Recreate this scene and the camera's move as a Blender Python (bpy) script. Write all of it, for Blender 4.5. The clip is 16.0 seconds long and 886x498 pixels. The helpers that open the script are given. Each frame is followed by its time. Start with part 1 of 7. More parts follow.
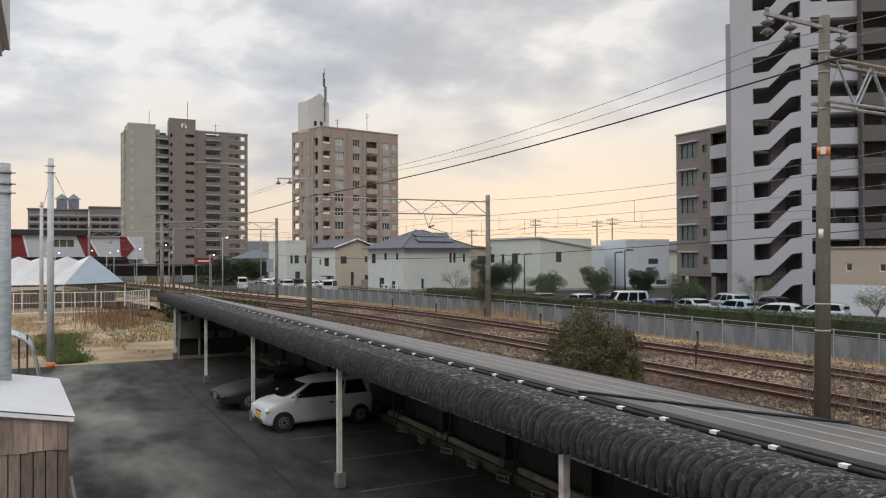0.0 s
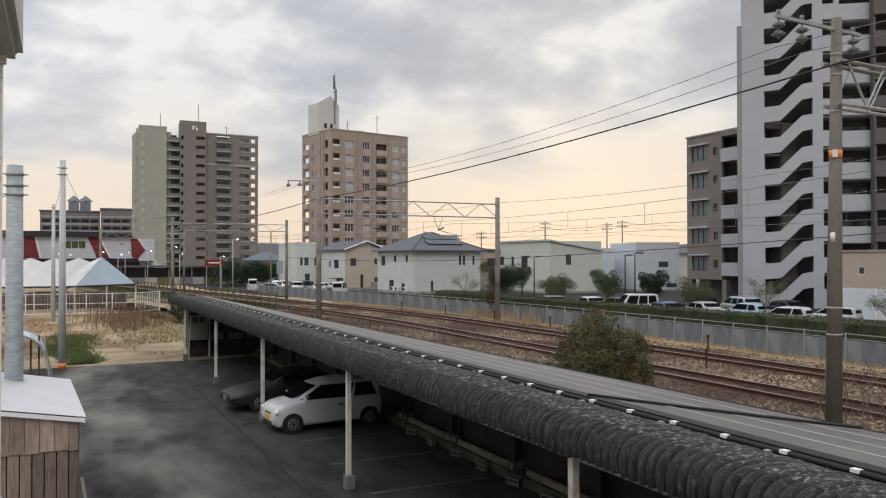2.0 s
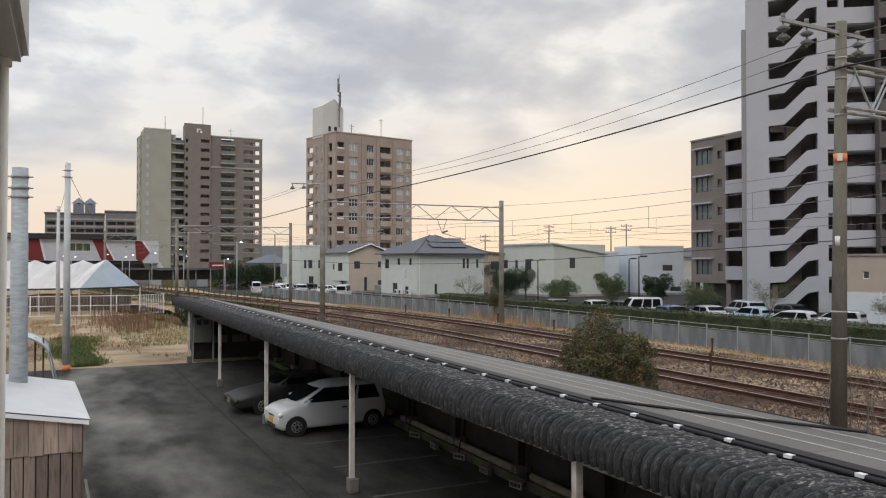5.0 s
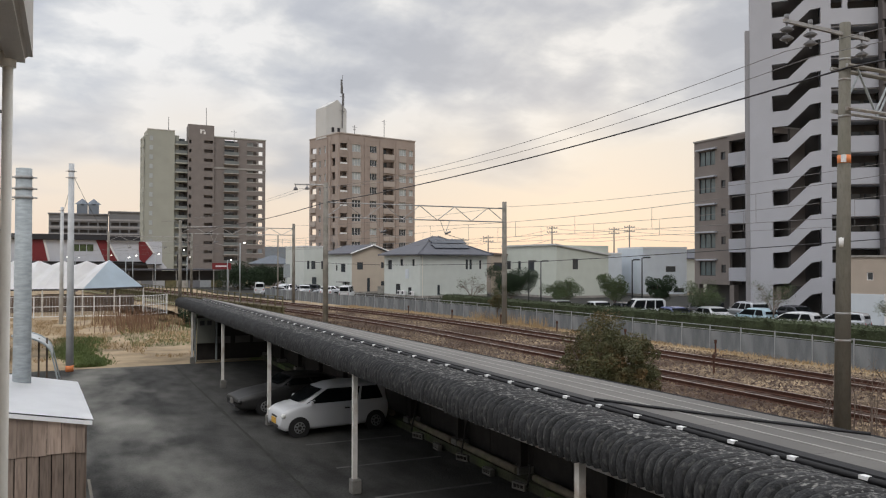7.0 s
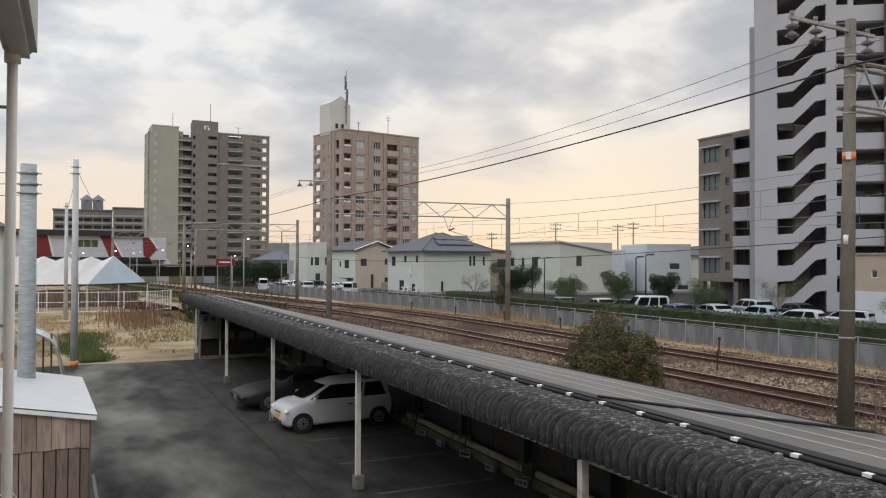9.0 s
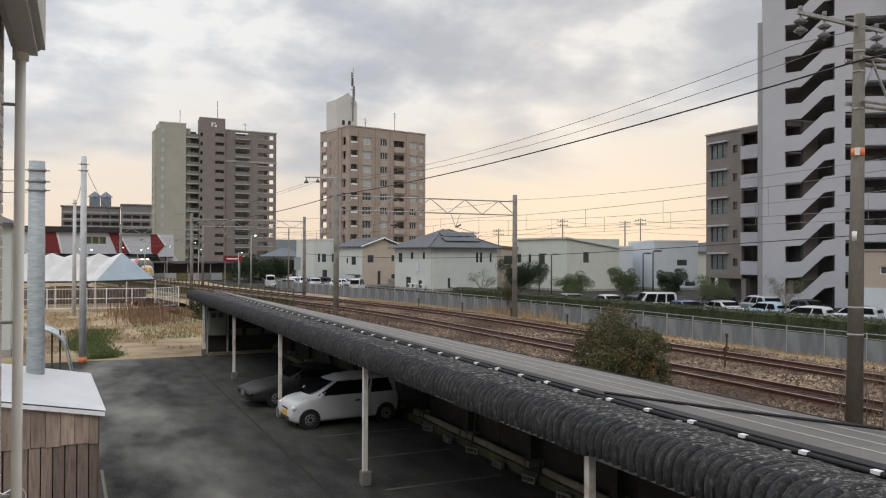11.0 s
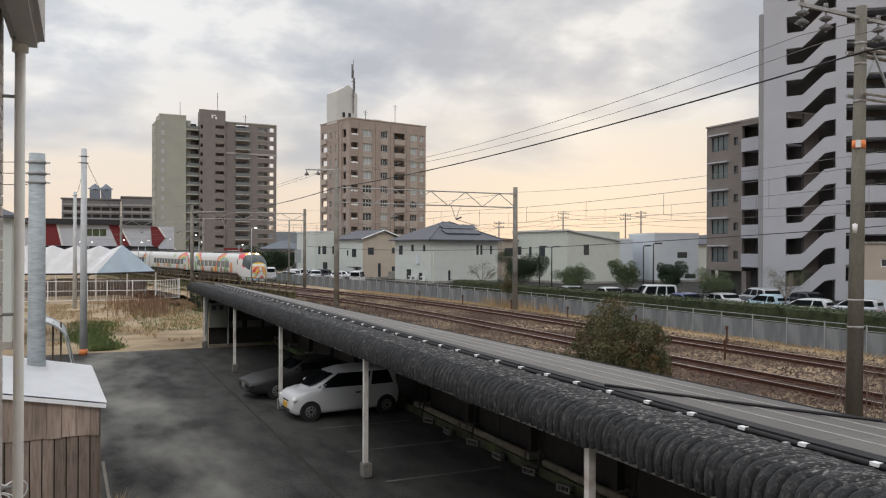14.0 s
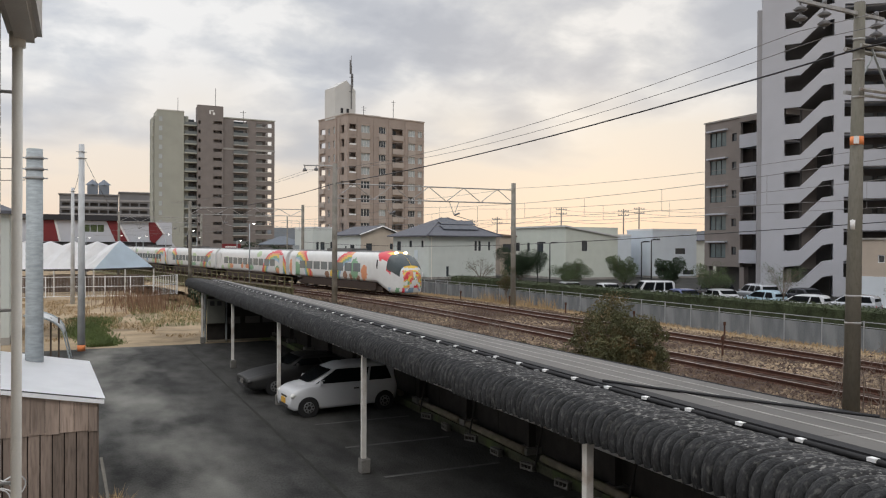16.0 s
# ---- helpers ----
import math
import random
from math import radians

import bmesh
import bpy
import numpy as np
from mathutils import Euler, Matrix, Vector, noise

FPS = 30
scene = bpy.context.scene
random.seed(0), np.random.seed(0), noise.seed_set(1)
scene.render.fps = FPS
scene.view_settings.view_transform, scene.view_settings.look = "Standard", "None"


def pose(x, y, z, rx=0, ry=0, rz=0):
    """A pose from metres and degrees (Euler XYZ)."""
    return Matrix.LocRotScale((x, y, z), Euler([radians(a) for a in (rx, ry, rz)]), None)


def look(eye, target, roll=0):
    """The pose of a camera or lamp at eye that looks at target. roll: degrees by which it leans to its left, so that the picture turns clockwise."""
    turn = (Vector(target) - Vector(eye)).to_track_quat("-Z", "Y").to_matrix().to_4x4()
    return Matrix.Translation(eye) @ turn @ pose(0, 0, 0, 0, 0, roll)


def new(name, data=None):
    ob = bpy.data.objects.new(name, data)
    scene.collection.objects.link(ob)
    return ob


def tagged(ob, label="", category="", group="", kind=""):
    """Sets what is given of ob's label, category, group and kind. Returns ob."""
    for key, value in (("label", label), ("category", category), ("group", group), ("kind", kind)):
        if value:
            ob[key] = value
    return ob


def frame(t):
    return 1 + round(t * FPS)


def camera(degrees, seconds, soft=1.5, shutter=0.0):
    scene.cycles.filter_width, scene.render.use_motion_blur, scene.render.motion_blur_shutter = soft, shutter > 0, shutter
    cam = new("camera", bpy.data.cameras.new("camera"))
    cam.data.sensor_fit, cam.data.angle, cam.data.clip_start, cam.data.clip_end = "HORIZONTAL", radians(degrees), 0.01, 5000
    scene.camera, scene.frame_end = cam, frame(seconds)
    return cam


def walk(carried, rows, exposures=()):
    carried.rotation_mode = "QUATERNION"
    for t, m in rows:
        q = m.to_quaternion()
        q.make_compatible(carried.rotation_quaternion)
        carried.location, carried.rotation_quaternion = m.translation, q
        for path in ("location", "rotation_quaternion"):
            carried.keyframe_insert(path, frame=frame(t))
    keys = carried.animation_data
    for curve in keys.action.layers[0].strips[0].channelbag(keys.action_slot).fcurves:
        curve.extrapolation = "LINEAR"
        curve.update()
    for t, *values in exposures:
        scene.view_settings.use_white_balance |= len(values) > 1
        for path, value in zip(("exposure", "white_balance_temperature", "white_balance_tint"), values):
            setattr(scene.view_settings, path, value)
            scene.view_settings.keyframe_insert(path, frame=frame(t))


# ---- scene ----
cam = camera(58.5, 16.0, soft=1.15)
EYE = (0.0, 0.0, 5.0)
PATH = (
    (0, 90.549, 0.235, -26.668), (0.5, 90.540, 0.214, -26.516), (1, 90.573, 0.126, -26.308),
    (1.5, 90.647, 0.102, -26.109), (2, 90.725, 0.085, -25.978), (2.5, 90.776, 0.017, -25.957),
    (3, 90.806, -0.016, -25.884), (3.5, 90.834, 0.027, -25.832), (4, 90.894, 0.023, -25.827),
    (6.5, 90.997, -0.102, -25.508), (7, 91.020, -0.100, -25.492), (7.5, 90.972, -0.169, -25.419),
    (8, 90.927, -0.138, -25.295), (8.5, 90.868, -0.186, -25.258), (9, 90.768, -0.236, -25.233),
    (11.5, 90.494, -0.206, -24.616), (12, 90.489, -0.205, -24.538), (12.5, 90.406, -0.098, -24.519),
    (13, 90.207, 0.008, -24.542), (13.5, 90.046, -0.034, -24.568), (14, 89.963, -0.226, -24.714),
    (14.5, 89.847, -0.245, -24.749), (15, 89.791, -0.096, -24.684), (15.5, 89.725, -0.095, -24.659),
    (16, 89.669, -0.255, -24.847),
)
walk(cam, [(t, pose(*EYE, rx, ry, rz)) for t, rx, ry, rz in PATH])

# ---- world and sun ----
world = bpy.data.worlds.new("overcast_evening")
scene.world = world
world.use_nodes = True
wn, wl = world.node_tree.nodes, world.node_tree.links
wn.clear()


def wnode(kind, **values):
    n = wn.new(kind)
    for key, value in values.items():
        n.inputs[key].default_value = value
    return n


w_out, w_bg = wn.new("ShaderNodeOutputWorld"), wnode("ShaderNodeBackground", Strength=1.0)
sky = wn.new("ShaderNodeTexSky")
sky.sky_type, sky.sun_disc = "NISHITA", False
sky.sun_elevation, sky.sun_rotation = radians(12), radians(35)
w_tc = wn.new("ShaderNodeTexCoord")
w_sep = wn.new("ShaderNodeSeparateXYZ")
wl.new(w_tc.outputs["Generated"], w_sep.inputs[0])
# the cloud deck seen in perspective: direction over its height
w_up = wn.new("ShaderNodeMath"); w_up.operation = "MAXIMUM"; w_up.inputs[1].default_value = 0.0
wl.new(w_sep.outputs["Z"], w_up.inputs[0])
w_h = wn.new("ShaderNodeMath"); w_h.operation = "ADD"; w_h.inputs[1].default_value = 0.30
wl.new(w_up.outputs[0], w_h.inputs[0])
w_div = wn.new("ShaderNodeVectorMath"); w_div.operation = "DIVIDE"
w_comb = wn.new("ShaderNodeCombineXYZ")
for k in "XYZ":
    wl.new(w_h.outputs[0], w_comb.inputs[k])
wl.new(w_tc.outputs["Generated"], w_div.inputs[0]); wl.new(w_comb.outputs[0], w_div.inputs[1])


def cloud_noise(scale, detail, rough, distort, off):
    m = wn.new("ShaderNodeMapping"); m.inputs["Location"].default_value = off
    m.inputs["Scale"].default_value = (1, 1, 0.15)
    wl.new(w_div.outputs[0], m.inputs[0])
    n = wnode("ShaderNodeTexNoise", Scale=scale, Detail=detail, Roughness=rough, Distortion=distort)
    wl.new(m.outputs[0], n.inputs["Vector"])
    return n.outputs["Fac"]


def ramp(fac, stops, interpolation="LINEAR"):
    r = wn.new("ShaderNodeValToRGB"); r.color_ramp.interpolation = interpolation
    e = r.color_ramp.elements
    while len(e) < len(stops):
        e.new(0.5)
    for el, (p, c) in zip(e, stops):
        el.position, el.color = p, (*c, 1)
    wl.new(fac, r.inputs[0])
    return r.outputs[0]


def wmix(a, b, fac, blend="MIX"):
    m = wn.new("ShaderNodeMix"); m.data_type, m.blend_type = "RGBA", blend
    for k, v in ((0, fac), (6, a), (7, b)):
        if isinstance(v, bpy.types.NodeSocket):
            wl.new(v, m.inputs[k])
        else:
            m.inputs[k].default_value = v
    return m.outputs[2]


big = cloud_noise(2.1, 3, 0.45, 0.1, (5.3, 0.4, 0))
fine = cloud_noise(6.5, 5, 0.52, 0.2, (1.4, 6.2, 0))
mixed = wn.new("ShaderNodeMath"); mixed.operation = "MULTIPLY_ADD"; mixed.inputs[1].default_value = 0.42
wl.new(fine, mixed.inputs[0])
half = wn.new("ShaderNodeMath"); half.operation = "MULTIPLY"; half.inputs[1].default_value = 0.58
wl.new(big, half.inputs[0]); wl.new(half.outputs[0], mixed.inputs[2])
deck = ramp(mixed.outputs[0], ((0.40, (0.49, 0.503, 0.54)), (0.465, (0.575, 0.583, 0.61)), (0.525, (0.70, 0.695, 0.69)), (0.585, (0.90, 0.87, 0.83))))
glow = ramp(w_sep.outputs["Z"], ((0.0, (0.86, 0.665, 0.52)), (0.07, (0.88, 0.74, 0.60)), (0.15, (0.87, 0.785, 0.685)), (0.24, (0.83, 0.80, 0.77))))
low = wn.new("ShaderNodeMath"); low.operation = "MULTIPLY_ADD"; low.inputs[1].default_value = -8.0; low.inputs[2].default_value = 1.72
wl.new(w_sep.outputs["Z"], low.inputs[0])
edge = wn.new("ShaderNodeMath"); edge.operation = "MULTIPLY_ADD"; edge.inputs[1].default_value = 2.6; edge.inputs[2].default_value = -1.3
wl.new(big, edge.inputs[0])
both = wn.new("ShaderNodeMath"); both.operation = "ADD"; both.use_clamp = True
wl.new(low.outputs[0], both.inputs[0]); wl.new(edge.outputs[0], both.inputs[1])
clouds = wmix(deck, glow, both.outputs[0])
# an overcast sky grows brighter towards the zenith
zen = wn.new("ShaderNodeMapRange"); zen.interpolation_type = "SMOOTHSTEP"
for k, v in (("From Min", 0.34), ("From Max", 0.9), ("To Min", 1.0), ("To Max", 2.3)):
    zen.inputs[k].default_value = v
wl.new(w_sep.outputs["Z"], zen.inputs[0])
lift = wn.new("ShaderNodeVectorMath"); lift.operation = "SCALE"
wl.new(clouds, lift.inputs[0]); wl.new(zen.outputs[0], lift.inputs["Scale"])
clouds = lift.outputs[0]
side = wn.new("ShaderNodeMapRange")
for k, v in (("From Min", -0.1), ("From Max", 0.5), ("To Min", 1.12), ("To Max", 0.95)):
    side.inputs[k].default_value = v
wl.new(w_sep.outputs["X"], side.inputs[0])
west = wn.new("ShaderNodeVectorMath"); west.operation = "SCALE"
wl.new(clouds, west.inputs[0]); wl.new(side.outputs[0], west.inputs["Scale"])
clouds = west.outputs[0]
back = wn.new("ShaderNodeMapRange"); back.interpolation_type = "SMOOTHSTEP"
for k, v in (("From Min", -0.7), ("From Max", 0.35), ("To Min", 0.60), ("To Max", 1.0)):
    back.inputs[k].default_value = v
wl.new(w_sep.outputs["Y"], back.inputs[0])
east = wn.new("ShaderNodeVectorMath"); east.operation = "SCALE"
wl.new(clouds, east.inputs[0]); wl.new(back.outputs[0], east.inputs["Scale"])
clouds = east.outputs[0]
dim = wn.new("ShaderNodeVectorMath"); dim.operation = "SCALE"; dim.inputs["Scale"].default_value = 0.06
wl.new(sky.outputs[0], dim.inputs[0])
wl.new(wmix(clouds, dim.outputs[0], 0.08), w_bg.inputs["Color"])
wl.new(w_bg.outputs[0], w_out.inputs[0])

sun = new("sun", bpy.data.lights.new("sun", "SUN"))
sun.data.energy, sun.data.angle, sun.data.color = 0.9, radians(25), (1.0, 0.93, 0.84)
sun.matrix_world = look((-20, -30, 60), (10, 30, 0))
scene.view_settings.exposure = 0.0
scene.view_settings.use_white_balance = True
scene.view_settings.white_balance_temperature = 6250


# ---- materials ----
def mat(name, color, rough=0.7, metal=0.0, vary=0.12, scale=6.0, fine=60.0, bump=0.15, spec=0.4, rnd=0.0, stain=None, stain_scale=1.2, stain_at=(0.5, 0.7), stretch=(1, 1, 1), glow=0.0, island=None, shade_span=None):
    """Procedural surface: base colour with broad and fine variation, optional stains, relief."""
    m = bpy.data.materials.new(name)
    m.use_nodes = True
    nt = m.node_tree
    n, l = nt.nodes, nt.links
    b = n["Principled BSDF"]
    b.inputs["Roughness"].default_value, b.inputs["Metallic"].default_value = rough, metal
    b.inputs["Specular IOR Level"].default_value = spec
    tc = n.new("ShaderNodeTexCoord")
    mp = n.new("ShaderNodeMapping"); mp.inputs["Scale"].default_value = stretch
    l.new(tc.outputs["Object"], mp.inputs[0])

    def noise_fac(sc, detail=4):
        t = n.new("ShaderNodeTexNoise")
        t.inputs["Scale"].default_value, t.inputs["Detail"].default_value = sc, detail
        l.new(mp.outputs[0], t.inputs["Vector"])
        return t.outputs["Fac"]

    def blend(a, c, fac, kind="MIX"):
        x = n.new("ShaderNodeMix"); x.data_type, x.blend_type = "RGBA", kind
        for k, v in ((0, fac), (6, a), (7, c)):
            if isinstance(v, bpy.types.NodeSocket):
                l.new(v, x.inputs[k])
            else:
                x.inputs[k].default_value = v
        return x.outputs[2]

    def spread(fac, lo, hi, p0=0.3, p1=0.7):
        r = n.new("ShaderNodeMapRange")
        r.inputs["From Min"].default_value, r.inputs["From Max"].default_value = p0, p1
        r.inputs["To Min"].default_value, r.inputs["To Max"].default_value = lo, hi
        l.new(fac, r.inputs[0])
        return r.outputs[0]

    broad, grain = noise_fac(scale), noise_fac(fine, 2)
    dark = tuple(c * (1 - vary) for c in color) + (1,)
    light = tuple(min(1, c * (1 + vary)) for c in color) + (1,)
    col = blend(dark, light, spread(broad, 0, 1))
    col = blend(col, tuple(c * (1 - 1.5 * vary) for c in color) + (1,), spread(grain, 0, 0.6, 0.45, 0.75))
    if stain:
        amount = spread(noise_fac(stain_scale, 6), 0, 0.85, *stain_at)
        # stain thins across this x span, painting shade into the surface colour
        if shade_span:
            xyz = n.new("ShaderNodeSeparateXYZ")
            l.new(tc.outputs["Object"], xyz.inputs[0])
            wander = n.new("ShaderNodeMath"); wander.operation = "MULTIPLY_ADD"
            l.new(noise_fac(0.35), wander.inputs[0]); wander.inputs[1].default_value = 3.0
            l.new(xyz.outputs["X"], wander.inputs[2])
            shade_fade = spread(wander.outputs[0], 1, 0.12, *shade_span)
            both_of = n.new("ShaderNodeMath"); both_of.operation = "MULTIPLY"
            l.new(amount, both_of.inputs[0]); l.new(shade_fade, both_of.inputs[1])
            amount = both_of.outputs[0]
        col = blend(col, (*stain, 1), amount)
    if island:
        gi = n.new("ShaderNodeNewGeometry")
        col = blend(col, (*island, 1), spread(gi.outputs["Random Per Island"], 0, 1, 0.25, 0.9))
    if rnd:
        oi = n.new("ShaderNodeObjectInfo")
        hsv = n.new("ShaderNodeHueSaturation")
        l.new(spread(oi.outputs["Random"], 1 - rnd, 1 + rnd, 0, 1), hsv.inputs["Value"])
        l.new(col, hsv.inputs["Color"])
        col = hsv.outputs[0]
    l.new(col, b.inputs["Base Color"])
    if glow:
        b.inputs["Emission Color"].default_value = (*color, 1)
        b.inputs["Emission Strength"].default_value = glow
    if bump:
        bp = n.new("ShaderNodeBump")
        bp.inputs["Strength"].default_value, bp.inputs["Distance"].default_value = bump, 0.02
        l.new(grain, bp.inputs["Height"]); l.new(bp.outputs[0], b.inputs["Normal"])
    return m


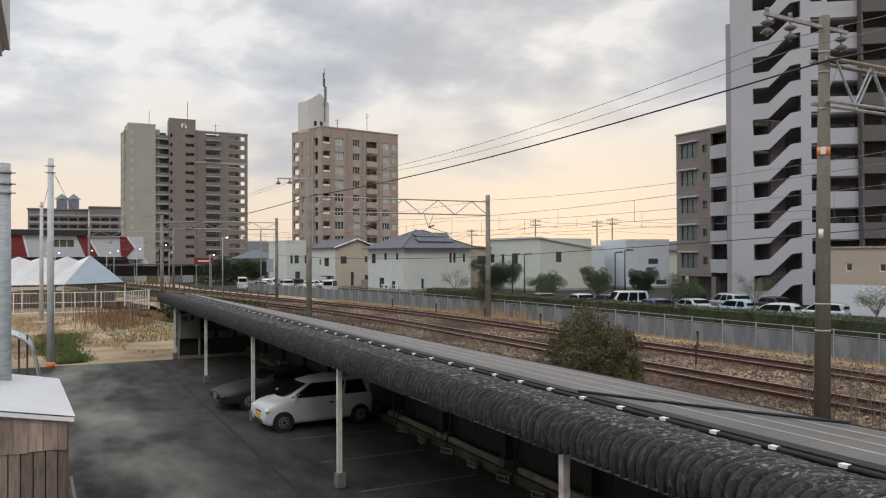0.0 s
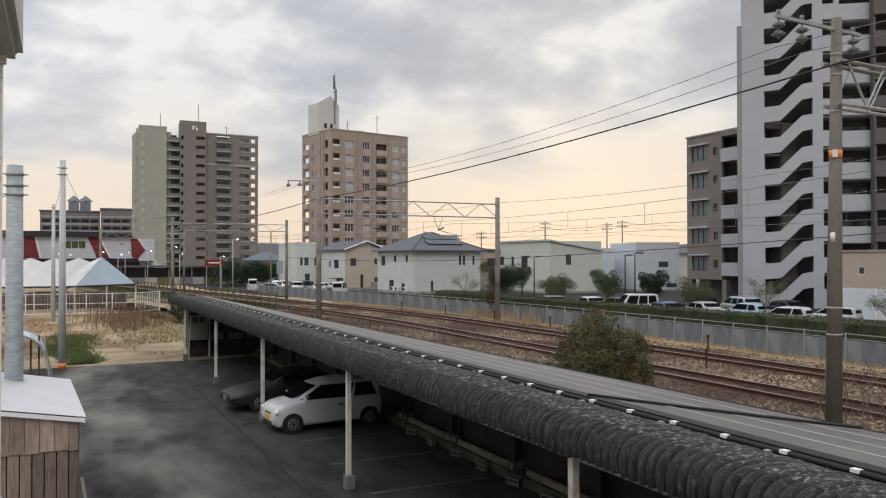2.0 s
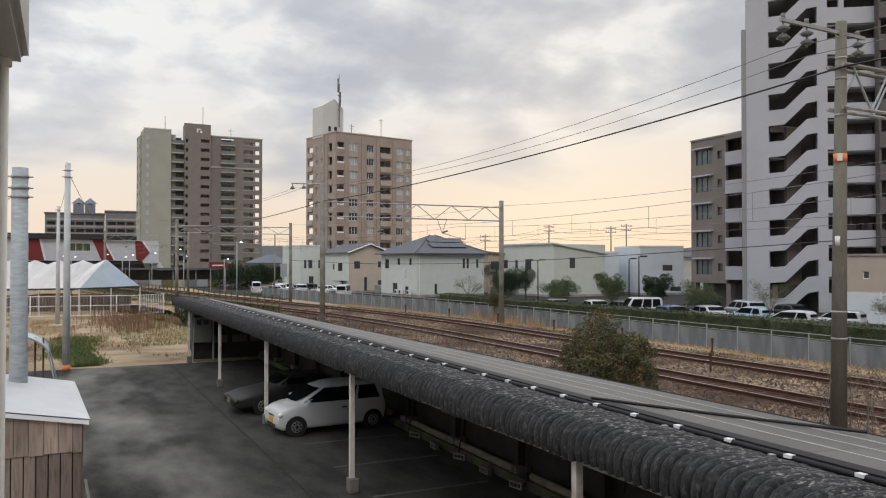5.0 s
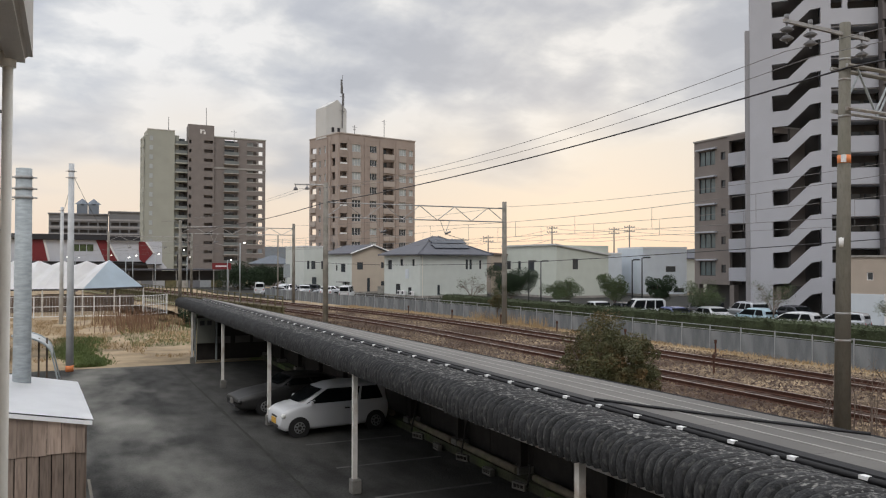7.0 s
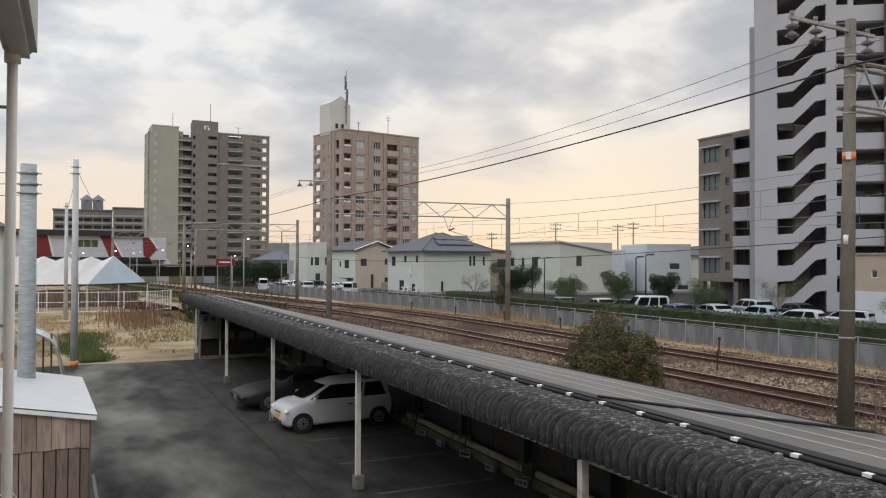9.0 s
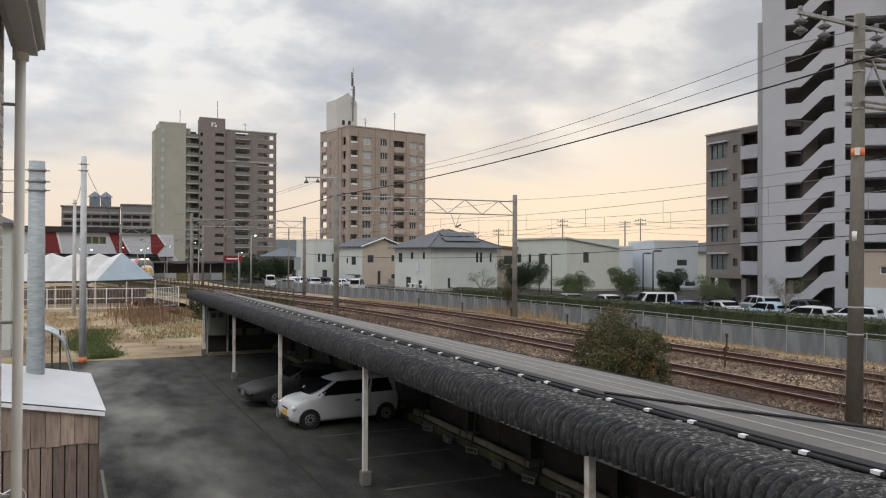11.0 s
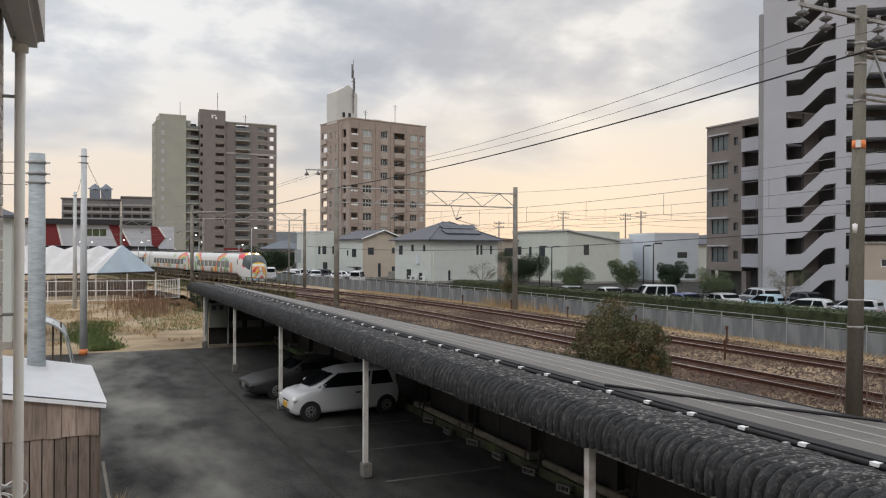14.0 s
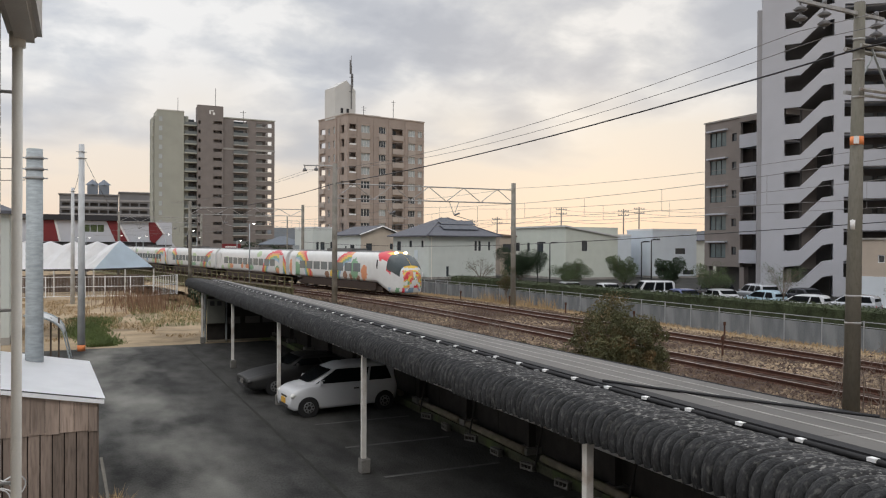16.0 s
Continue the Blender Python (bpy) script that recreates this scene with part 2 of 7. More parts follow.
M = {
    "asphalt": mat("asphalt", (0.028, 0.0275, 0.026), 0.92, vary=0.5, scale=1.6, fine=30, bump=0.6, spec=0.25, stain=(0.046, 0.046, 0.034), stain_scale=0.9, stain_at=(0.46, 0.70)),
    # pale wear in the open yard; its fade in x imitates the carport's shade
    "asphalt_worn": mat("asphalt_worn", (0.038, 0.0376, 0.0355), 0.92, vary=0.5, scale=1.8, fine=24, bump=0.8, spec=0.25, stain=(0.27, 0.265, 0.24), stain_scale=0.5, stain_at=(0.40, 0.78), stretch=(1, 0.42, 1), shade_span=(4.1, 5.6)),
    "far_pale": mat("far_pale", (0.316, 0.316, 0.328), 0.8, vary=0.06, scale=0.3, fine=5),
    "far_blue": mat("far_blue", (0.187, 0.216, 0.257), 0.8, vary=0.06, scale=0.3, fine=5),
    "far_grey": mat("far_grey", (0.185, 0.19, 0.205), 0.8, vary=0.06, scale=0.3, fine=5),
    "ground": mat("ground", (0.28, 0.21, 0.13), 0.95, vary=0.35, scale=0.5, fine=8, bump=0.5, stain=(0.42, 0.325, 0.21), stain_scale=0.35, stain_at=(0.42, 0.62)),
    "dry_grass": mat("dry_grass", (0.46, 0.35, 0.21), 0.95, vary=0.3, scale=0.6, fine=12, bump=0.4, stain=(0.28, 0.195, 0.10), stain_scale=0.4, island=(0.33, 0.225, 0.12)),
    "green_grass": mat("green_grass", (0.125, 0.17, 0.055), 0.9, vary=0.3, scale=1, fine=12, island=(0.10, 0.125, 0.045)),
    "ballast": mat("ballast", (0.075, 0.047, 0.036), 0.95, vary=0.5, scale=4, fine=9, bump=1.0, stain=(0.20, 0.15, 0.105), stain_scale=0.8, stain_at=(0.54, 0.74)),
    "stone": mat("stone", (0.40, 0.31, 0.21), 0.95, vary=0.4, scale=9, fine=16, stain=(0.055, 0.032, 0.024), stain_scale=0.30, stain_at=(0.40, 0.62), island=(0.055, 0.034, 0.026)),
    "rust_ballast": mat("rust_ballast", (0.055, 0.030, 0.021), 0.95, vary=0.5, scale=2.5, fine=14, bump=0.9, stain=(0.15, 0.095, 0.062), stain_scale=2.2),
    "rail_rust": mat("rail_rust", (0.085, 0.037, 0.023), 0.8, vary=0.25, scale=3, fine=40),
    "rail_head": mat("rail_head", (0.50, 0.43, 0.40), 0.35, 0.7, vary=0.15),
    "sleeper": mat("sleeper", (0.085, 0.055, 0.042), 0.9, vary=0.3, scale=4, fine=30, rnd=0.3),
    "old_sheet": mat("old_sheet", (0.027, 0.028, 0.030), 0.9, vary=0.5, scale=6, fine=34, bump=0.9, stain=(0.12, 0.118, 0.112), stain_scale=16, stain_at=(0.54, 0.80), stretch=(0.9, 1.7, 0.6)),
    "lichen_sheet": mat("lichen_sheet", (0.040, 0.040, 0.042), 0.92, vary=0.5, scale=5, fine=22, bump=0.9, stretch=(0.55, 1.9, 1), stain=(0.36, 0.355, 0.335), stain_scale=24, stain_at=(0.53, 0.73)),
    "panel": mat("panel", (0.138, 0.131, 0.122), 0.58, vary=0.10, scale=1.0, fine=20, bump=0.03, spec=0.4, rnd=0.05),
    "panel_gap": mat("panel_gap", (0.38, 0.365, 0.345), 0.7),
    "black": mat("black", (0.012, 0.012, 0.014), 0.6, vary=0.2),
    "white_clip": mat("white_clip", (0.80, 0.80, 0.80), 0.5, vary=0.05),
    "steel": mat("steel", (0.42, 0.42, 0.42), 0.55, 0.4, vary=0.2, scale=4, stain=(0.25, 0.20, 0.16), stain_scale=3),
    "galv": mat("galv", (0.41, 0.45, 0.47), 0.6, 0.2, vary=0.2, scale=5, stain=(0.31, 0.34, 0.36), stain_scale=3, stretch=(1, 1, 4)),
    "pole_pale": mat("pole_pale", (0.56, 0.58, 0.60), 0.75, vary=0.12, scale=2, fine=30, stain=(0.42, 0.43, 0.44), stain_scale=1.5),
    "white_post": mat("white_post", (0.62, 0.60, 0.57), 0.6, vary=0.15, scale=3, stain=(0.30, 0.22, 0.16), stain_scale=2.5, stain_at=(0.55, 0.75)),
    "concrete": mat("concrete", (0.36, 0.345, 0.32), 0.9, vary=0.18, scale=1.5, fine=30, bump=0.3, stain=(0.20, 0.19, 0.17), stain_scale=1.1),
    "mast_concrete": mat("mast_concrete", (0.185, 0.175, 0.148), 0.9, vary=0.2, scale=1.5, fine=20, bump=0.3, stain=(0.125, 0.122, 0.092), stain_scale=1.4, stretch=(1, 1, 0.35)),
    "pole_concrete": mat("pole_concrete", (0.263, 0.249, 0.222), 0.9, vary=0.2, scale=1.5, fine=20, bump=0.3, stain=(0.125, 0.12, 0.095), stain_scale=1.4),
    # dark wood taken near black, with the carport's deep shade in the colour
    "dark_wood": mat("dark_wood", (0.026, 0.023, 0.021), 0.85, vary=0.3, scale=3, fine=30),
    "shed_wood": mat("shed_wood", (0.30, 0.235, 0.195), 0.85, vary=0.4, scale=2.0, fine=25, rnd=0.4, stretch=(1, 1, 0.12), stain=(0.15, 0.105, 0.08), stain_scale=4, stain_at=(0.5, 0.75)),
    "white_metal": mat("white_metal", (0.92, 0.93, 0.95), 0.45, vary=0.04, scale=2, bump=0.05),
    "tent": mat("tent", (0.89, 0.90, 0.92), 0.6, vary=0.05, scale=1, bump=0.05),
    "fence_steel": mat("fence_steel", (0.38, 0.395, 0.415), 0.55, 0.3, vary=0.15),
    "hedge": mat("hedge", (0.056, 0.069, 0.036), 0.9, vary=0.4, scale=2, fine=12, bump=0.6, spec=0.2),
    "leaf": mat("leaf", (0.10, 0.102, 0.05), 0.7, vary=0.4, scale=1.6, fine=10, bump=0, spec=0.25, stain=(0.165, 0.10, 0.045), stain_scale=1.2, stain_at=(0.48, 0.68)),
    "dark_leaf": mat("dark_leaf", (0.034, 0.054, 0.028), 0.75, vary=0.4, scale=1, fine=8, bump=0, spec=0.2),
    "pale_leaf": mat("pale_leaf", (0.10, 0.13, 0.065), 0.8, vary=0.4, scale=1, fine=8, bump=0, spec=0.2),
    "twig": mat("twig", (0.19, 0.15, 0.125), 0.9, vary=0.2),
    "dead_weed": mat("dead_weed", (0.24, 0.145, 0.09), 0.95, vary=0.3, scale=1, fine=12, island=(0.15, 0.09, 0.06)),
    "bark": mat("bark", (0.13, 0.10, 0.08), 0.9, vary=0.3),
    "render_white": mat("render_white", (0.62, 0.655, 0.626), 0.85, vary=0.05, scale=0.8, fine=30, bump=0.1),
    "render_cream": mat("render_cream", (0.597, 0.632, 0.573), 0.85, vary=0.05, scale=0.8, fine=30, bump=0.1),
    "roof_pale": mat("roof_pale", (0.60, 0.60, 0.60), 0.6, vary=0.08, scale=1),
    "render_cool": mat("render_cool", (0.655, 0.702, 0.749), 0.85, vary=0.05, scale=0.8),
    "render_beige": mat("render_beige", (0.55, 0.474, 0.392), 0.85, vary=0.06, scale=0.8),
    "tan": mat("tan", (0.46, 0.39, 0.325), 0.85, vary=0.06, scale=0.8),
    "roof_grey": mat("roof_grey", (0.099, 0.103, 0.123), 0.6, vary=0.12, scale=2, fine=18),
    "roof_blue": mat("roof_blue", (0.12, 0.14, 0.17), 0.6, vary=0.12, scale=2, fine=18),
    "roof_brown": mat("roof_brown", (0.24, 0.17, 0.145), 0.7),
    "solar": mat("solar", (0.03, 0.035, 0.05), 0.25, vary=0.1, spec=0.6, bump=0),
    "pink_tile": mat("pink_tile", (0.357, 0.298, 0.263), 0.75, vary=0.09, scale=0.5, fine=6, bump=0.1),
    "pink_pale": mat("pink_pale", (0.421, 0.369, 0.333), 0.75, vary=0.06, scale=0.5),
    "grey_tile": mat("grey_tile", (0.211, 0.191, 0.184), 0.75, vary=0.08, scale=0.5, fine=6, bump=0.1),
    "green_grey": mat("green_grey", (0.369, 0.38, 0.339), 0.8, vary=0.06, scale=0.3, fine=5),
    "apt_white": mat("apt_white", (0.45, 0.462, 0.51), 0.8, vary=0.04, scale=0.5, fine=12, bump=0.1),
    "apt_brown": mat("apt_brown", (0.211, 0.187, 0.175), 0.75, vary=0.08, scale=0.8, fine=8),
    "apt_dark": mat("apt_dark", (0.123, 0.112, 0.113), 0.75, vary=0.08, scale=0.8, fine=8),
    "apt_side": mat("apt_side", (0.292, 0.292, 0.31), 0.8, vary=0.06, scale=0.5),
    # dark grey that puts the shade of openings and interiors into the colour
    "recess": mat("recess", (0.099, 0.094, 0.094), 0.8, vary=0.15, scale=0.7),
    "glass_dark": mat("glass_dark", (0.05, 0.06, 0.07), 0.12, vary=0.2, scale=0.6, bump=0, spec=0.6),
    "curtain": mat("curtain", (0.42, 0.46, 0.47), 0.3, vary=0.15, scale=0.7, bump=0),
    "frame_dark": mat("frame_dark", (0.035, 0.035, 0.04), 0.5),
    "frame_white": mat("frame_white", (0.80, 0.80, 0.80), 0.5),
    "balcony_pale": mat("balcony_pale", (0.351, 0.345, 0.333), 0.75, vary=0.06, scale=0.5),
    "balcony_glass": mat("balcony_glass", (0.17, 0.19, 0.195), 0.35, vary=0.12, scale=0.5, bump=0),
    "antenna_grey": mat("antenna_grey", (0.16, 0.16, 0.165), 0.6),
    "station_white": mat("station_white", (0.585, 0.603, 0.655), 0.6, vary=0.06, scale=0.4),
    "red": mat("red", (0.20, 0.028, 0.032), 0.55, vary=0.08),
    "orange": mat("orange", (0.80, 0.26, 0.09), 0.6),
    "plate": mat("plate", (0.62, 0.36, 0.05), 0.5),
    "olive_steel": mat("olive_steel", (0.13, 0.118, 0.06), 0.75, vary=0.3, scale=2, stain=(0.08, 0.055, 0.032), stain_scale=1),
    "wire": mat("wire", (0.035, 0.035, 0.04), 0.6, vary=0.1),
    "pale_wire": mat("pale_wire", (0.20, 0.195, 0.195), 0.6, vary=0.1),
    "car_white": mat("car_white", (0.58, 0.595, 0.62), 0.22, vary=0.03, scale=1, bump=0, spec=0.5),
    "car_silver": mat("car_silver", (0.50, 0.52, 0.55), 0.25, 0.5, vary=0.04, bump=0),
    "car_blue": mat("car_blue", (0.10, 0.12, 0.24), 0.25, 0.2, vary=0.04, bump=0),
    "car_pale": mat("car_pale", (0.45, 0.60, 0.70), 0.25, 0.1, vary=0.04, bump=0),
    "car_dark": mat("car_dark", (0.03, 0.032, 0.04), 0.22, 0.1, vary=0.1, bump=0),
    "car_glass": mat("car_glass", (0.015, 0.018, 0.02), 0.08, vary=0.1, bump=0, spec=0.1),
    "tyre": mat("tyre", (0.02, 0.02, 0.021), 0.85),
    "hubcap": mat("hubcap", (0.20, 0.205, 0.21), 0.45, 0.4),
    "headlamp": mat("headlamp", (0.75, 0.76, 0.74), 0.15, bump=0),
    "tail_red": mat("tail_red", (0.35, 0.02, 0.02), 0.2, bump=0),
    "lamp_white": mat("lamp_white", (1.0, 0.97, 0.88), 0.4, bump=0, glow=5.0),
    "lamp_warm": mat("lamp_warm", (1.0, 0.80, 0.45), 0.4, bump=0, glow=9.0),
    "lamp_red": mat("lamp_red", (1.0, 0.12, 0.05), 0.4, bump=0, glow=3.0),
    "t_white": mat("t_white", (0.702, 0.708, 0.702), 0.3, vary=0.05, scale=2, bump=0.02),
    "t_red": mat("t_red", (0.68, 0.06, 0.08), 0.3, vary=0.05, bump=0),
    "t_orange": mat("t_orange", (0.68, 0.29, 0.15), 0.3, vary=0.08, bump=0),
    "t_yellow": mat("t_yellow", (0.80, 0.55, 0.08), 0.3, vary=0.08, bump=0),
    "t_green": mat("t_green", (0.22, 0.40, 0.25), 0.3, vary=0.1, bump=0),
    "t_pale_green": mat("t_pale_green", (0.45, 0.58, 0.35), 0.3, vary=0.1, bump=0),
    "t_blue": mat("t_blue", (0.30, 0.45, 0.62), 0.3, vary=0.08, bump=0),
    "t_brown": mat("t_brown", (0.30, 0.17, 0.11), 0.4, vary=0.15, bump=0),
    "t_roof": mat("t_roof", (0.13, 0.13, 0.13), 0.6, vary=0.15, scale=1),
    "t_under": mat("t_under", (0.05, 0.034, 0.026), 0.8, vary=0.2),
    "insulator": mat("insulator", (0.17, 0.17, 0.18), 0.3, bump=0),
    "brick_tile": mat("brick_tile", (0.62, 0.57, 0.52), 0.8, vary=0.10, scale=3, fine=40, rnd=0.10),
    "gutter": mat("gutter", (0.538, 0.503, 0.456), 0.5, vary=0.08, scale=3),
    "pipe": mat("pipe", (0.86, 0.83, 0.76), 0.5, vary=0.05, scale=3),
    "hill": mat("hill", (0.20, 0.23, 0.27), 0.95, vary=0.1, scale=0.02, fine=0.2, bump=0),
    "log": mat("log", (0.20, 0.175, 0.135), 0.9, vary=0.3, scale=3, stain=(0.12, 0.15, 0.05), stain_scale=1.2),
    "moss": mat("moss", (0.06, 0.062, 0.040), 0.95, vary=0.4, scale=2, fine=14, bump=0.5, stain=(0.10, 0.14, 0.045), stain_scale=0.9, stain_at=(0.5, 0.66)),
    "joint_dark": mat("joint_dark", (0.018, 0.019, 0.014), 0.95, vary=0.4, scale=3),
    "line_paint": mat("line_paint", (0.095, 0.095, 0.09), 0.9, vary=0.4, scale=2, fine=20),
    "cabinet_green": mat("cabinet_green", (0.16, 0.165, 0.145), 0.6, vary=0.12, scale=2),
    "tent_end": mat("tent_end", (0.702, 0.807, 0.9), 0.6, vary=0.05, scale=1, bump=0.05),
    "train_screen": mat("train_screen", (0.06, 0.075, 0.08), 0.15, vary=0.2, scale=0.9, bump=0),
    "train_glass": mat("train_glass", (0.21, 0.235, 0.24), 0.2, vary=0.15, scale=0.8, bump=0),
    "pale_bracket": mat("pale_bracket", (0.42, 0.40, 0.24), 0.7, vary=0.15),
    "lift_pale": mat("lift_pale", (0.60, 0.60, 0.585), 0.8, vary=0.04, scale=0.3),
    "win_blue": mat("win_blue", (0.13, 0.17, 0.18), 0.2, vary=0.25, scale=0.9, bump=0),
    # copy of the concrete, darkened for parts in the carport's shade
    "concrete_dark": mat("concrete_dark", (0.15, 0.145, 0.135), 0.92, vary=0.25, scale=3, fine=25, bump=0.4),
    "car_grey": mat("car_grey", (0.026, 0.026, 0.026), 0.5, vary=0.3, scale=1.5, bump=0),
    "clear_sheet": mat("clear_sheet", (0.55, 0.57, 0.58), 0.35, vary=0.1),
}


# ---- mesh helpers ----
def box(bm, x0, x1, y0, y1, z0, z1, m=None):
    v = [bm.verts.new((x, y, z)) for z in (z0, z1) for x, y in ((x0, y0), (x1, y0), (x1, y1), (x0, y1))]
    if m:
        for q in v:
            q.co = m @ q.co
    for f in ((3, 2, 1, 0), (4, 5, 6, 7), (0, 1, 5, 4), (1, 2, 6, 5), (2, 3, 7, 6), (3, 0, 4, 7)):
        bm.faces.new([v[i] for i in f])
    return v


def rod(bm, a, b, r0, r1=None, n=8, caps=True):
    a, b = Vector(a), Vector(b)
    r1 = r0 if r1 is None else r1
    q = (b - a).to_track_quat("Z", "Y").to_matrix()
    rings = []
    for p, r in ((a, r0), (b, r1)):
        rings.append([bm.verts.new(p + q @ Vector((r * math.cos(k * 2 * math.pi / n), r * math.sin(k * 2 * math.pi / n), 0))) for k in range(n)])
    for k in range(n):
        f = bm.faces.new((rings[0][k], rings[0][(k + 1) % n], rings[1][(k + 1) % n], rings[1][k]))
        f.smooth = n > 6
    if caps:
        bm.faces.new(rings[0][::-1]), bm.faces.new(rings[1])


def prism(bm, outline, y0, y1, m=None):
    """An outline in x and z, pushed along y."""
    a = [bm.verts.new((x, y0, z)) for x, z in outline]
    b = [bm.verts.new((x, y1, z)) for x, z in outline]
    if m:
        for q in a + b:
            q.co = m @ q.co
    n = len(outline)
    bm.faces.new(a), bm.faces.new(b[::-1])
    for k in range(n):
        bm.faces.new((a[(k + 1) % n], a[k], b[k], b[(k + 1) % n]))


def bevel(bm, w, segments=2):
    bmesh.ops.bevel(bm, geom=list(bm.edges), offset=w, segments=segments, affect="EDGES", clamp_overlap=True)


def holed_wall(bm, w, h, holes, t=0.25, x0=0.0, z0=0.0):
    """A wall in the xz plane, its outer face at y = 0, t thick towards +y, with rectangular holes (x0, x1, z0, z1)."""
    xs = sorted({x0, w} | {a for q in holes for a in q[:2]})
    zs = sorted({z0, h} | {a for q in holes for a in q[2:4]})

    def solid(i, k):
        if i < 0 or k < 0 or i >= len(xs) - 1 or k >= len(zs) - 1:
            return False
        cx, cz = (xs[i] + xs[i + 1]) / 2, (zs[k] + zs[k + 1]) / 2
        return not any(a < cx < b and c < cz < d for a, b, c, d in [q[:4] for q in holes])

    cache = {}

    def v(i, j, k):
        key = (i, j, k)
        if key not in cache:
            cache[key] = bm.verts.new((xs[i], t * j, zs[k]))
        return cache[key]

    for i in range(len(xs) - 1):
        for k in range(len(zs) - 1):
            if not solid(i, k):
                continue
            bm.faces.new((v(i, 0, k), v(i + 1, 0, k), v(i + 1, 0, k + 1), v(i, 0, k + 1)))
            bm.faces.new((v(i, 1, k), v(i, 1, k + 1), v(i + 1, 1, k + 1), v(i + 1, 1, k)))
            if not solid(i - 1, k):
                bm.faces.new((v(i, 0, k), v(i, 0, k + 1), v(i, 1, k + 1), v(i, 1, k)))
            if not solid(i + 1, k):
                bm.faces.new((v(i + 1, 0, k), v(i + 1, 1, k), v(i + 1, 1, k + 1), v(i + 1, 0, k + 1)))
            if not solid(i, k - 1):
                bm.faces.new((v(i, 0, k), v(i, 1, k), v(i + 1, 1, k), v(i + 1, 0, k)))
            if not solid(i, k + 1):
                bm.faces.new((v(i, 0, k + 1), v(i + 1, 0, k + 1), v(i + 1, 1, k + 1), v(i, 1, k + 1)))


def mesh_of(name, bm, material, smooth=False):
    me = bpy.data.meshes.new(name)
    bm.normal_update()
    bm.to_mesh(me)
    bm.free()
    for one in (material if isinstance(material, (list, tuple)) else [material]):
        me.materials.append(M[one] if isinstance(one, str) else one)
    if smooth:
        me.shade_smooth()
    return me


def part(name, bm, material, parent=None, label="", m=None, smooth=False):
    """One mesh object, under a thing or a part, in its space."""
    me = bm if isinstance(bm, bpy.types.Mesh) else mesh_of(name, bm, material, smooth)
    ob = new(name, me)
    ob.parent = parent
    if m is not None:
        ob.matrix_local = m
    return tagged(ob, label)


def thing(name, m, label, category, group="", kind=""):
    ob = new(name)
    ob.empty_display_size = 0.3
    ob.matrix_world = m
    return tagged(ob, label, category, group, kind)


def structure(name, bm, material, label, category, kind="structure", smooth=False):
    return tagged(part(name, bm, material, None, "", None, smooth), label, category, "", kind)


def bm_new():
    return bmesh.new()


def boxes(*all_of):
    bm = bm_new()
    for q in all_of:
        box(bm, *q)
    return bm


# ---- the lie of the land ----
def bend(y):
    """Sideways shift of the railway along its course."""
    if y < 40:
        return 0.0
    if y < 64:
        return -0.0035 * (y - 40) ** 2
    return -2.016 - 0.168 * (y - 64)


NEAR, FAR, RAIL = 19.7, 24.3, 1.0


def smooth(a, b, x):
    x = min(1.0, max(0.0, (x - a) / (b - a)))
    return x * x * (3 - 2 * x)


def land(x, y):
    """Height of the ground: yard, railway bank, car park beyond."""
    s = x - bend(y)
    e = smooth(50, 62, y)
    bank = 0.78 * smooth(10.6 + 5.2 * e, 13.5 + 3.8 * e, s) * (1 - 0.55 * smooth(28.3, 30.5, s))
    return bank - 0.02


def ground():
    xs = [-3000, -800, -200, -80, -40, -20, -10] + [float(v) for v in range(-6, 11)] + [10.6 + 0.4 * k for k in range(9)] + [14.6, 15.2, 15.8, 16.4, 17.0, 17.6, 22, 26, 28, 28.5, 29, 29.5, 30, 30.5, 32, 36, 45, 60, 90, 140, 300, 900, 3000]
    ys = [-1500, -300, -80, -30] + [float(v) for v in range(-10, 120, 4)] + [125, 140, 170, 220, 300, 500, 1000, 3500]
    bm = bm_new()
    rows = []
    for y in ys:
        shift = bend(min(y, 140))
        rows.append([bm.verts.new((x + (shift if 10.5 < x < 60 else 0), y, land(x + shift, y) if x > 10.5 else -0.02)) for x in xs])
    for a, b in zip(rows, rows[1:]):
        for k in range(len(xs) - 1):
            bm.faces.new((a[k], a[k + 1], b[k + 1], b[k]))
    structure("ground", bm, "ground", "brown earth ground with dry winter grass beside the railway", "ground", smooth=True)
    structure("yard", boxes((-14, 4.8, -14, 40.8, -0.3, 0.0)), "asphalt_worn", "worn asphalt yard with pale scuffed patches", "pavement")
    # same asphalt, left dark here to stand for shade under the roof
    structure("stalls", boxes((4.815, 10.4, -14, 40.8, -0.3, 0.0)), "asphalt_worn", "asphalt of the parking stalls, with the carport shade in its colour", "pavement")
    rng = np.random.default_rng(15)
    bm = bm_new()
    y = -6.0
    while y < 40.6:
        d = rng.uniform(0.25, 0.7)
        w = rng.uniform(0.012, 0.05)
        box(bm, 4.80 - w, 4.82 + w, y, min(y + d, 40.7), -0.1, 0.004)
        y += d
    structure("joint", bm, "joint_dark", "dark mossy joint between yard and parking stalls", "joint")
    structure("car_park", boxes((33.2, 84, 8, 128, 0.2, 0.36), (29.6, 33.195, 67, 96.9, 0.2, 0.36)), "asphalt", "asphalt of a car park beyond the hedge", "pavement")


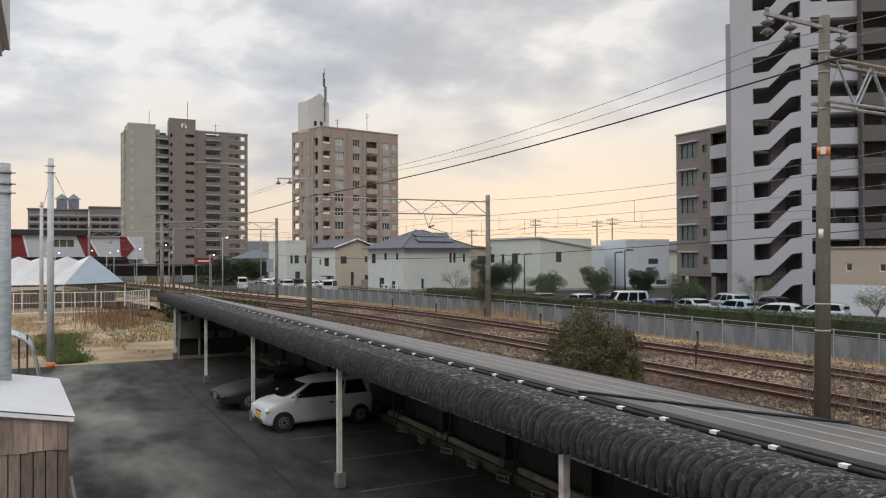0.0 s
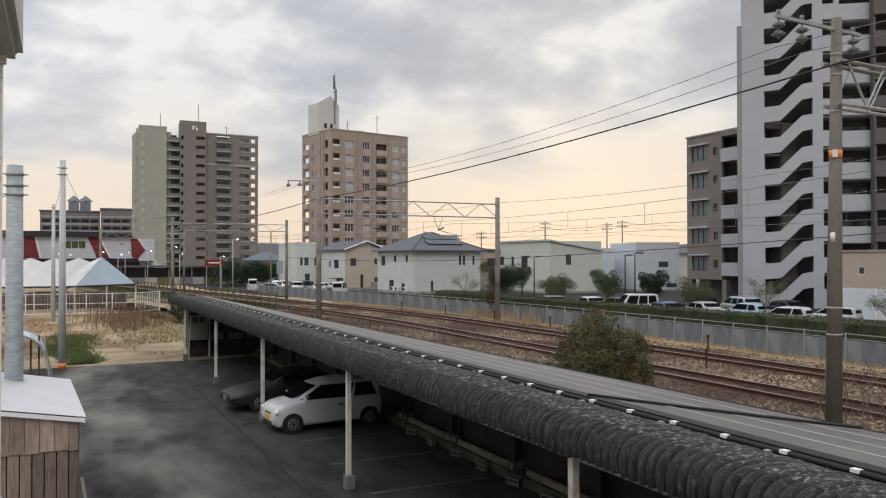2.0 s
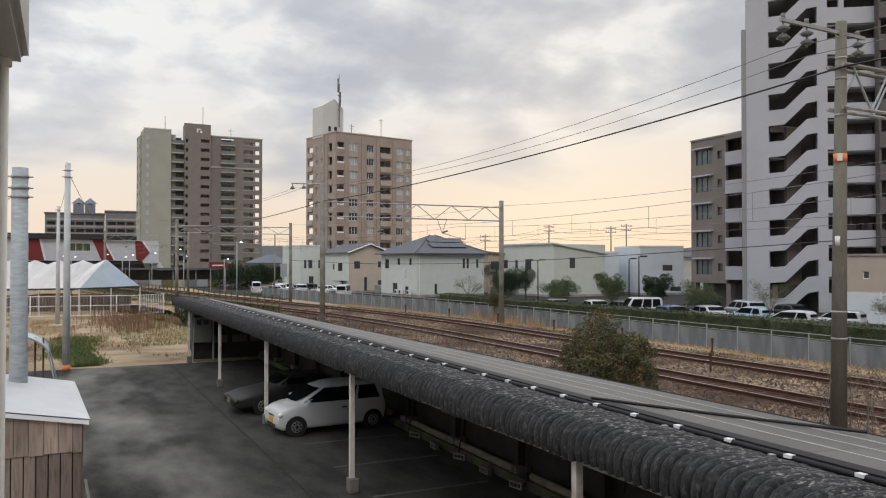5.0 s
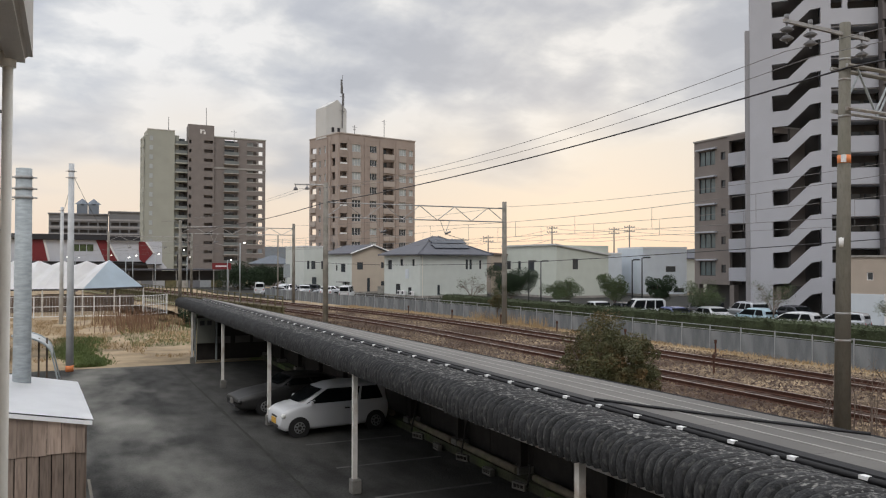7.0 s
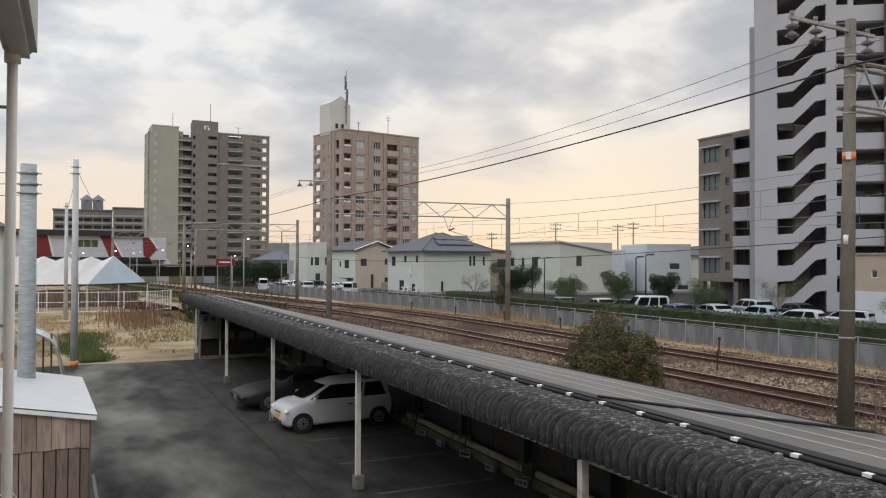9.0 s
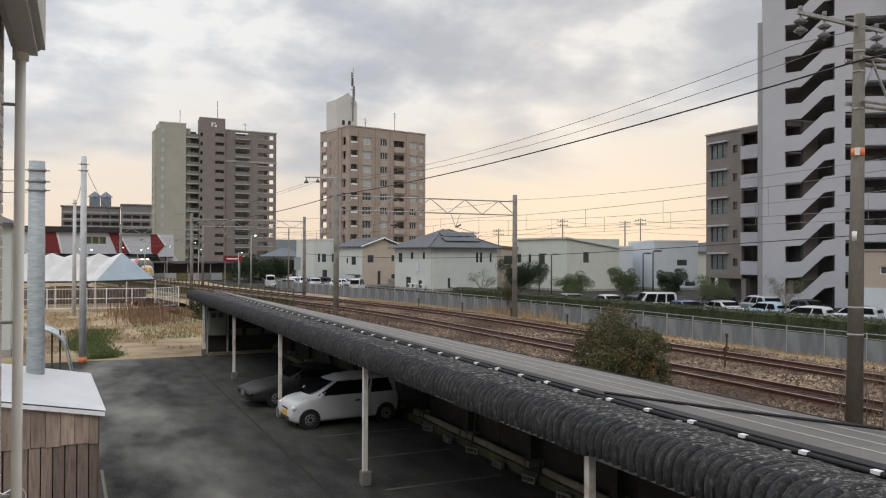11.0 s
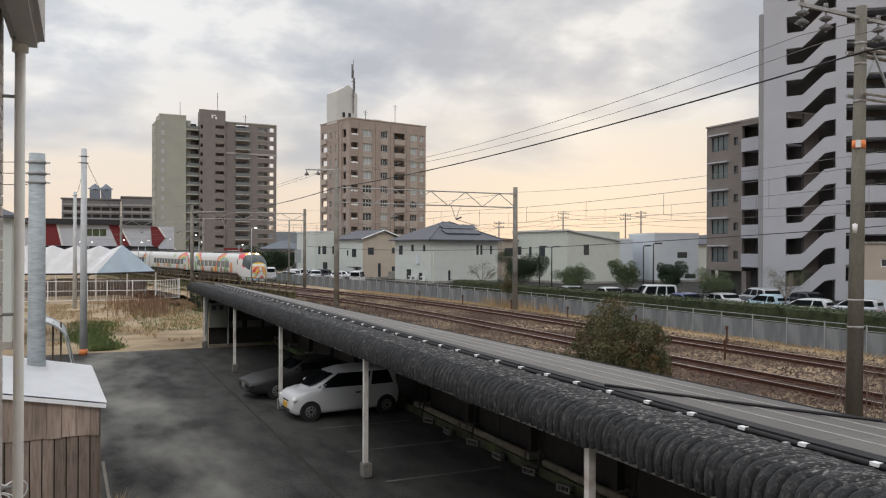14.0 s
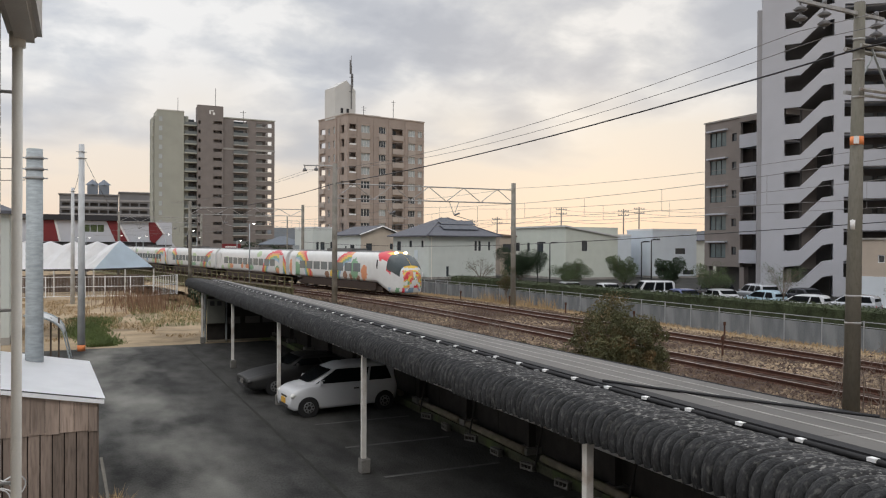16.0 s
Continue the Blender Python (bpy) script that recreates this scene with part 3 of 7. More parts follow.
def grass(name, label, material, count, place, h0, h1, lean=0.35, seed=1):
    """Upright blades over a patch; place(rng, n) gives x, y, z."""
    rng = np.random.default_rng(seed)
    x, y, z = place(rng, count)
    h = rng.uniform(h0, h1, count); a = rng.uniform(0, 6.283, count)
    w = rng.uniform(0.012, 0.03, count); lx, ly = rng.normal(0, lean, count) * h, rng.normal(0, lean, count) * h
    p = np.empty((count, 3, 3))
    p[:, 0] = np.stack([x - w * np.cos(a), y - w * np.sin(a), z], 1)
    p[:, 1] = np.stack([x + w * np.cos(a), y + w * np.sin(a), z], 1)
    p[:, 2] = np.stack([x + lx, y + ly, z + h], 1)
    me = bpy.data.meshes.new(name)
    me.from_pydata(p.reshape(-1, 3).tolist(), [], np.arange(count * 3).reshape(-1, 3).tolist())
    me.materials.append(M[material])
    return tagged(new(name, me), label, "grass", "", "stuff")


# ---- railway ----
def sweep(bm, profile, centre, ys):
    rings = [[bm.verts.new((centre + bend(y) + px, y, pz)) for px, pz in profile] for y in ys]
    n = len(profile)
    for a, b in zip(rings, rings[1:]):
        for k in range(n):
            bm.faces.new((a[k], a[(k + 1) % n], b[(k + 1) % n], b[k]))
    bm.faces.new(rings[0][::-1]), bm.faces.new(rings[-1])


TRACK_YS = [-40.0, 0.0, 20.0] + [float(v) for v in range(38, 70, 3)] + [90.0, 140.0, 300.0]


def tracks():
    bm = bm_new()
    sweep(bm, [(-5.4, 0.3), (-4.5, 0.84), (4.6, 0.84), (5.6, 0.5)], 22.0, TRACK_YS)
    bed = structure("ballast_bed", bm, "ballast", "rust-stained gravel ballast bed under two railway tracks", "ballast")
    rng = np.random.default_rng(5)
    n = 62000
    y = 7 + 63 * rng.random(n) ** 1.6
    x = rng.uniform(15.2, 27.2, n) + np.array([bend(v) for v in y])
    s = rng.uniform(0.03, 0.085, n)
    corner = np.array([[1, 0, 0], [0, 1, 0], [-1, 0, 0], [0, -1, 0], [0, 0, 0.8]])
    jig = rng.uniform(0.6, 1.4, (n, 5, 3))
    off = np.array([bend(v) for v in y])
    keep = (np.abs(x - off - NEAR) > 0.6) & (np.abs(x - off - FAR) > 0.6)
    x, y, s, jig = x[keep], y[keep], s[keep], jig[keep]
    n = len(x)
    pts = np.stack([x, y, np.full(n, 0.835)], 1)[:, None, :] + corner[None] * jig * s[:, None, None]
    side = np.array([[0, 1, 4], [1, 2, 4], [2, 3, 4], [3, 0, 4]])
    me = bpy.data.meshes.new("ballast_stones")
    me.from_pydata(pts.reshape(-1, 3).tolist(), [], (side[None] + 5 * np.arange(n)[:, None, None]).reshape(-1, 3).tolist())
    me.materials.append(M["stone"])
    tagged(new("ballast_stones", me), "loose pale brown ballast stones round the sleepers", "gravel", "", "stuff")
    sl = mesh_of("sleeper", boxes((-1.05, 1.05, -0.11, 0.11, 0.72, 0.858)), "sleeper")
    for centre, name in ((NEAR, "near"), (FAR, "far")):
        track = thing("railway_track", pose(0, 0, 0), "rusty railway track with two steel rails on sleepers in ballast", "railway track", "railway tracks")
        bm = bm_new()
        sweep(bm, [(-1.35, 0.80), (-1.2, 0.846), (1.2, 0.846), (1.35, 0.80)], centre, TRACK_YS)
        part("rust_stained_ballast", bm, "rust_ballast", track, "rust-brown ballast between the rails")
        for off in (-0.62, 0.62):
            bm = bm_new()
            sweep(bm, [(-0.085, 0.84), (0.085, 0.84), (0.085, 0.87), (0.02, 0.89), (0.02, 0.95), (0.042, 0.96), (0.042, 1.0), (-0.042, 1.0), (-0.042, 0.96), (-0.02, 0.95), (-0.02, 0.89), (-0.085, 0.87)], centre + off, TRACK_YS)
            rail = part("rail", bm, "rail_rust", track)
            bm = bm_new()
            sweep(bm, [(-0.03, 0.998), (0.03, 0.998), (0.028, 1.006), (-0.028, 1.006)], centre + off, TRACK_YS)
            part("rail_head", bm, "rail_head", rail, "worn bright rail head")
        y = 4.0
        while y < 90:
            part("sleeper", sl, None, track, "", pose(centre + bend(y), y, 0, 0, 0, math.degrees(-math.atan((bend(y + 1) - bend(y - 1)) / 2)) if y > 40 else 0))
            y += 0.65


def track_marker(x, y, h=0.75, colour="rail_rust"):
    t = thing("track_marker", pose(x, y, 0.8), "short rusty marker stake beside the track", "marker stake", "stakes along the track")
    bm = boxes((-0.035, 0.035, -0.02, 0.02, 0, h))
    box(bm, -0.06, 0.06, -0.03, 0.03, h - 0.16, h)
    part("stake", bm, colour, t)


def lattice_gantry(y, x0, x1, z_low, z_high, top0, top1, base0, base1, r=0.16):
    g = thing("catenary_gantry", pose(0, y, 0), "steel lattice gantry on two concrete masts over the tracks", "catenary gantry", "catenary gantries")
    for x, top, base in ((x0, top0, base0), (x1, top1, base1)):
        bm = bm_new()
        rod(bm, (x, 0, base), (x, 0, top), r * 1.15, r * 0.95, 12)
        part("mast", bm, "pole_concrete", g, "round weathered concrete mast")
    for z in (z_low, z_high):
        bm = bm_new()
        rod(bm, (x0, 0, z), (x1, 0, z), 0.045, n=6)
        part("chord", bm, "steel", g)
    n = max(4, round((x1 - x0) / 1.3))
    for k in range(n):
        a = x0 + (x1 - x0) * k / n
        b = x0 + (x1 - x0) * (k + 1) / n
        bm = bm_new()
        z = (z_high, z_low) if k % 2 else (z_low, z_high)
        rod(bm, (a, 0, z[0]), (b, 0, z[1]), 0.028, n=5)
        part("brace", bm, "steel", g)
    for c in (NEAR, FAR):
        x = c + bend(y) - 1.6
        bm = bm_new()
        rod(bm, (x, 0, z_low), (x + 0.35, 0, z_low - 0.9), 0.022, n=5)
        rod(bm, (x + 0.7, 0, z_low), (x + 0.35, 0, z_low - 0.9), 0.022, n=5)
        rod(bm, (x + 0.35, 0, z_low - 0.9), (x + 1.7, 0, z_low - 1.25), 0.022, n=5)
        part("hanger", bm, "steel", g, "thin steel hanger bracket")
        bm = bm_new()
        rod(bm, (x + 0.35, 0, z_low - 0.9), (x + 0.75, 0, z_low - 0.75), 0.06, n=8)
        part("insulator", bm, "insulator", g, "pale ceramic insulator")
    return g


def cable(bm, a, b, sag, r, n=14):
    """One hanging tube."""
    a, b = Vector(a), Vector(b)
    pts = [a.lerp(b, k / n) - Vector((0, 0, 4 * sag * (k / n) * (1 - k / n))) for k in range(n + 1)]
    q = (b - a).to_track_quat("Z", "Y").to_matrix()
    rings = [[bm.verts.new(c + q @ Vector((r * math.cos(k * math.pi / 2), r * math.sin(k * math.pi / 2), 0))) for k in range(4)] for c in pts]
    for u, v in zip(rings, rings[1:]):
        for k in range(4):
            bm.faces.new((u[k], u[(k + 1) % 4], v[(k + 1) % 4], v[k])).smooth = True


def wire(label, spans, r, material="wire"):
    w = thing("overhead_wire", pose(0, 0, 0), label, "overhead wire", "overhead wires")
    for a, b, sag in spans:
        bm = bm_new()
        cable(bm, a, b, sag, r)
        part("span", bm, material, w)
    return w


def near_mast():
    """The tall round concrete mast by the carport with cross arms, insulators and a lattice arm over the tracks."""
    g = thing("catenary_mast", pose(17.03, 13.18, 0.6), "tall weathered concrete catenary mast with cross arms and lattice beam", "utility pole")
    bm = bm_new()
    lean = lambda z: -0.05 + 0.021 * z
    rod(bm, (lean(0), 0, 0), (lean(10.3), 0, 10.3), 0.195, 0.125, 18)
    part("mast", bm, "mast_concrete", g, smooth=False)
    for z, mt in ((6.95, "orange"),):
        bm = bm_new()
        rod(bm, (lean(z), 0, z - 0.1), (lean(z), 0, z + 0.1), 0.156, 0.155, 18)
        part("band", bm, mt, g, "orange reflective band")
        part("tag_plate", boxes((-0.12, -0.03, -0.16, -0.08, z - 0.09, z + 0.09)), "frame_white", g)
    for z in (2.55, 3.2, 8.0, 8.9, 9.4):
        bm = bm_new()
        rod(bm, (lean(z), 0, z - 0.025), (lean(z), 0, z + 0.025), 0.203 - 0.0068 * z, n=16)
        part("strap", bm, "steel", g)
    # insulator arm along the view of the yard
    ux, uy = math.cos(radians(4)), math.sin(radians(4))
    arm = boxes()
    box(arm, -2.25, 0.95, -0.04, 0.04, 9.98, 10.06, Matrix.Translation((0.15, 0, 0)) @ Matrix.Rotation(radians(4), 4, "Z"))
    part("cross_arm", arm, "steel", g)
    for d, side in ((-2.0, 1), (-1.15, 1), (0.85, 1)):
        bm = bm_new()
        x, y = d * ux, d * uy
        rod(bm, (x, y, 10.1), (x, y, 9.5), 0.025, n=6)
        rod(bm, (x, y, 10.18), (x, y, 10.04), 0.05, n=8)
        for z in (9.85, 9.64):
            rod(bm, (x, y, z - 0.03), (x, y, z + 0.05), 0.16, 0.06, 14)
            rod(bm, (x, y, z - 0.08), (x, y, z - 0.03), 0.09, 0.16, 14)
        part("insulator", bm, "insulator", g, "stacked disc insulator of grey ceramic")
    # lattice beam across the tracks, towards the mast on the far side
    for dy in (-0.22, 0.22):
        for z, w, mt in ((9.2, 0.055, "pole_concrete"), (8.15, 0.045, "steel")):
            bm = bm_new()
            rod(bm, (-0.05, dy, z), (10.6, 0.5 + dy, z), w, n=6)
            part("chord", bm, mt, g)
        for k in range(14):
            a, b = 0.3 + 0.72 * k, 0.3 + 0.72 * (k + 1)
            up = (k + (dy > 0)) % 2 == 0
            bm = bm_new()
            rod(bm, (a, 0.047 * a + dy, 9.2 if up else 8.15), (b, 0.047 * b + dy, 8.15 if up else 9.2), 0.028, n=5)
            part("brace", bm, "galv", g)
    for z in (9.2, 8.15):
        for dy in (-0.21, 0.21):
            part("beam_clamp", boxes((lean(z) - 0.2, lean(z) + 0.2, dy - 0.03, dy + 0.03, z - 0.04, z + 0.04)), "steel", g)
    bm = bm_new()
    rod(bm, (0, 0, 5.0), (-0.35, -0.25, 5.02), 0.02, n=5)
    rod(bm, (-0.35, -0.25, 5.02), (-0.35, -0.25, 4.8), 0.06, 0.05, 10)
    part("lamp_bracket", bm, "frame_white", g)
    bm = bm_new()
    rod(bm, (10.6, 0.5, 0), (10.6, 0.5, 9.6), 0.2, 0.16, 12)
    part("mast", bm, "pole_concrete", g)


# ---- boundary fence and hedge ----
def fence_x(y):
    return 29.1 + (0 if y < 40 else 0.62 * bend(y))


def boundary_fence():
    f = thing("boundary_fence", pose(0, 0, 0), "grey steel boundary fence with top rail along the railway", "fence")
    post = mesh_of("post", boxes((-0.022, 0.022, -0.022, 0.022, 0.45, 1.95)), "fence_steel")
    panel = mesh_of("panel", boxes((-0.012, 0.012, -0.97, 0.97, 0.55, 1.66)), mat("fence_mesh", (0.17, 0.185, 0.20), 0.85, vary=0.3, scale=1.2, fine=40, rnd=0.05, stain=(0.24, 0.255, 0.265), stain_scale=1.3, stretch=(1, 1.6, 0.35)))
    rail = mesh_of("top_rail", boxes((-0.018, 0.018, -1.0, 1.0, 1.90, 1.93), (-0.015, 0.015, -1.0, 1.0, 1.70, 1.725)), "fence_steel")
    for k in range(56):
        y = -8 + 2.0 * k
        x, x1 = fence_x(y), fence_x(y + 2)
        turn = math.degrees(-math.atan2(x1 - x, 2))
        part("post", post, None, f, "", pose(x, y, 0))
        part("panel", panel, None, f, "", pose((x + x1) / 2, y + 1, 0, 0, 0, turn))
        part("top_rail", rail, None, f, "", pose((x + x1) / 2, y + 1, 0, 0, 0, turn))


def leaf_cloud(rng, centres, radii, count, size, squash=1.0):
    """Small folded leaves in uneven clumps."""
    pick = rng.integers(0, len(centres), count)
    c, r = np.array(centres)[pick], np.array(radii)[pick]
    d = rng.normal(0, 1, (count, 3)); d /= np.linalg.norm(d, axis=1)[:, None]
    p = c + d * (r * rng.uniform(0.35, 1.0, count) ** 0.5)[:, None] * np.array([1, 1, squash])
    a = rng.normal(0, 1, (count, 3)); a /= np.linalg.norm(a, axis=1)[:, None]
    b = np.cross(a, rng.normal(0, 1, (count, 3))); b /= np.linalg.norm(b, axis=1)[:, None]
    s = rng.uniform(0.6, 1.3, count)[:, None] * size
    v = np.stack([p - a * s, p + b * s * 0.5, p + a * s, p - b * s * 0.5], 1)
    return v.reshape(-1, 3).tolist(), np.arange(count * 4).reshape(-1, 4).tolist()


def leaves(name, parent, material, rng, centres, radii, count, size, squash=1.0):
    me = bpy.data.meshes.new(name)
    v, f = leaf_cloud(rng, centres, radii, count, size, squash)
    me.from_pydata(v, [], f)
    me.materials.append(M[material])
    ob = new(name, me)
    ob.parent = parent
    return ob


def tree(x, y, z, h, r, seed, material="dark_leaf", label="", bare=False, count=1500, leaf=0.12, trunk=0.07, low=0.35, group="trees round the car park", name="tree"):
    rng = np.random.default_rng(seed)
    t = thing(name, pose(x, y, z), label, "tree", group)
    bm = bm_new()
    rod(bm, (0, 0, -0.1), (0.05, 0, h * low), trunk, trunk * 0.7, 8)
    tips = []
    for k in range(9 if bare else 7):
        a = k * 2.4 + rng.uniform(-0.4, 0.4)
        start = Vector((0.03, 0, h * low * rng.uniform(0.6, 1.0)))
        d = r * rng.uniform(0.5, 0.9)
        end = Vector((math.cos(a) * d, math.sin(a) * d, h * rng.uniform(low + 0.15, 0.9)))
        rod(bm, start, end, trunk * 0.5, trunk * 0.15, 5)
        tips.append(end)
        for j in range(5 if bare else 2):
            b = a + rng.uniform(-1.2, 1.2)
            mid = start.lerp(end, rng.uniform(0.4, 0.95))
            tip = mid + Vector((math.cos(b), math.sin(b), rng.uniform(0.1, 0.9))) * r * rng.uniform(0.25, 0.5)
            rod(bm, mid, tip, trunk * 0.25, trunk * 0.08, 4)
            tips.append(tip)
            if bare:
                for q in range(4):
                    b2 = b + rng.uniform(-1.5, 1.5)
                    m2 = mid.lerp(tip, rng.uniform(0.3, 1.0))
                    rod(bm, m2, m2 + Vector((math.cos(b2), math.sin(b2), rng.uniform(0, 1.0))) * r * rng.uniform(0.12, 0.25), trunk * 0.12, trunk * 0.05, 3)
    part("trunk", bm, "twig" if bare else "bark", t)
    if count:
        cs = [tuple(p) for p in tips]
        if not bare:
            for k in range(22):
                q = rng.normal(0, 1, 3)
                q *= rng.uniform(0.15, 0.72) / np.linalg.norm(q)
                cs.append((q[0] * r, q[1] * r, h * 0.62 + q[2] * h * 0.36))
        rs = [r * rng.uniform(0.26, 0.48) for p in cs]
        ob = leaves("crown", t, material, rng, cs, rs, count, leaf, 0.8)
    return t


def hedge():
    rng = np.random.default_rng(9)
    bm = bm_new()
    ys = np.arange(6, 66, 0.5)
    rings = []
    for y in ys:
        prof = [(31.2, 0.3), (31.1, 1.2), (31.2, 2.02), (31.6, 2.1), (32.5, 2.08), (32.8, 1.9), (32.8, 0.3)]
        rings.append([bm.verts.new((px + rng.uniform(-0.05, 0.05), y, pz + (0.12 * (1 - smooth(24, 56, y)) if pz > 0.5 else 0) + rng.uniform(-0.04, 0.04))) for px, pz in prof])
    for a, b in zip(rings, rings[1:]):
        for k in range(len(a) - 1):
            bm.faces.new((a[k], a[k + 1], b[k + 1], b[k]))
    bm.faces.new(rings[0][::-1]), bm.faces.new(rings[-1])
    h = thing("hedge", pose(0, 0, 0), "long clipped dark green hedge behind the fence", "hedge")
    part("core", bm, "hedge", h)
    n = 26000
    p = np.stack([rng.uniform(31.0, 32.9, n), rng.uniform(6, 66, n), rng.uniform(1.2, 2.16, n)], 1)
    face = rng.random(n)
    p[face < 0.55, 0] = rng.normal(31.1, 0.05, (face < 0.55).sum())
    p[face >= 0.55, 2] = rng.normal(2.1, 0.04, (face >= 0.55).sum())
    p[:, 2] += [0.12 * (1 - smooth(24, 56, q)) for q in p[:, 1]]
    leaves("foliage", h, "hedge", rng, p.tolist(), [0.05] * n, n, 0.042)


# ---- carport ----
def carport():
    c = thing("carport", pose(0, 0, 0), "long open carport with dark corrugated eaves and solar panels on top", "carport")
    # rounded corrugated eaves sheet, and the flatter sheet behind it
    bend_prof = [(5.53, 2.63), (5.505, 2.70), (5.50, 2.78), (5.51, 2.86), (5.545, 2.94), (5.61, 3.0), (5.69, 3.035), (5.80, 3.05)]
    flat_prof = [(5.80, 3.05), (6.0, 3.055), (6.2, 3.04), (6.45, 3.0), (6.75, 2.935), (7.05, 2.86), (7.4, 2.78)]
    y0, y1, step, pitch = -4.0, 46.0, 0.0185, 0.148
    n = int((y1 - y0) / step)
    rng = np.random.default_rng(3)
    lap = rng.uniform(-0.025, 0.025, 400)
    tip = rng.uniform(-0.012, 0.012, 800)
    for prof, name, mt, lab in ((bend_prof, "eaves_sheet", "old_sheet", "weathered dark corrugated roofing sheet bent over the eaves"), (flat_prof, "roof_sheet", "lichen_sheet", "lichen-spotted corrugated roofing sheet")):
        normals = []
        for k, (x, z) in enumerate(prof):
            a, b = prof[max(0, k - 1)], prof[min(len(prof) - 1, k + 1)]
            t = Vector((b[0] - a[0], 0, b[1] - a[1])).normalized()
            normals.append(Vector((-t.z, 0, t.x)))
        bm = bm_new()
        rows = []
        for i in range(n + 1):
            y = y0 + i * step
            rib = int((y - y0) / pitch)
            w = 0.075 * abs(math.sin(math.pi * (y - y0) / pitch)) ** 0.55 - 0.045
            w *= 1.0 if name == "eaves_sheet" else 0.85
            drop = lap[int((y - y0) / 0.74)]
            rows.append([bm.verts.new(Vector((x, y, z + (drop + tip[rib] if k < 2 and name == "eaves_sheet" else 0.2 * drop))) + q * (w + tip[rib] * 0.6)) for k, ((x, z), q) in enumerate(zip(prof, normals))])
        for a, b in zip(rows, rows[1:]):
            for k in range(len(prof) - 1):
                f = bm.faces.new((a[k], b[k], b[k + 1], a[k + 1]))
                f.smooth = abs(math.sin(math.pi * (a[0].co.y - y0) / pitch)) > 0.25
        part(name, bm, mt, c, lab)
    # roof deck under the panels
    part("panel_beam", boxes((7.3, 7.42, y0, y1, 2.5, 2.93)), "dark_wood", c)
    # sloping sheet added below the sight line to shut light out, coloured dark
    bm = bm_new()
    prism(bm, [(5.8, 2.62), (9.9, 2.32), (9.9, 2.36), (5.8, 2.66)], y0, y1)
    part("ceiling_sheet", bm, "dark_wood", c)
    # solar panels in a row, with narrow pale joints along their length
    L = 1.65
    y = y0
    while y < 44.5:
        xa = 8.95 - 0.033 * (y - 5)
        xb = 8.95 - 0.033 * (y + L - 5)
        bm = bm_new()
        ya, yb = y + 0.004, y + L - 0.004
        v = [bm.verts.new(p) for p in ((7.12, ya, 2.99), (xa, ya, 2.9), (xb, yb, 2.9), (7.12, yb, 2.99))]
        u = [bm.verts.new(p.co - Vector((0, 0, 0.035))) for p in v]
        bm.faces.new(v), bm.faces.new(u[::-1])
        for e in range(4):
            bm.faces.new((v[e], u[e], u[(e + 1) % 4], v[(e + 1) % 4]))
        p = part("solar_panel", bm, "panel", c)
        bm = bm_new()
        rod(bm, (xa, y, 2.895), (xb, y + L, 2.895), 0.022, n=4)
        part("rear_rim", bm, "black", p)
        for fr in (0.25, 0.5, 0.75):
            bm = bm_new()
            xs0, xs1 = 7.12 + (xa - 7.12) * fr, 7.12 + (xb - 7.12) * fr
            z = 2.99 - 0.09 * fr + 0.003
            v = [bm.verts.new(q) for q in ((xs0, y, z + 0.004), (xs0 + 0.03, y, z + 0.004), (xs1 + 0.03, y + L, z + 0.004), (xs1, y + L, z + 0.004))]
            u = [bm.verts.new(q.co - Vector((0, 0, 0.006))) for q in v]
            bm.faces.new(v)
            for e in range(4):
                bm.faces.new((v[e], u[e], u[(e + 1) % 4], v[(e + 1) % 4]))
            part("cell_line", bm, "panel_gap", p)
        y += L
    # black front rail with white clips and feet
    bm = bm_new()
    box(bm, 6.93, 7.11, y0, y1, 2.88, 3.0)
    rod(bm, (6.9, y0, 2.95), (6.9, y1, 2.95), 0.035, n=8)
    rail = part("front_rail", bm, "black", c, "black panel mounting rail")
    clip = mesh_of("clip", boxes((6.85, 6.925, -0.045, 0.045, 2.95, 2.986)), "white_clip")
    foot = mesh_of("foot", boxes((6.80, 6.93, -0.03, 0.03, 2.90, 2.955)), "steel")
    y = 4.27
    k = 0
    while y < 45.5:
        part("clip", clip, None, rail, "", pose(0, y, 0))
        if k % 2 == 0:
            part("foot", foot, None, rail, "", pose(0, y + 0.18, 0))
        y += 0.83
        k += 1
    bm = bm_new()
    cable(bm, (6.98, 9.5, 3.02), (8.75, 6.4, 2.955), 0.01, 0.021, 8)
    part("conduit", bm, "black", c, "black cable conduit across the panels")
    # front posts on footings
    for y in (0.0, 8.05, 16.4, 24.4, 32.4, 40.9):
        bm = boxes((5.65, 5.75, y - 0.05, y + 0.05, 0.3, 2.7))
        p = part("post", bm, "white_post", c, "white painted square steel post")
        bm = boxes((5.61, 5.83, y - 0.12, y + 0.12, 0, 0.32))
        bevel(bm, 0.02, 1)
        part("footing", bm, "concrete_dark", p, "small concrete footing")
    # back posts, boards and ties; posts and boards carry shade in their colour
    for k in range(15):
        y = -0.3 + 3.2 * k
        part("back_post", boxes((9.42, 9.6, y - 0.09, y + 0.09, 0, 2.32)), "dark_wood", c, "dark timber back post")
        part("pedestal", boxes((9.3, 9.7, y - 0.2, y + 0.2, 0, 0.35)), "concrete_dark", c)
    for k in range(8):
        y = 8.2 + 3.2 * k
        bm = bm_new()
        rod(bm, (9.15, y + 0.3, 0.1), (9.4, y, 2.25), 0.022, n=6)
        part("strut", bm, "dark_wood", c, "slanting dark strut")
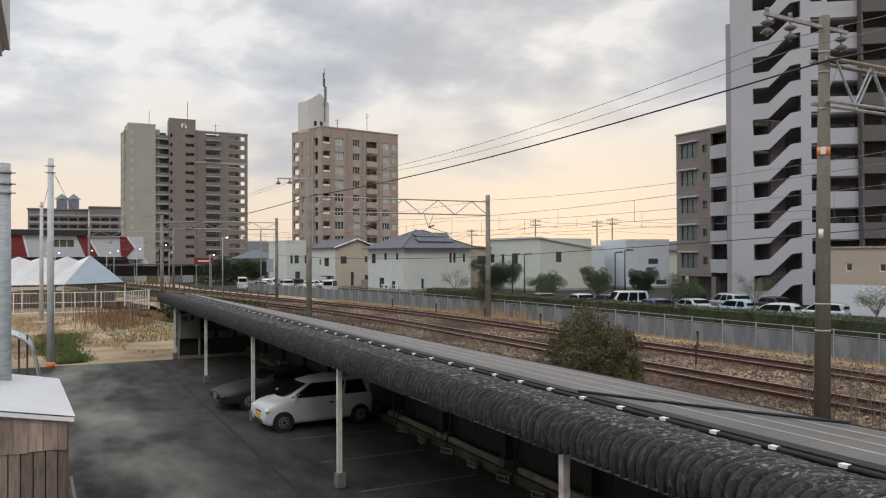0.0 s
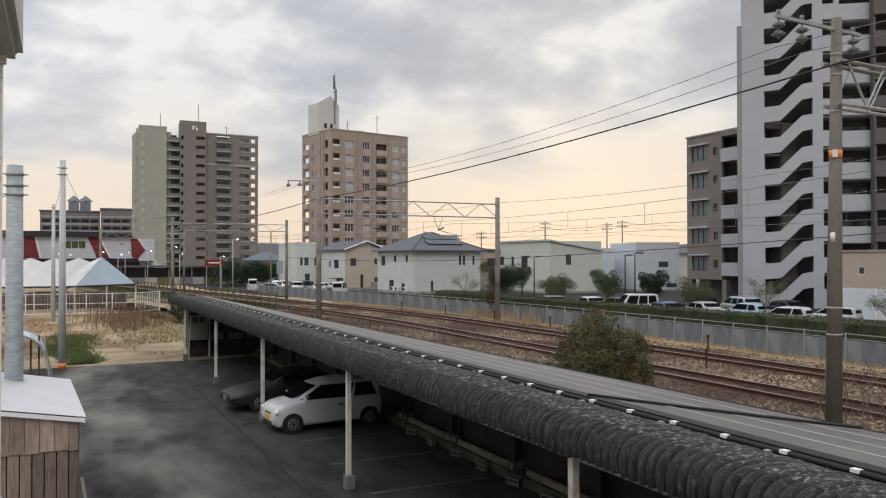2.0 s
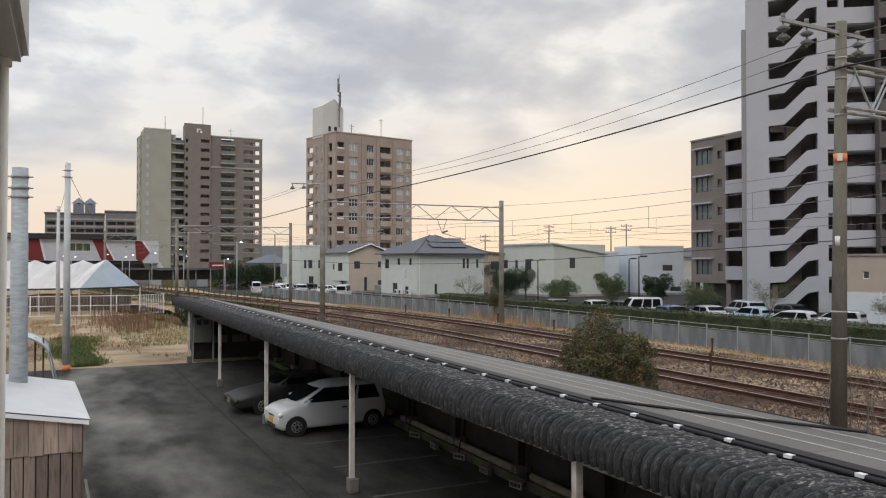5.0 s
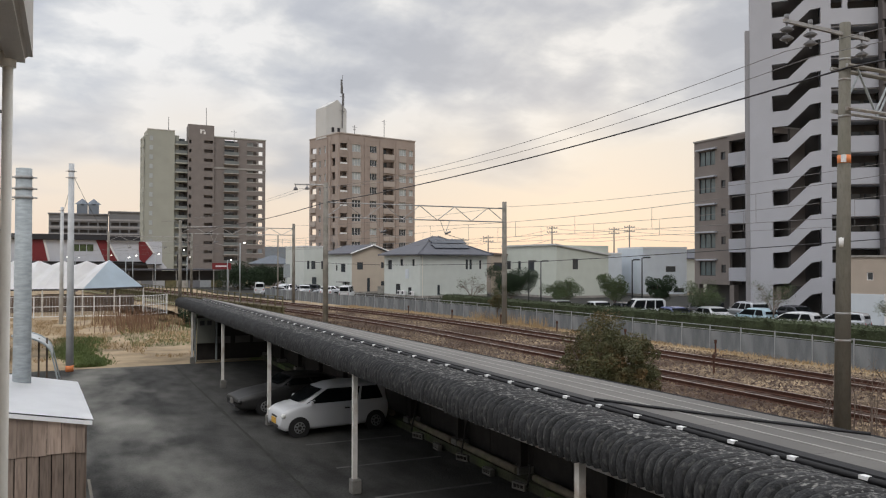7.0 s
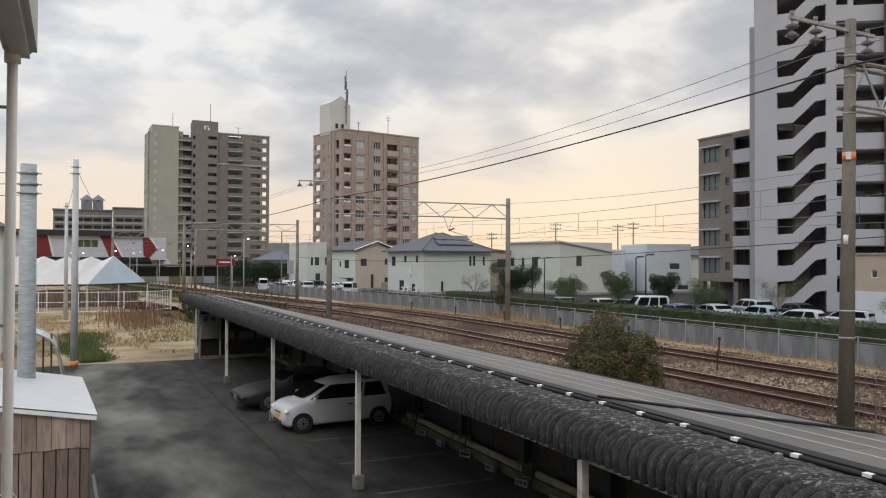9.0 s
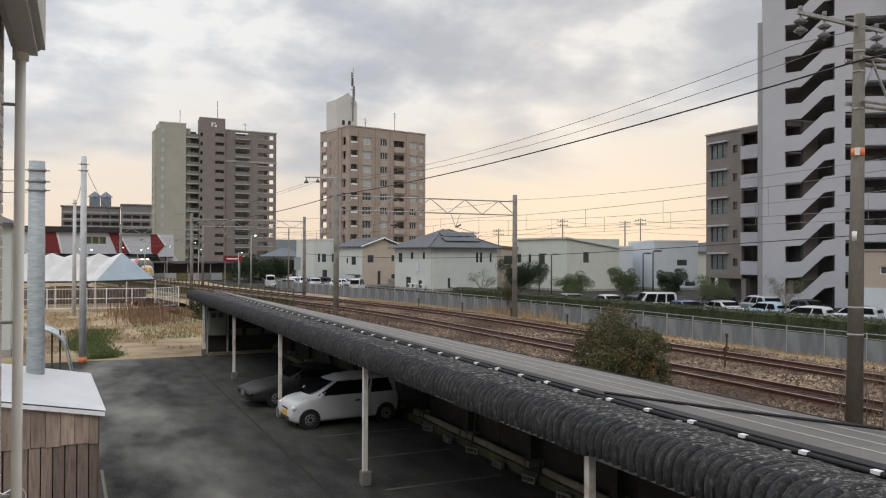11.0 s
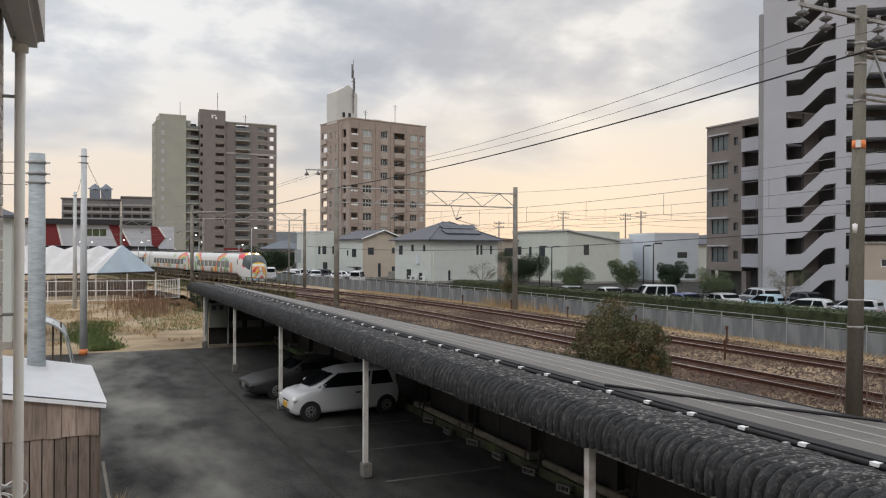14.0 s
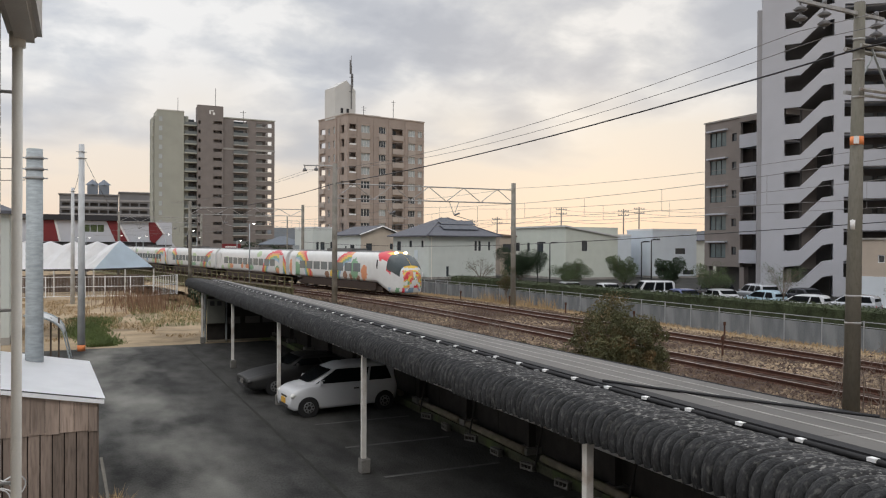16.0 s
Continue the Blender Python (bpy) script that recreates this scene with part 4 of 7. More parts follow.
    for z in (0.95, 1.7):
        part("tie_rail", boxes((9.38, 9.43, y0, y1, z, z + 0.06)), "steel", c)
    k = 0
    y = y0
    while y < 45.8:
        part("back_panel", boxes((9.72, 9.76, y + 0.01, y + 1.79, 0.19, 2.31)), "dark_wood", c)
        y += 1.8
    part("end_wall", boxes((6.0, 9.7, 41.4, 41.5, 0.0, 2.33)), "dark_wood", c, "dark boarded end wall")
    for x in (6.9, 7.9, 8.8):
        part("end_board", boxes((x, x + 0.75, 41.3, 41.36, 0.9, 1.25)), "recess", c)
    part("end_kerb", boxes((6.0, 9.7, 41.15, 41.3, 0, 0.1)), "log", c)
    part("back_kerb", boxes((9.22, 9.9, y0, y1, 0, 0.2)), "moss", c, "mossy concrete kerb along the back")
    return c


def hollow_block(x, y, turn):
    t = thing("concrete_block", pose(x, y, 0, 0, 0, turn), "grey hollow concrete block lying as a parking stop", "concrete block", "concrete blocks")
    bm = bm_new()
    holed_wall(bm, 0.39, 0.16, [(0.045 + 0.108 * k, 0.13 + 0.108 * k, 0.045, 0.12) for k in range(3)], 0.12)
    part("block", bm, "concrete_dark", t)


def log_kerb(y, length):
    t = thing("log", pose(9.32, y, 0.28), "weathered pale log lying along the back of the stalls", "log", "logs along the wall")
    bm = bm_new()
    rod(bm, (0, 0, 0), (0.03, length, 0.0), 0.09, 0.08, 10)
    part("trunk", bm, "log", t)


# ---- cars ----
def make_car(m, paint, label, style="kei", group="parked cars", glassy=True):
    """Nose towards +x. Lower body, cabin, panes, wheels, lamps."""
    S = {
        "kei": dict(L=3.40, W=1.47, base=(-1.22, 1.17), r=0.275,
                    body=[(-1.66, 0.30), (-1.70, 0.55), (-1.68, 0.80), (-1.62, 0.89), (0.45, 0.87), (1.15, 0.855), (1.45, 0.79), (1.60, 0.72), (1.67, 0.60), (1.69, 0.44), (1.70, 0.26), (1.55, 0.18), (-1.55, 0.20)],
                    cab=[(-1.68, 0.86), (-1.60, 1.22), (-1.46, 1.37), (-0.6, 1.43), (0.0, 1.40), (0.36, 1.32), (1.32, 0.82)], belt=0.87, roof=1.43),
        "wagon": dict(L=4.5, W=1.72, base=(-1.4, 1.3), r=0.31,
                      body=[(-2.2, 0.35), (-2.25, 0.6), (-2.22, 0.95), (-2.1, 1.0), (1.0, 0.98), (1.9, 0.85), (2.2, 0.65), (2.25, 0.3), (2.1, 0.2), (-2.1, 0.22)],
                      cab=[(-2.2, 0.97), (-1.95, 1.5), (-1.7, 1.6), (0.0, 1.63), (0.4, 1.55), (1.35, 0.94)], belt=1.0, roof=1.62),
        "sedan": dict(L=4.4, W=1.70, base=(-1.3, 1.3), r=0.30,
                      body=[(-2.15, 0.35), (-2.2, 0.6), (-2.15, 0.9), (-1.5, 0.98), (1.0, 0.92), (1.8, 0.8), (2.15, 0.62), (2.2, 0.3), (2.05, 0.2), (-2.05, 0.22)],
                      cab=[(-1.7, 0.95), (-1.1, 1.36), (-0.6, 1.43), (0.1, 1.43), (0.45, 1.36), (1.2, 0.88)], belt=0.96, roof=1.43),
        "van": dict(L=3.4, W=1.47, base=(-1.15, 1.2), r=0.28,
                    body=[(-1.66, 0.35), (-1.69, 0.6), (-1.68, 1.02), (-1.6, 1.06), (1.35, 1.04), (1.62, 0.85), (1.68, 0.5), (1.68, 0.28), (1.55, 0.2), (-1.55, 0.22)],
                    cab=[(-1.68, 1.02), (-1.64, 1.7), (-1.5, 1.84), (0.6, 1.86), (0.85, 1.8), (1.45, 1.0)], belt=1.05, roof=1.86),
        "coupe": dict(L=4.2, W=1.68, base=(-1.15, 1.2), r=0.29,
                      body=[(-2.05, 0.35), (-2.1, 0.6), (-2.0, 0.84), (-1.0, 0.88), (0.7, 0.82), (1.6, 0.68), (2.08, 0.55), (2.1, 0.3), (1.95, 0.2), (-1.95, 0.22)],
                      cab=[(-1.7, 0.85), (-0.9, 1.2), (-0.3, 1.24), (0.2, 1.2), (0.95, 0.8)], belt=0.86, roof=1.24),
    }[style]
    car = thing("car", m, label, "car", group)
    W, L = S["W"] / 2, S["L"]

    def edge(outline, x, top):
        """Upper or lower height of a closed side outline at x."""
        zs = []
        for (xa, za), (xb, zb) in zip(outline, outline[1:] + outline[:1]):
            if xa != xb and min(xa, xb) - 1e-6 <= x <= max(xa, xb) + 1e-6:
                zs.append(za + (zb - za) * (x - xa) / (xb - xa))
        return (max(zs) if top else min(zs)) if zs else None

    def section(x):
        """Half cross-section of the shell at x, from sill to roof."""
        w = W * (1 - 0.16 * max(0.0, (abs(x) - L * 0.30) / (L * 0.2)) ** 2.4)
        low, belt = edge(S["body"], x, False), edge(S["body"], x, True)
        top = edge(S["cab"], x, True) or belt
        rise = max(0.0, top - belt)
        c = smooth(0.0, 0.30, rise)
        mid = min(0.58, (low + belt) / 2 + 0.08)
        pts = [(w * 0.86, low), (w * 0.95, low + 0.04), (w * 0.985, low + 0.12), (w, mid), (w * 0.995, belt - 0.10 * min(1, (belt - low) / 0.5)), (w * 0.965, belt - 0.03 * (1 - c) - 0.012)]
        wr = min(w * 0.9, W * 0.79)
        for k in (0.0, 0.3, 0.6, 0.85, 0.96):
            y_cab, z_cab = w * 0.95 + (wr - w * 0.95) * k, belt + rise * k * 0.985
            pts.append((w * (0.93 - 0.45 * k) * (1 - c) + y_cab * c, (belt + 0.035 * k) * (1 - c) + z_cab * c))
        return pts + [(wr * 0.82 * c + w * 0.36 * (1 - c), belt + max(rise * 0.998, 0.038 * (1 - c))), (wr * 0.45 * c + w * 0.2 * (1 - c), belt + rise + 0.012 + 0.03 * (1 - c)), (0.0, belt + rise + 0.018 + 0.026 * (1 - c))]

    nose, tail = max(x for x, z in S["body"]), min(x for x, z in S["body"])
    bm = bm_new()
    mids = [0.5 - 0.5 * math.cos(math.pi * k / 46) for k in range(47)]
    rings = []
    for u in mids:
        x = tail + 0.012 + (nose - tail - 0.024) * u
        half = section(x)
        rings.append([bm.verts.new((x, y, z)) for y, z in half] + [bm.verts.new((x, -y, z)) for y, z in half[-2::-1]])
    n = len(rings[0])
    for a, b in zip(rings, rings[1:]):
        for k in range(n):
            bm.faces.new((a[k], b[k], b[(k + 1) % n], a[(k + 1) % n]))
    bm.faces.new(rings[0]), bm.faces.new(rings[-1][::-1])
    bmesh.ops.recalc_face_normals(bm, faces=list(bm.faces))
    part("body", bm, paint, car, smooth=True)
    cab = S["cab"]
    belt, roof = S["belt"] + 0.05, S["roof"] - 0.12

    def along(z, front):
        pts = cab if not front else cab[::-1]
        for (x0, z0), (x1, z1) in zip(pts, pts[1:]):
            if z0 <= z <= z1 and z1 > z0:
                return x0 + (x1 - x0) * (z - z0) / (z1 - z0)
        return pts[0][0]

    def skin(x, z):
        """Half width of the shell at x and height z above the belt."""
        pts = section(x)[5:]
        for (ya, za), (yb, zb) in zip(pts, pts[1:]):
            if za <= z <= zb and zb > za:
                return ya + (yb - ya) * (z - za) / (zb - za)
        return pts[3][0]

    def glass(name, corners, s, lift):
        """A pane that follows the shell: corners are low rear, low front, high front, high rear in x and z."""
        (xa, za), (xb, zb), (xc, zc), (xd, zd) = corners
        bm = bm_new()
        grid = []
        for i in range(6):
            v = i / 5
            row = []
            for k in range(9):
                u = k / 8
                x = (xa + (xb - xa) * u) * (1 - v) + (xd + (xc - xd) * u) * v
                z = (za + (zb - za) * u) * (1 - v) + (zd + (zc - zd) * u) * v
                row.append(bm.verts.new((x, s * (skin(x, z) + lift), z)))
            grid.append(row)
        for a, b in zip(grid, grid[1:]):
            for k in range(8):
                bm.faces.new((a[k], a[k + 1], b[k + 1], b[k])).smooth = True
        bmesh.ops.solidify(bm, geom=list(bm.faces), thickness=0.01)
        part(name, bm, "car_glass", car)

    xb0, xb1 = along(belt, False) + 0.13, along(belt, True) - 0.16
    xr0, xr1 = along(roof, False) + 0.16, along(roof, True) - 0.06
    cuts = {"kei": [0.0, 0.34, 1.0], "wagon": [0, 0.30, 0.62, 1.0], "van": [0, 0.30, 0.62, 1.0]}.get(style, [0, 0.48, 1.0])
    for s in (-1, 1):
        for a, b in zip(cuts, cuts[1:]):
            a2, b2 = a + 0.02, b - 0.02
            q = [(xb0 + (xb1 - xb0) * a2, belt), (xb0 + (xb1 - xb0) * b2, belt), (xr0 + (xr1 - xr0) * b2, roof), (xr0 + (xr1 - xr0) * a2, roof)]
            glass("side_window", q, s, 0.008)
    for front in (True, False):
        bm = bm_new()
        za, zb = belt + (0.02 if front else 0.08), (cab[-2][1] - 0.03 if front else cab[1][1] - 0.03)
        grid = []
        for i in range(6):
            z = za + (zb - za) * i / 5
            x = along(z, front)
            wide = min(skin(x - (0.1 if front else -0.1), z), W * 0.86) - 0.06
            row = []
            for k in range(9):
                y = -1 + k / 4
                bow = 0.07 * (1 - abs(y) ** 2.5)
                row.append(bm.verts.new((x + (1 if front else -1) * (bow - 0.005), y * wide, z + 0.022)))
            grid.append(row)
        for a, b in zip(grid, grid[1:]):
            for k in range(8):
                bm.faces.new((a[k], a[k + 1], b[k + 1], b[k])).smooth = True
        bmesh.ops.solidify(bm, geom=list(bm.faces), thickness=0.012)
        bmesh.ops.recalc_face_normals(bm, faces=list(bm.faces))
        part("windscreen" if front else "rear_window", bm, "car_glass", car)
    for s in (-1, 1):
        bm = bm_new()
        bmesh.ops.create_uvsphere(bm, u_segments=12, v_segments=8, radius=1, matrix=Matrix.Translation((nose - 0.15, s * W * 0.735, edge(S["body"], nose - 0.10, True) - 0.10)) @ Matrix.Rotation(radians(-38) * s, 4, "Z") @ Matrix.Diagonal((0.10, 0.20, 0.085, 1)))
        part("headlight", bm, "headlamp" if style != "coupe" else "car_grey", car, smooth=True)
        part("tail_light", boxes((tail + 0.0, tail + 0.1, s * W * 0.72 - 0.06, s * W * 0.72 + 0.06, S["belt"] - 0.32, S["belt"] - 0.12)), "tail_red", car)
        bm = boxes((0, 0.09, -0.08, 0.08, -0.05, 0.05))
        bevel(bm, 0.025, 2)
        part("mirror", bm, paint, car, "", pose(along(belt, True) - 0.35, s * (W + 0.05), belt + 0.05))
        for x in S["base"]:
            r = S["r"]
            # black disc stands in for the shade inside an uncut wheel arch
            bm = bm_new()
            rod(bm, (x, s * (W - 0.16), r), (x, s * (W + 0.012), r), r + 0.035, n=24)
            part("wheel_arch", bm, "black", car)
            bm = bm_new()
            rod(bm, (x, s * (W - 0.15), r), (x, s * (W + 0.02), r), r, n=24)
            wheel = part("wheel", bm, "tyre", car)
            bm = bm_new()
            rod(bm, (x, s * (W + 0.015), r), (x, s * (W + 0.03), r), r * 0.64, r * 0.55, 16)
            part("hubcap", bm, "hubcap", wheel)
            bm = bm_new()
            for k in range(8):
                a = k * 0.7854
                c = Vector((x + 0.42 * r * math.cos(a), s * (W + 0.03), r + 0.42 * r * math.sin(a)))
                rod(bm, c, c + Vector((0, s * 0.004, 0)), 0.03, n=6)
            rod(bm, (x, s * (W + 0.03), r), (x, s * (W + 0.045), r), 0.05, n=8)
            part("hub", bm, "tyre", wheel)
    for s in (-1, 1):
        for hx in (-0.30,) if style == "kei" else (-0.35, 0.35):
            part("door_handle", boxes((hx - 0.08, hx + 0.08, s * (W + 0.012) - 0.012, s * (W + 0.012) + 0.012, S["belt"] - 0.16, S["belt"] - 0.12)), paint if style != "kei" else "frame_dark", car)
    part("grille", boxes((nose - 0.06, nose + 0.004, -W * 0.5, W * 0.5, 0.26, 0.34)), "frame_dark", car)
    part("bonnet_slot", boxes((nose - 0.16, nose - 0.015, -W * 0.34, W * 0.34, edge(S["body"], nose - 0.05, True) - 0.10, edge(S["body"], nose - 0.05, True) - 0.05)), "frame_dark", car)
    part("number_plate", boxes((nose - 0.02, nose + 0.014, -0.17, 0.17, 0.36, 0.52)), {"kei": "plate", "van": "plate", "coupe": "concrete_dark"}.get(style, "frame_white"), car)
    return car


# ---- buildings ----
def window(parent, x0, x1, z0, z1, m, pane="glass_dark", frame_m="frame_white", deep=0.12, mullions=1):
    """A framed window in a wall's opening."""
    t = 0.05
    cuts = [x0] + [x0 + (x1 - x0) * (k + 1) / (mullions + 1) for k in range(mullions)] + [x1]
    bm = bm_new()
    holed_wall(bm, x1, z1, [(u + (t if k == 0 else t / 2), v - (t if k == mullions else t / 2), z0 + t, z1 - t) for k, (u, v) in enumerate(zip(cuts, cuts[1:]))], 0.06, x0=x0, z0=z0)
    for q in bm.verts:
        q.co.y += deep - 0.06
    w = part("window", bm, frame_m, parent, "", m)
    part("pane", boxes((x0 + 0.01, x1 - 0.01, deep + 0.002, deep + 0.02, z0 + 0.01, z1 - 0.01)), pane, w)
    return w


FRONT = Matrix.Identity(4)


def left_side(depth):
    return pose(-0.003, depth + 0.003, 0, 0, 0, -90)


def right_side(w):
    return pose(w + 0.003, 0.003, 0, 0, 0, 90)


def house(m, w, d, h, wall, roof, label, front=(), left=(), roof_kind="hip", rise=1.9, over=0.5, group="houses", left_wall=None):
    """Two-storey house: front wall on y = 0, left wall on x = 0."""
    hs = thing("house", m, label, "house", group)
    for holes, length, mm in ((front, w, FRONT), (left, d, left_side(d)), ((), d, right_side(w))):
        bm = bm_new()
        holed_wall(bm, length, h, list(holes), 0.2)
        part("wall", bm, left_wall if left_wall and mm is not FRONT else wall, hs, "", mm)
        for q in holes:
            window(hs, *q[:4], mm, pane="curtain" if len(q) > 4 else "glass_dark", mullions=1 if q[1] - q[0] > 0.9 else 0, frame_m="frame_dark")
    part("wall", boxes((0.2, w - 0.2, d - 0.2, d, 0, h)), wall, hs)
    part("floor_slab", boxes((0.3, w - 0.3, 0.4, d - 0.4, h / 2 - 0.1, h / 2 + 0.1)), "recess", hs)
    part("foundation", boxes((-0.02, w + 0.02, -0.02, d + 0.02, -0.6, 0.35)), "concrete", hs)
    bm = bm_new()
    o = over
    if roof_kind == "hip":
        i = min(w, d) / 2
        low = [(-o, -o), (w + o, -o), (w + o, d + o), (-o, d + o)]
        a = [bm.verts.new((x, y, h)) for x, y in low]
        b = [bm.verts.new((x, y, h + 0.15)) for x, y in low]
        if w >= d:
            r = [bm.verts.new((i, d / 2, h + rise)), bm.verts.new((w - i, d / 2, h + rise))]
            fs = [(b[0], b[1], r[1], r[0]), (b[1], b[2], r[1]), (b[2], b[3], r[0], r[1]), (b[3], b[0], r[0])]
        else:
            r = [bm.verts.new((w / 2, i, h + rise)), bm.verts.new((w / 2, d - i, h + rise))]
            fs = [(b[0], b[1], r[0]), (b[1], b[2], r[1], r[0]), (b[2], b[3], r[1]), (b[3], b[0], r[0], r[1])]
        for f in fs:
            bm.faces.new(f)
        bm.faces.new(a[::-1])
        for k in range(4):
            bm.faces.new((a[k], a[(k + 1) % 4], b[(k + 1) % 4], b[k]))
    elif roof_kind == "gable_front":
        prism(bm, [(-o, h), (w / 2, h + rise), (w + o, h), (w + o, h + 0.16), (w / 2, h + rise + 0.18), (-o, h + 0.16)], -o, d + o)
    elif roof_kind == "shed":
        prism(bm, [(-o, h - 0.02), (w + o, h - rise), (w + o, h - rise + 0.22), (-o, h + 0.2)], -o, d + o)
    else:
        box(bm, -o, w + o, -o, d + o, h, h + 0.25)
    part("roof", bm, roof, hs)
    if roof_kind == "gable_front":
        bm = bm_new()
        prism(bm, [(0.05, h), (w - 0.05, h), (w / 2, h + rise - 0.05)], 0.02, 0.2)
        part("gable", bm, wall, hs)
        bm = bm_new()
        for s in (1, -1):
            x0 = -o if s == 1 else w + o
            rod(bm, (x0, -o - 0.03, h + 0.08), (w / 2, -o - 0.03, h + rise + 0.09), 0.1, n=4)
        part("barge_board", bm, "frame_white", hs)
    return hs


def pink_tower():
    """Ten-storey brown-pink flats with a pale lift tower on top."""
    b = thing("apartment_building", pose(49.65, 153.36, 0.3, 0, 0, 12.2), "ten-storey pinkish brown tiled apartment building with pale lift tower", "apartment building", "apartment buildings")
    H, P = 31.0, 2.86
    W, D = 19.0, 12.3
    rows = [28.0 - P * k for k in range(10)]
    front, left = [], []
    for z in rows:
        front += [(0.4, 2.0, z - 0.3, z + 1.1, "recess"), (3.2, 5.3, z - 0.45, z + 1.1, "win"), (7.5, 9.2, z - 0.3, z + 1.1, "win"), (10.8, 13.5, z - 0.5, z + 1.0, "recess"), (14.9, 16.7, z - 0.35, z + 1.1, "win"), (17.4, 18.5, z - 0.3, z + 1.0, "win")]
        left += [(0.7, 3.0, z - 0.6, z + 1.0, "recess"), (4.1, 5.0, z - 0.5, z + 0.9, "win"), (6.4, 7.6, z - 0.5, z + 1.0, "win"), (9.5, 10.9, z - 0.6, z + 1.0, "recess")]
    for holes, length, mm in ((front, W, FRONT), (left, D, left_side(D))):
        bm = bm_new()
        holed_wall(bm, length, H, holes, 0.4)
        part("wall", bm, "pink_tile", b, "", mm)
        for q in holes:
            if q[4] == "win":
                window(b, *q[:4], mm, pane="curtain" if (q[0] + q[2]) % 3 < 1.2 else "glass_dark", deep=0.2, mullions=2 if q[1] - q[0] > 1.2 else 1)
    part("core", boxes((1.6, W - 0.45, 1.5, D - 0.1, 0, H - 0.3)), "pink_tile", b)
    part("side_wall", boxes((W - 0.4, W, 0.4, D, 0, H)), "pink_tile", b)
    part("roof_slab", boxes((0.4, W - 0.4, 0.4, D, H - 0.7, H - 0.4)), "concrete", b)
    part("parapet_cap", boxes((-0.12, W + 0.12, -0.12, 0.5, H, H + 0.22), (-0.12, 0.5, 0.5, D, H, H + 0.22)), "pink_pale", b)
    # pilaster strips, spandrels and balcony fronts
    for x in (2.2, 6.2, 9.9, 14.0):
        part("pilaster", boxes((x, x + 0.55, -0.14, -0.003, 0, H - 0.4)), "pink_tile", b)
    for y in (3.0, 4.4):
        part("pilaster", boxes((-0.16, -0.003, y, y + 0.5, 0, H - 0.4)), "pink_tile", b)
    for k, z in enumerate(rows):
        part("floor_band", boxes((-0.05, W + 0.05, -0.05, -0.002, z - 1.05, z - 0.9)), "pink_tile", b)
        for xa, xb in ((3.2, 5.3), (7.5, 9.2), (14.9, 16.7)):
            part("spandrel", boxes((xa, xb, -0.08, -0.052, z - 1.75, z - 0.5)), "pink_pale", b)
        part("balcony_rail", boxes((10.8, 13.5, -0.28, -0.055, z - 1.5, z - 0.35)), "pink_pale", b)
        part("balcony_rail", boxes((-0.3, -0.01, D - 3.0, D - 0.7, z - 1.3, z - 0.2)), "pink_pale", b)
        part("balcony_window", boxes((11.0, 12.6, 1.42, 1.48, z - 0.9, z + 0.9)), "glass_dark", b)
        part("rail", boxes((0.4, 2.0, -0.06, -0.053, z - 0.3, z + 0.05)), "frame_white", b)
    part("end_bay", boxes((W + 0.002, W + 0.7, 1.2, 4.2, 0, H - 2.4)), "pink_tile", b)
    # lift tower with a gabled top
    bm = bm_new()
    prism(bm, [(0.0, H - 0.3), (4.9, H - 0.3), (4.9, H + 6.0), (2.7, H + 7.9), (0.0, H + 6.2)], 4.6, 9.0)
    part("lift_tower", bm, "lift_pale", b, "pale lift tower with slanting roof", pose(-0.1, 0.4, 0, 0, 0, 0))
    part("tower_hatch", boxes((1.2, 1.8, 4.93, 4.998, H + 1.0, H + 2.0), (2.6, 3.2, 4.93, 4.998, H + 1.0, H + 2.0)), "frame_dark", b)
    bm = bm_new()
    rod(bm, (3.6, 4.7, H + 2), (3.6, 4.7, H + 11.0), 0.13, n=6)
    rod(bm, (3.6, 4.7, H + 11.0), (3.6, 4.7, H + 13.2), 0.05, n=5)
    rod(bm, (3.32, 4.7, H + 9.3), (3.32, 4.7, H + 12.2), 0.17, n=6)
    rod(bm, (3.9, 4.7, H + 6.6), (3.9, 4.7, H + 9.4), 0.15, n=6)
    rod(bm, (3.1, 4.7, H + 8.6), (4.1, 4.7, H + 8.6), 0.06, n=5)
    rod(bm, (3.1, 4.7, H + 5.6), (4.1, 4.7, H + 5.6), 0.06, n=5)
    part("antenna", bm, "antenna_grey", b, "grey mobile phone antenna mast")
    for x, h in ((14.3, 5.0), (6.8, 3.0)):
        bm = bm_new()
        rod(bm, (x, 5, H - 0.5), (x, 5, H + h), 0.07, n=5)
        rod(bm, (x - 0.6, 5, H + h - 0.4), (x + 0.6, 5, H + h - 0.4), 0.035, n=4)
        rod(bm, (x - 0.4, 5, H + h - 0.9), (x + 0.4, 5, H + h - 0.9), 0.035, n=4)
        part("aerial", bm, "antenna_grey", b)
    part("roof_box", boxes((7.6, 9.6, 3, 5, H - 0.4, H + 0.9), (13.6, 15.4, 3.2, 5, H - 0.4, H + 0.8)), "lift_pale", b)


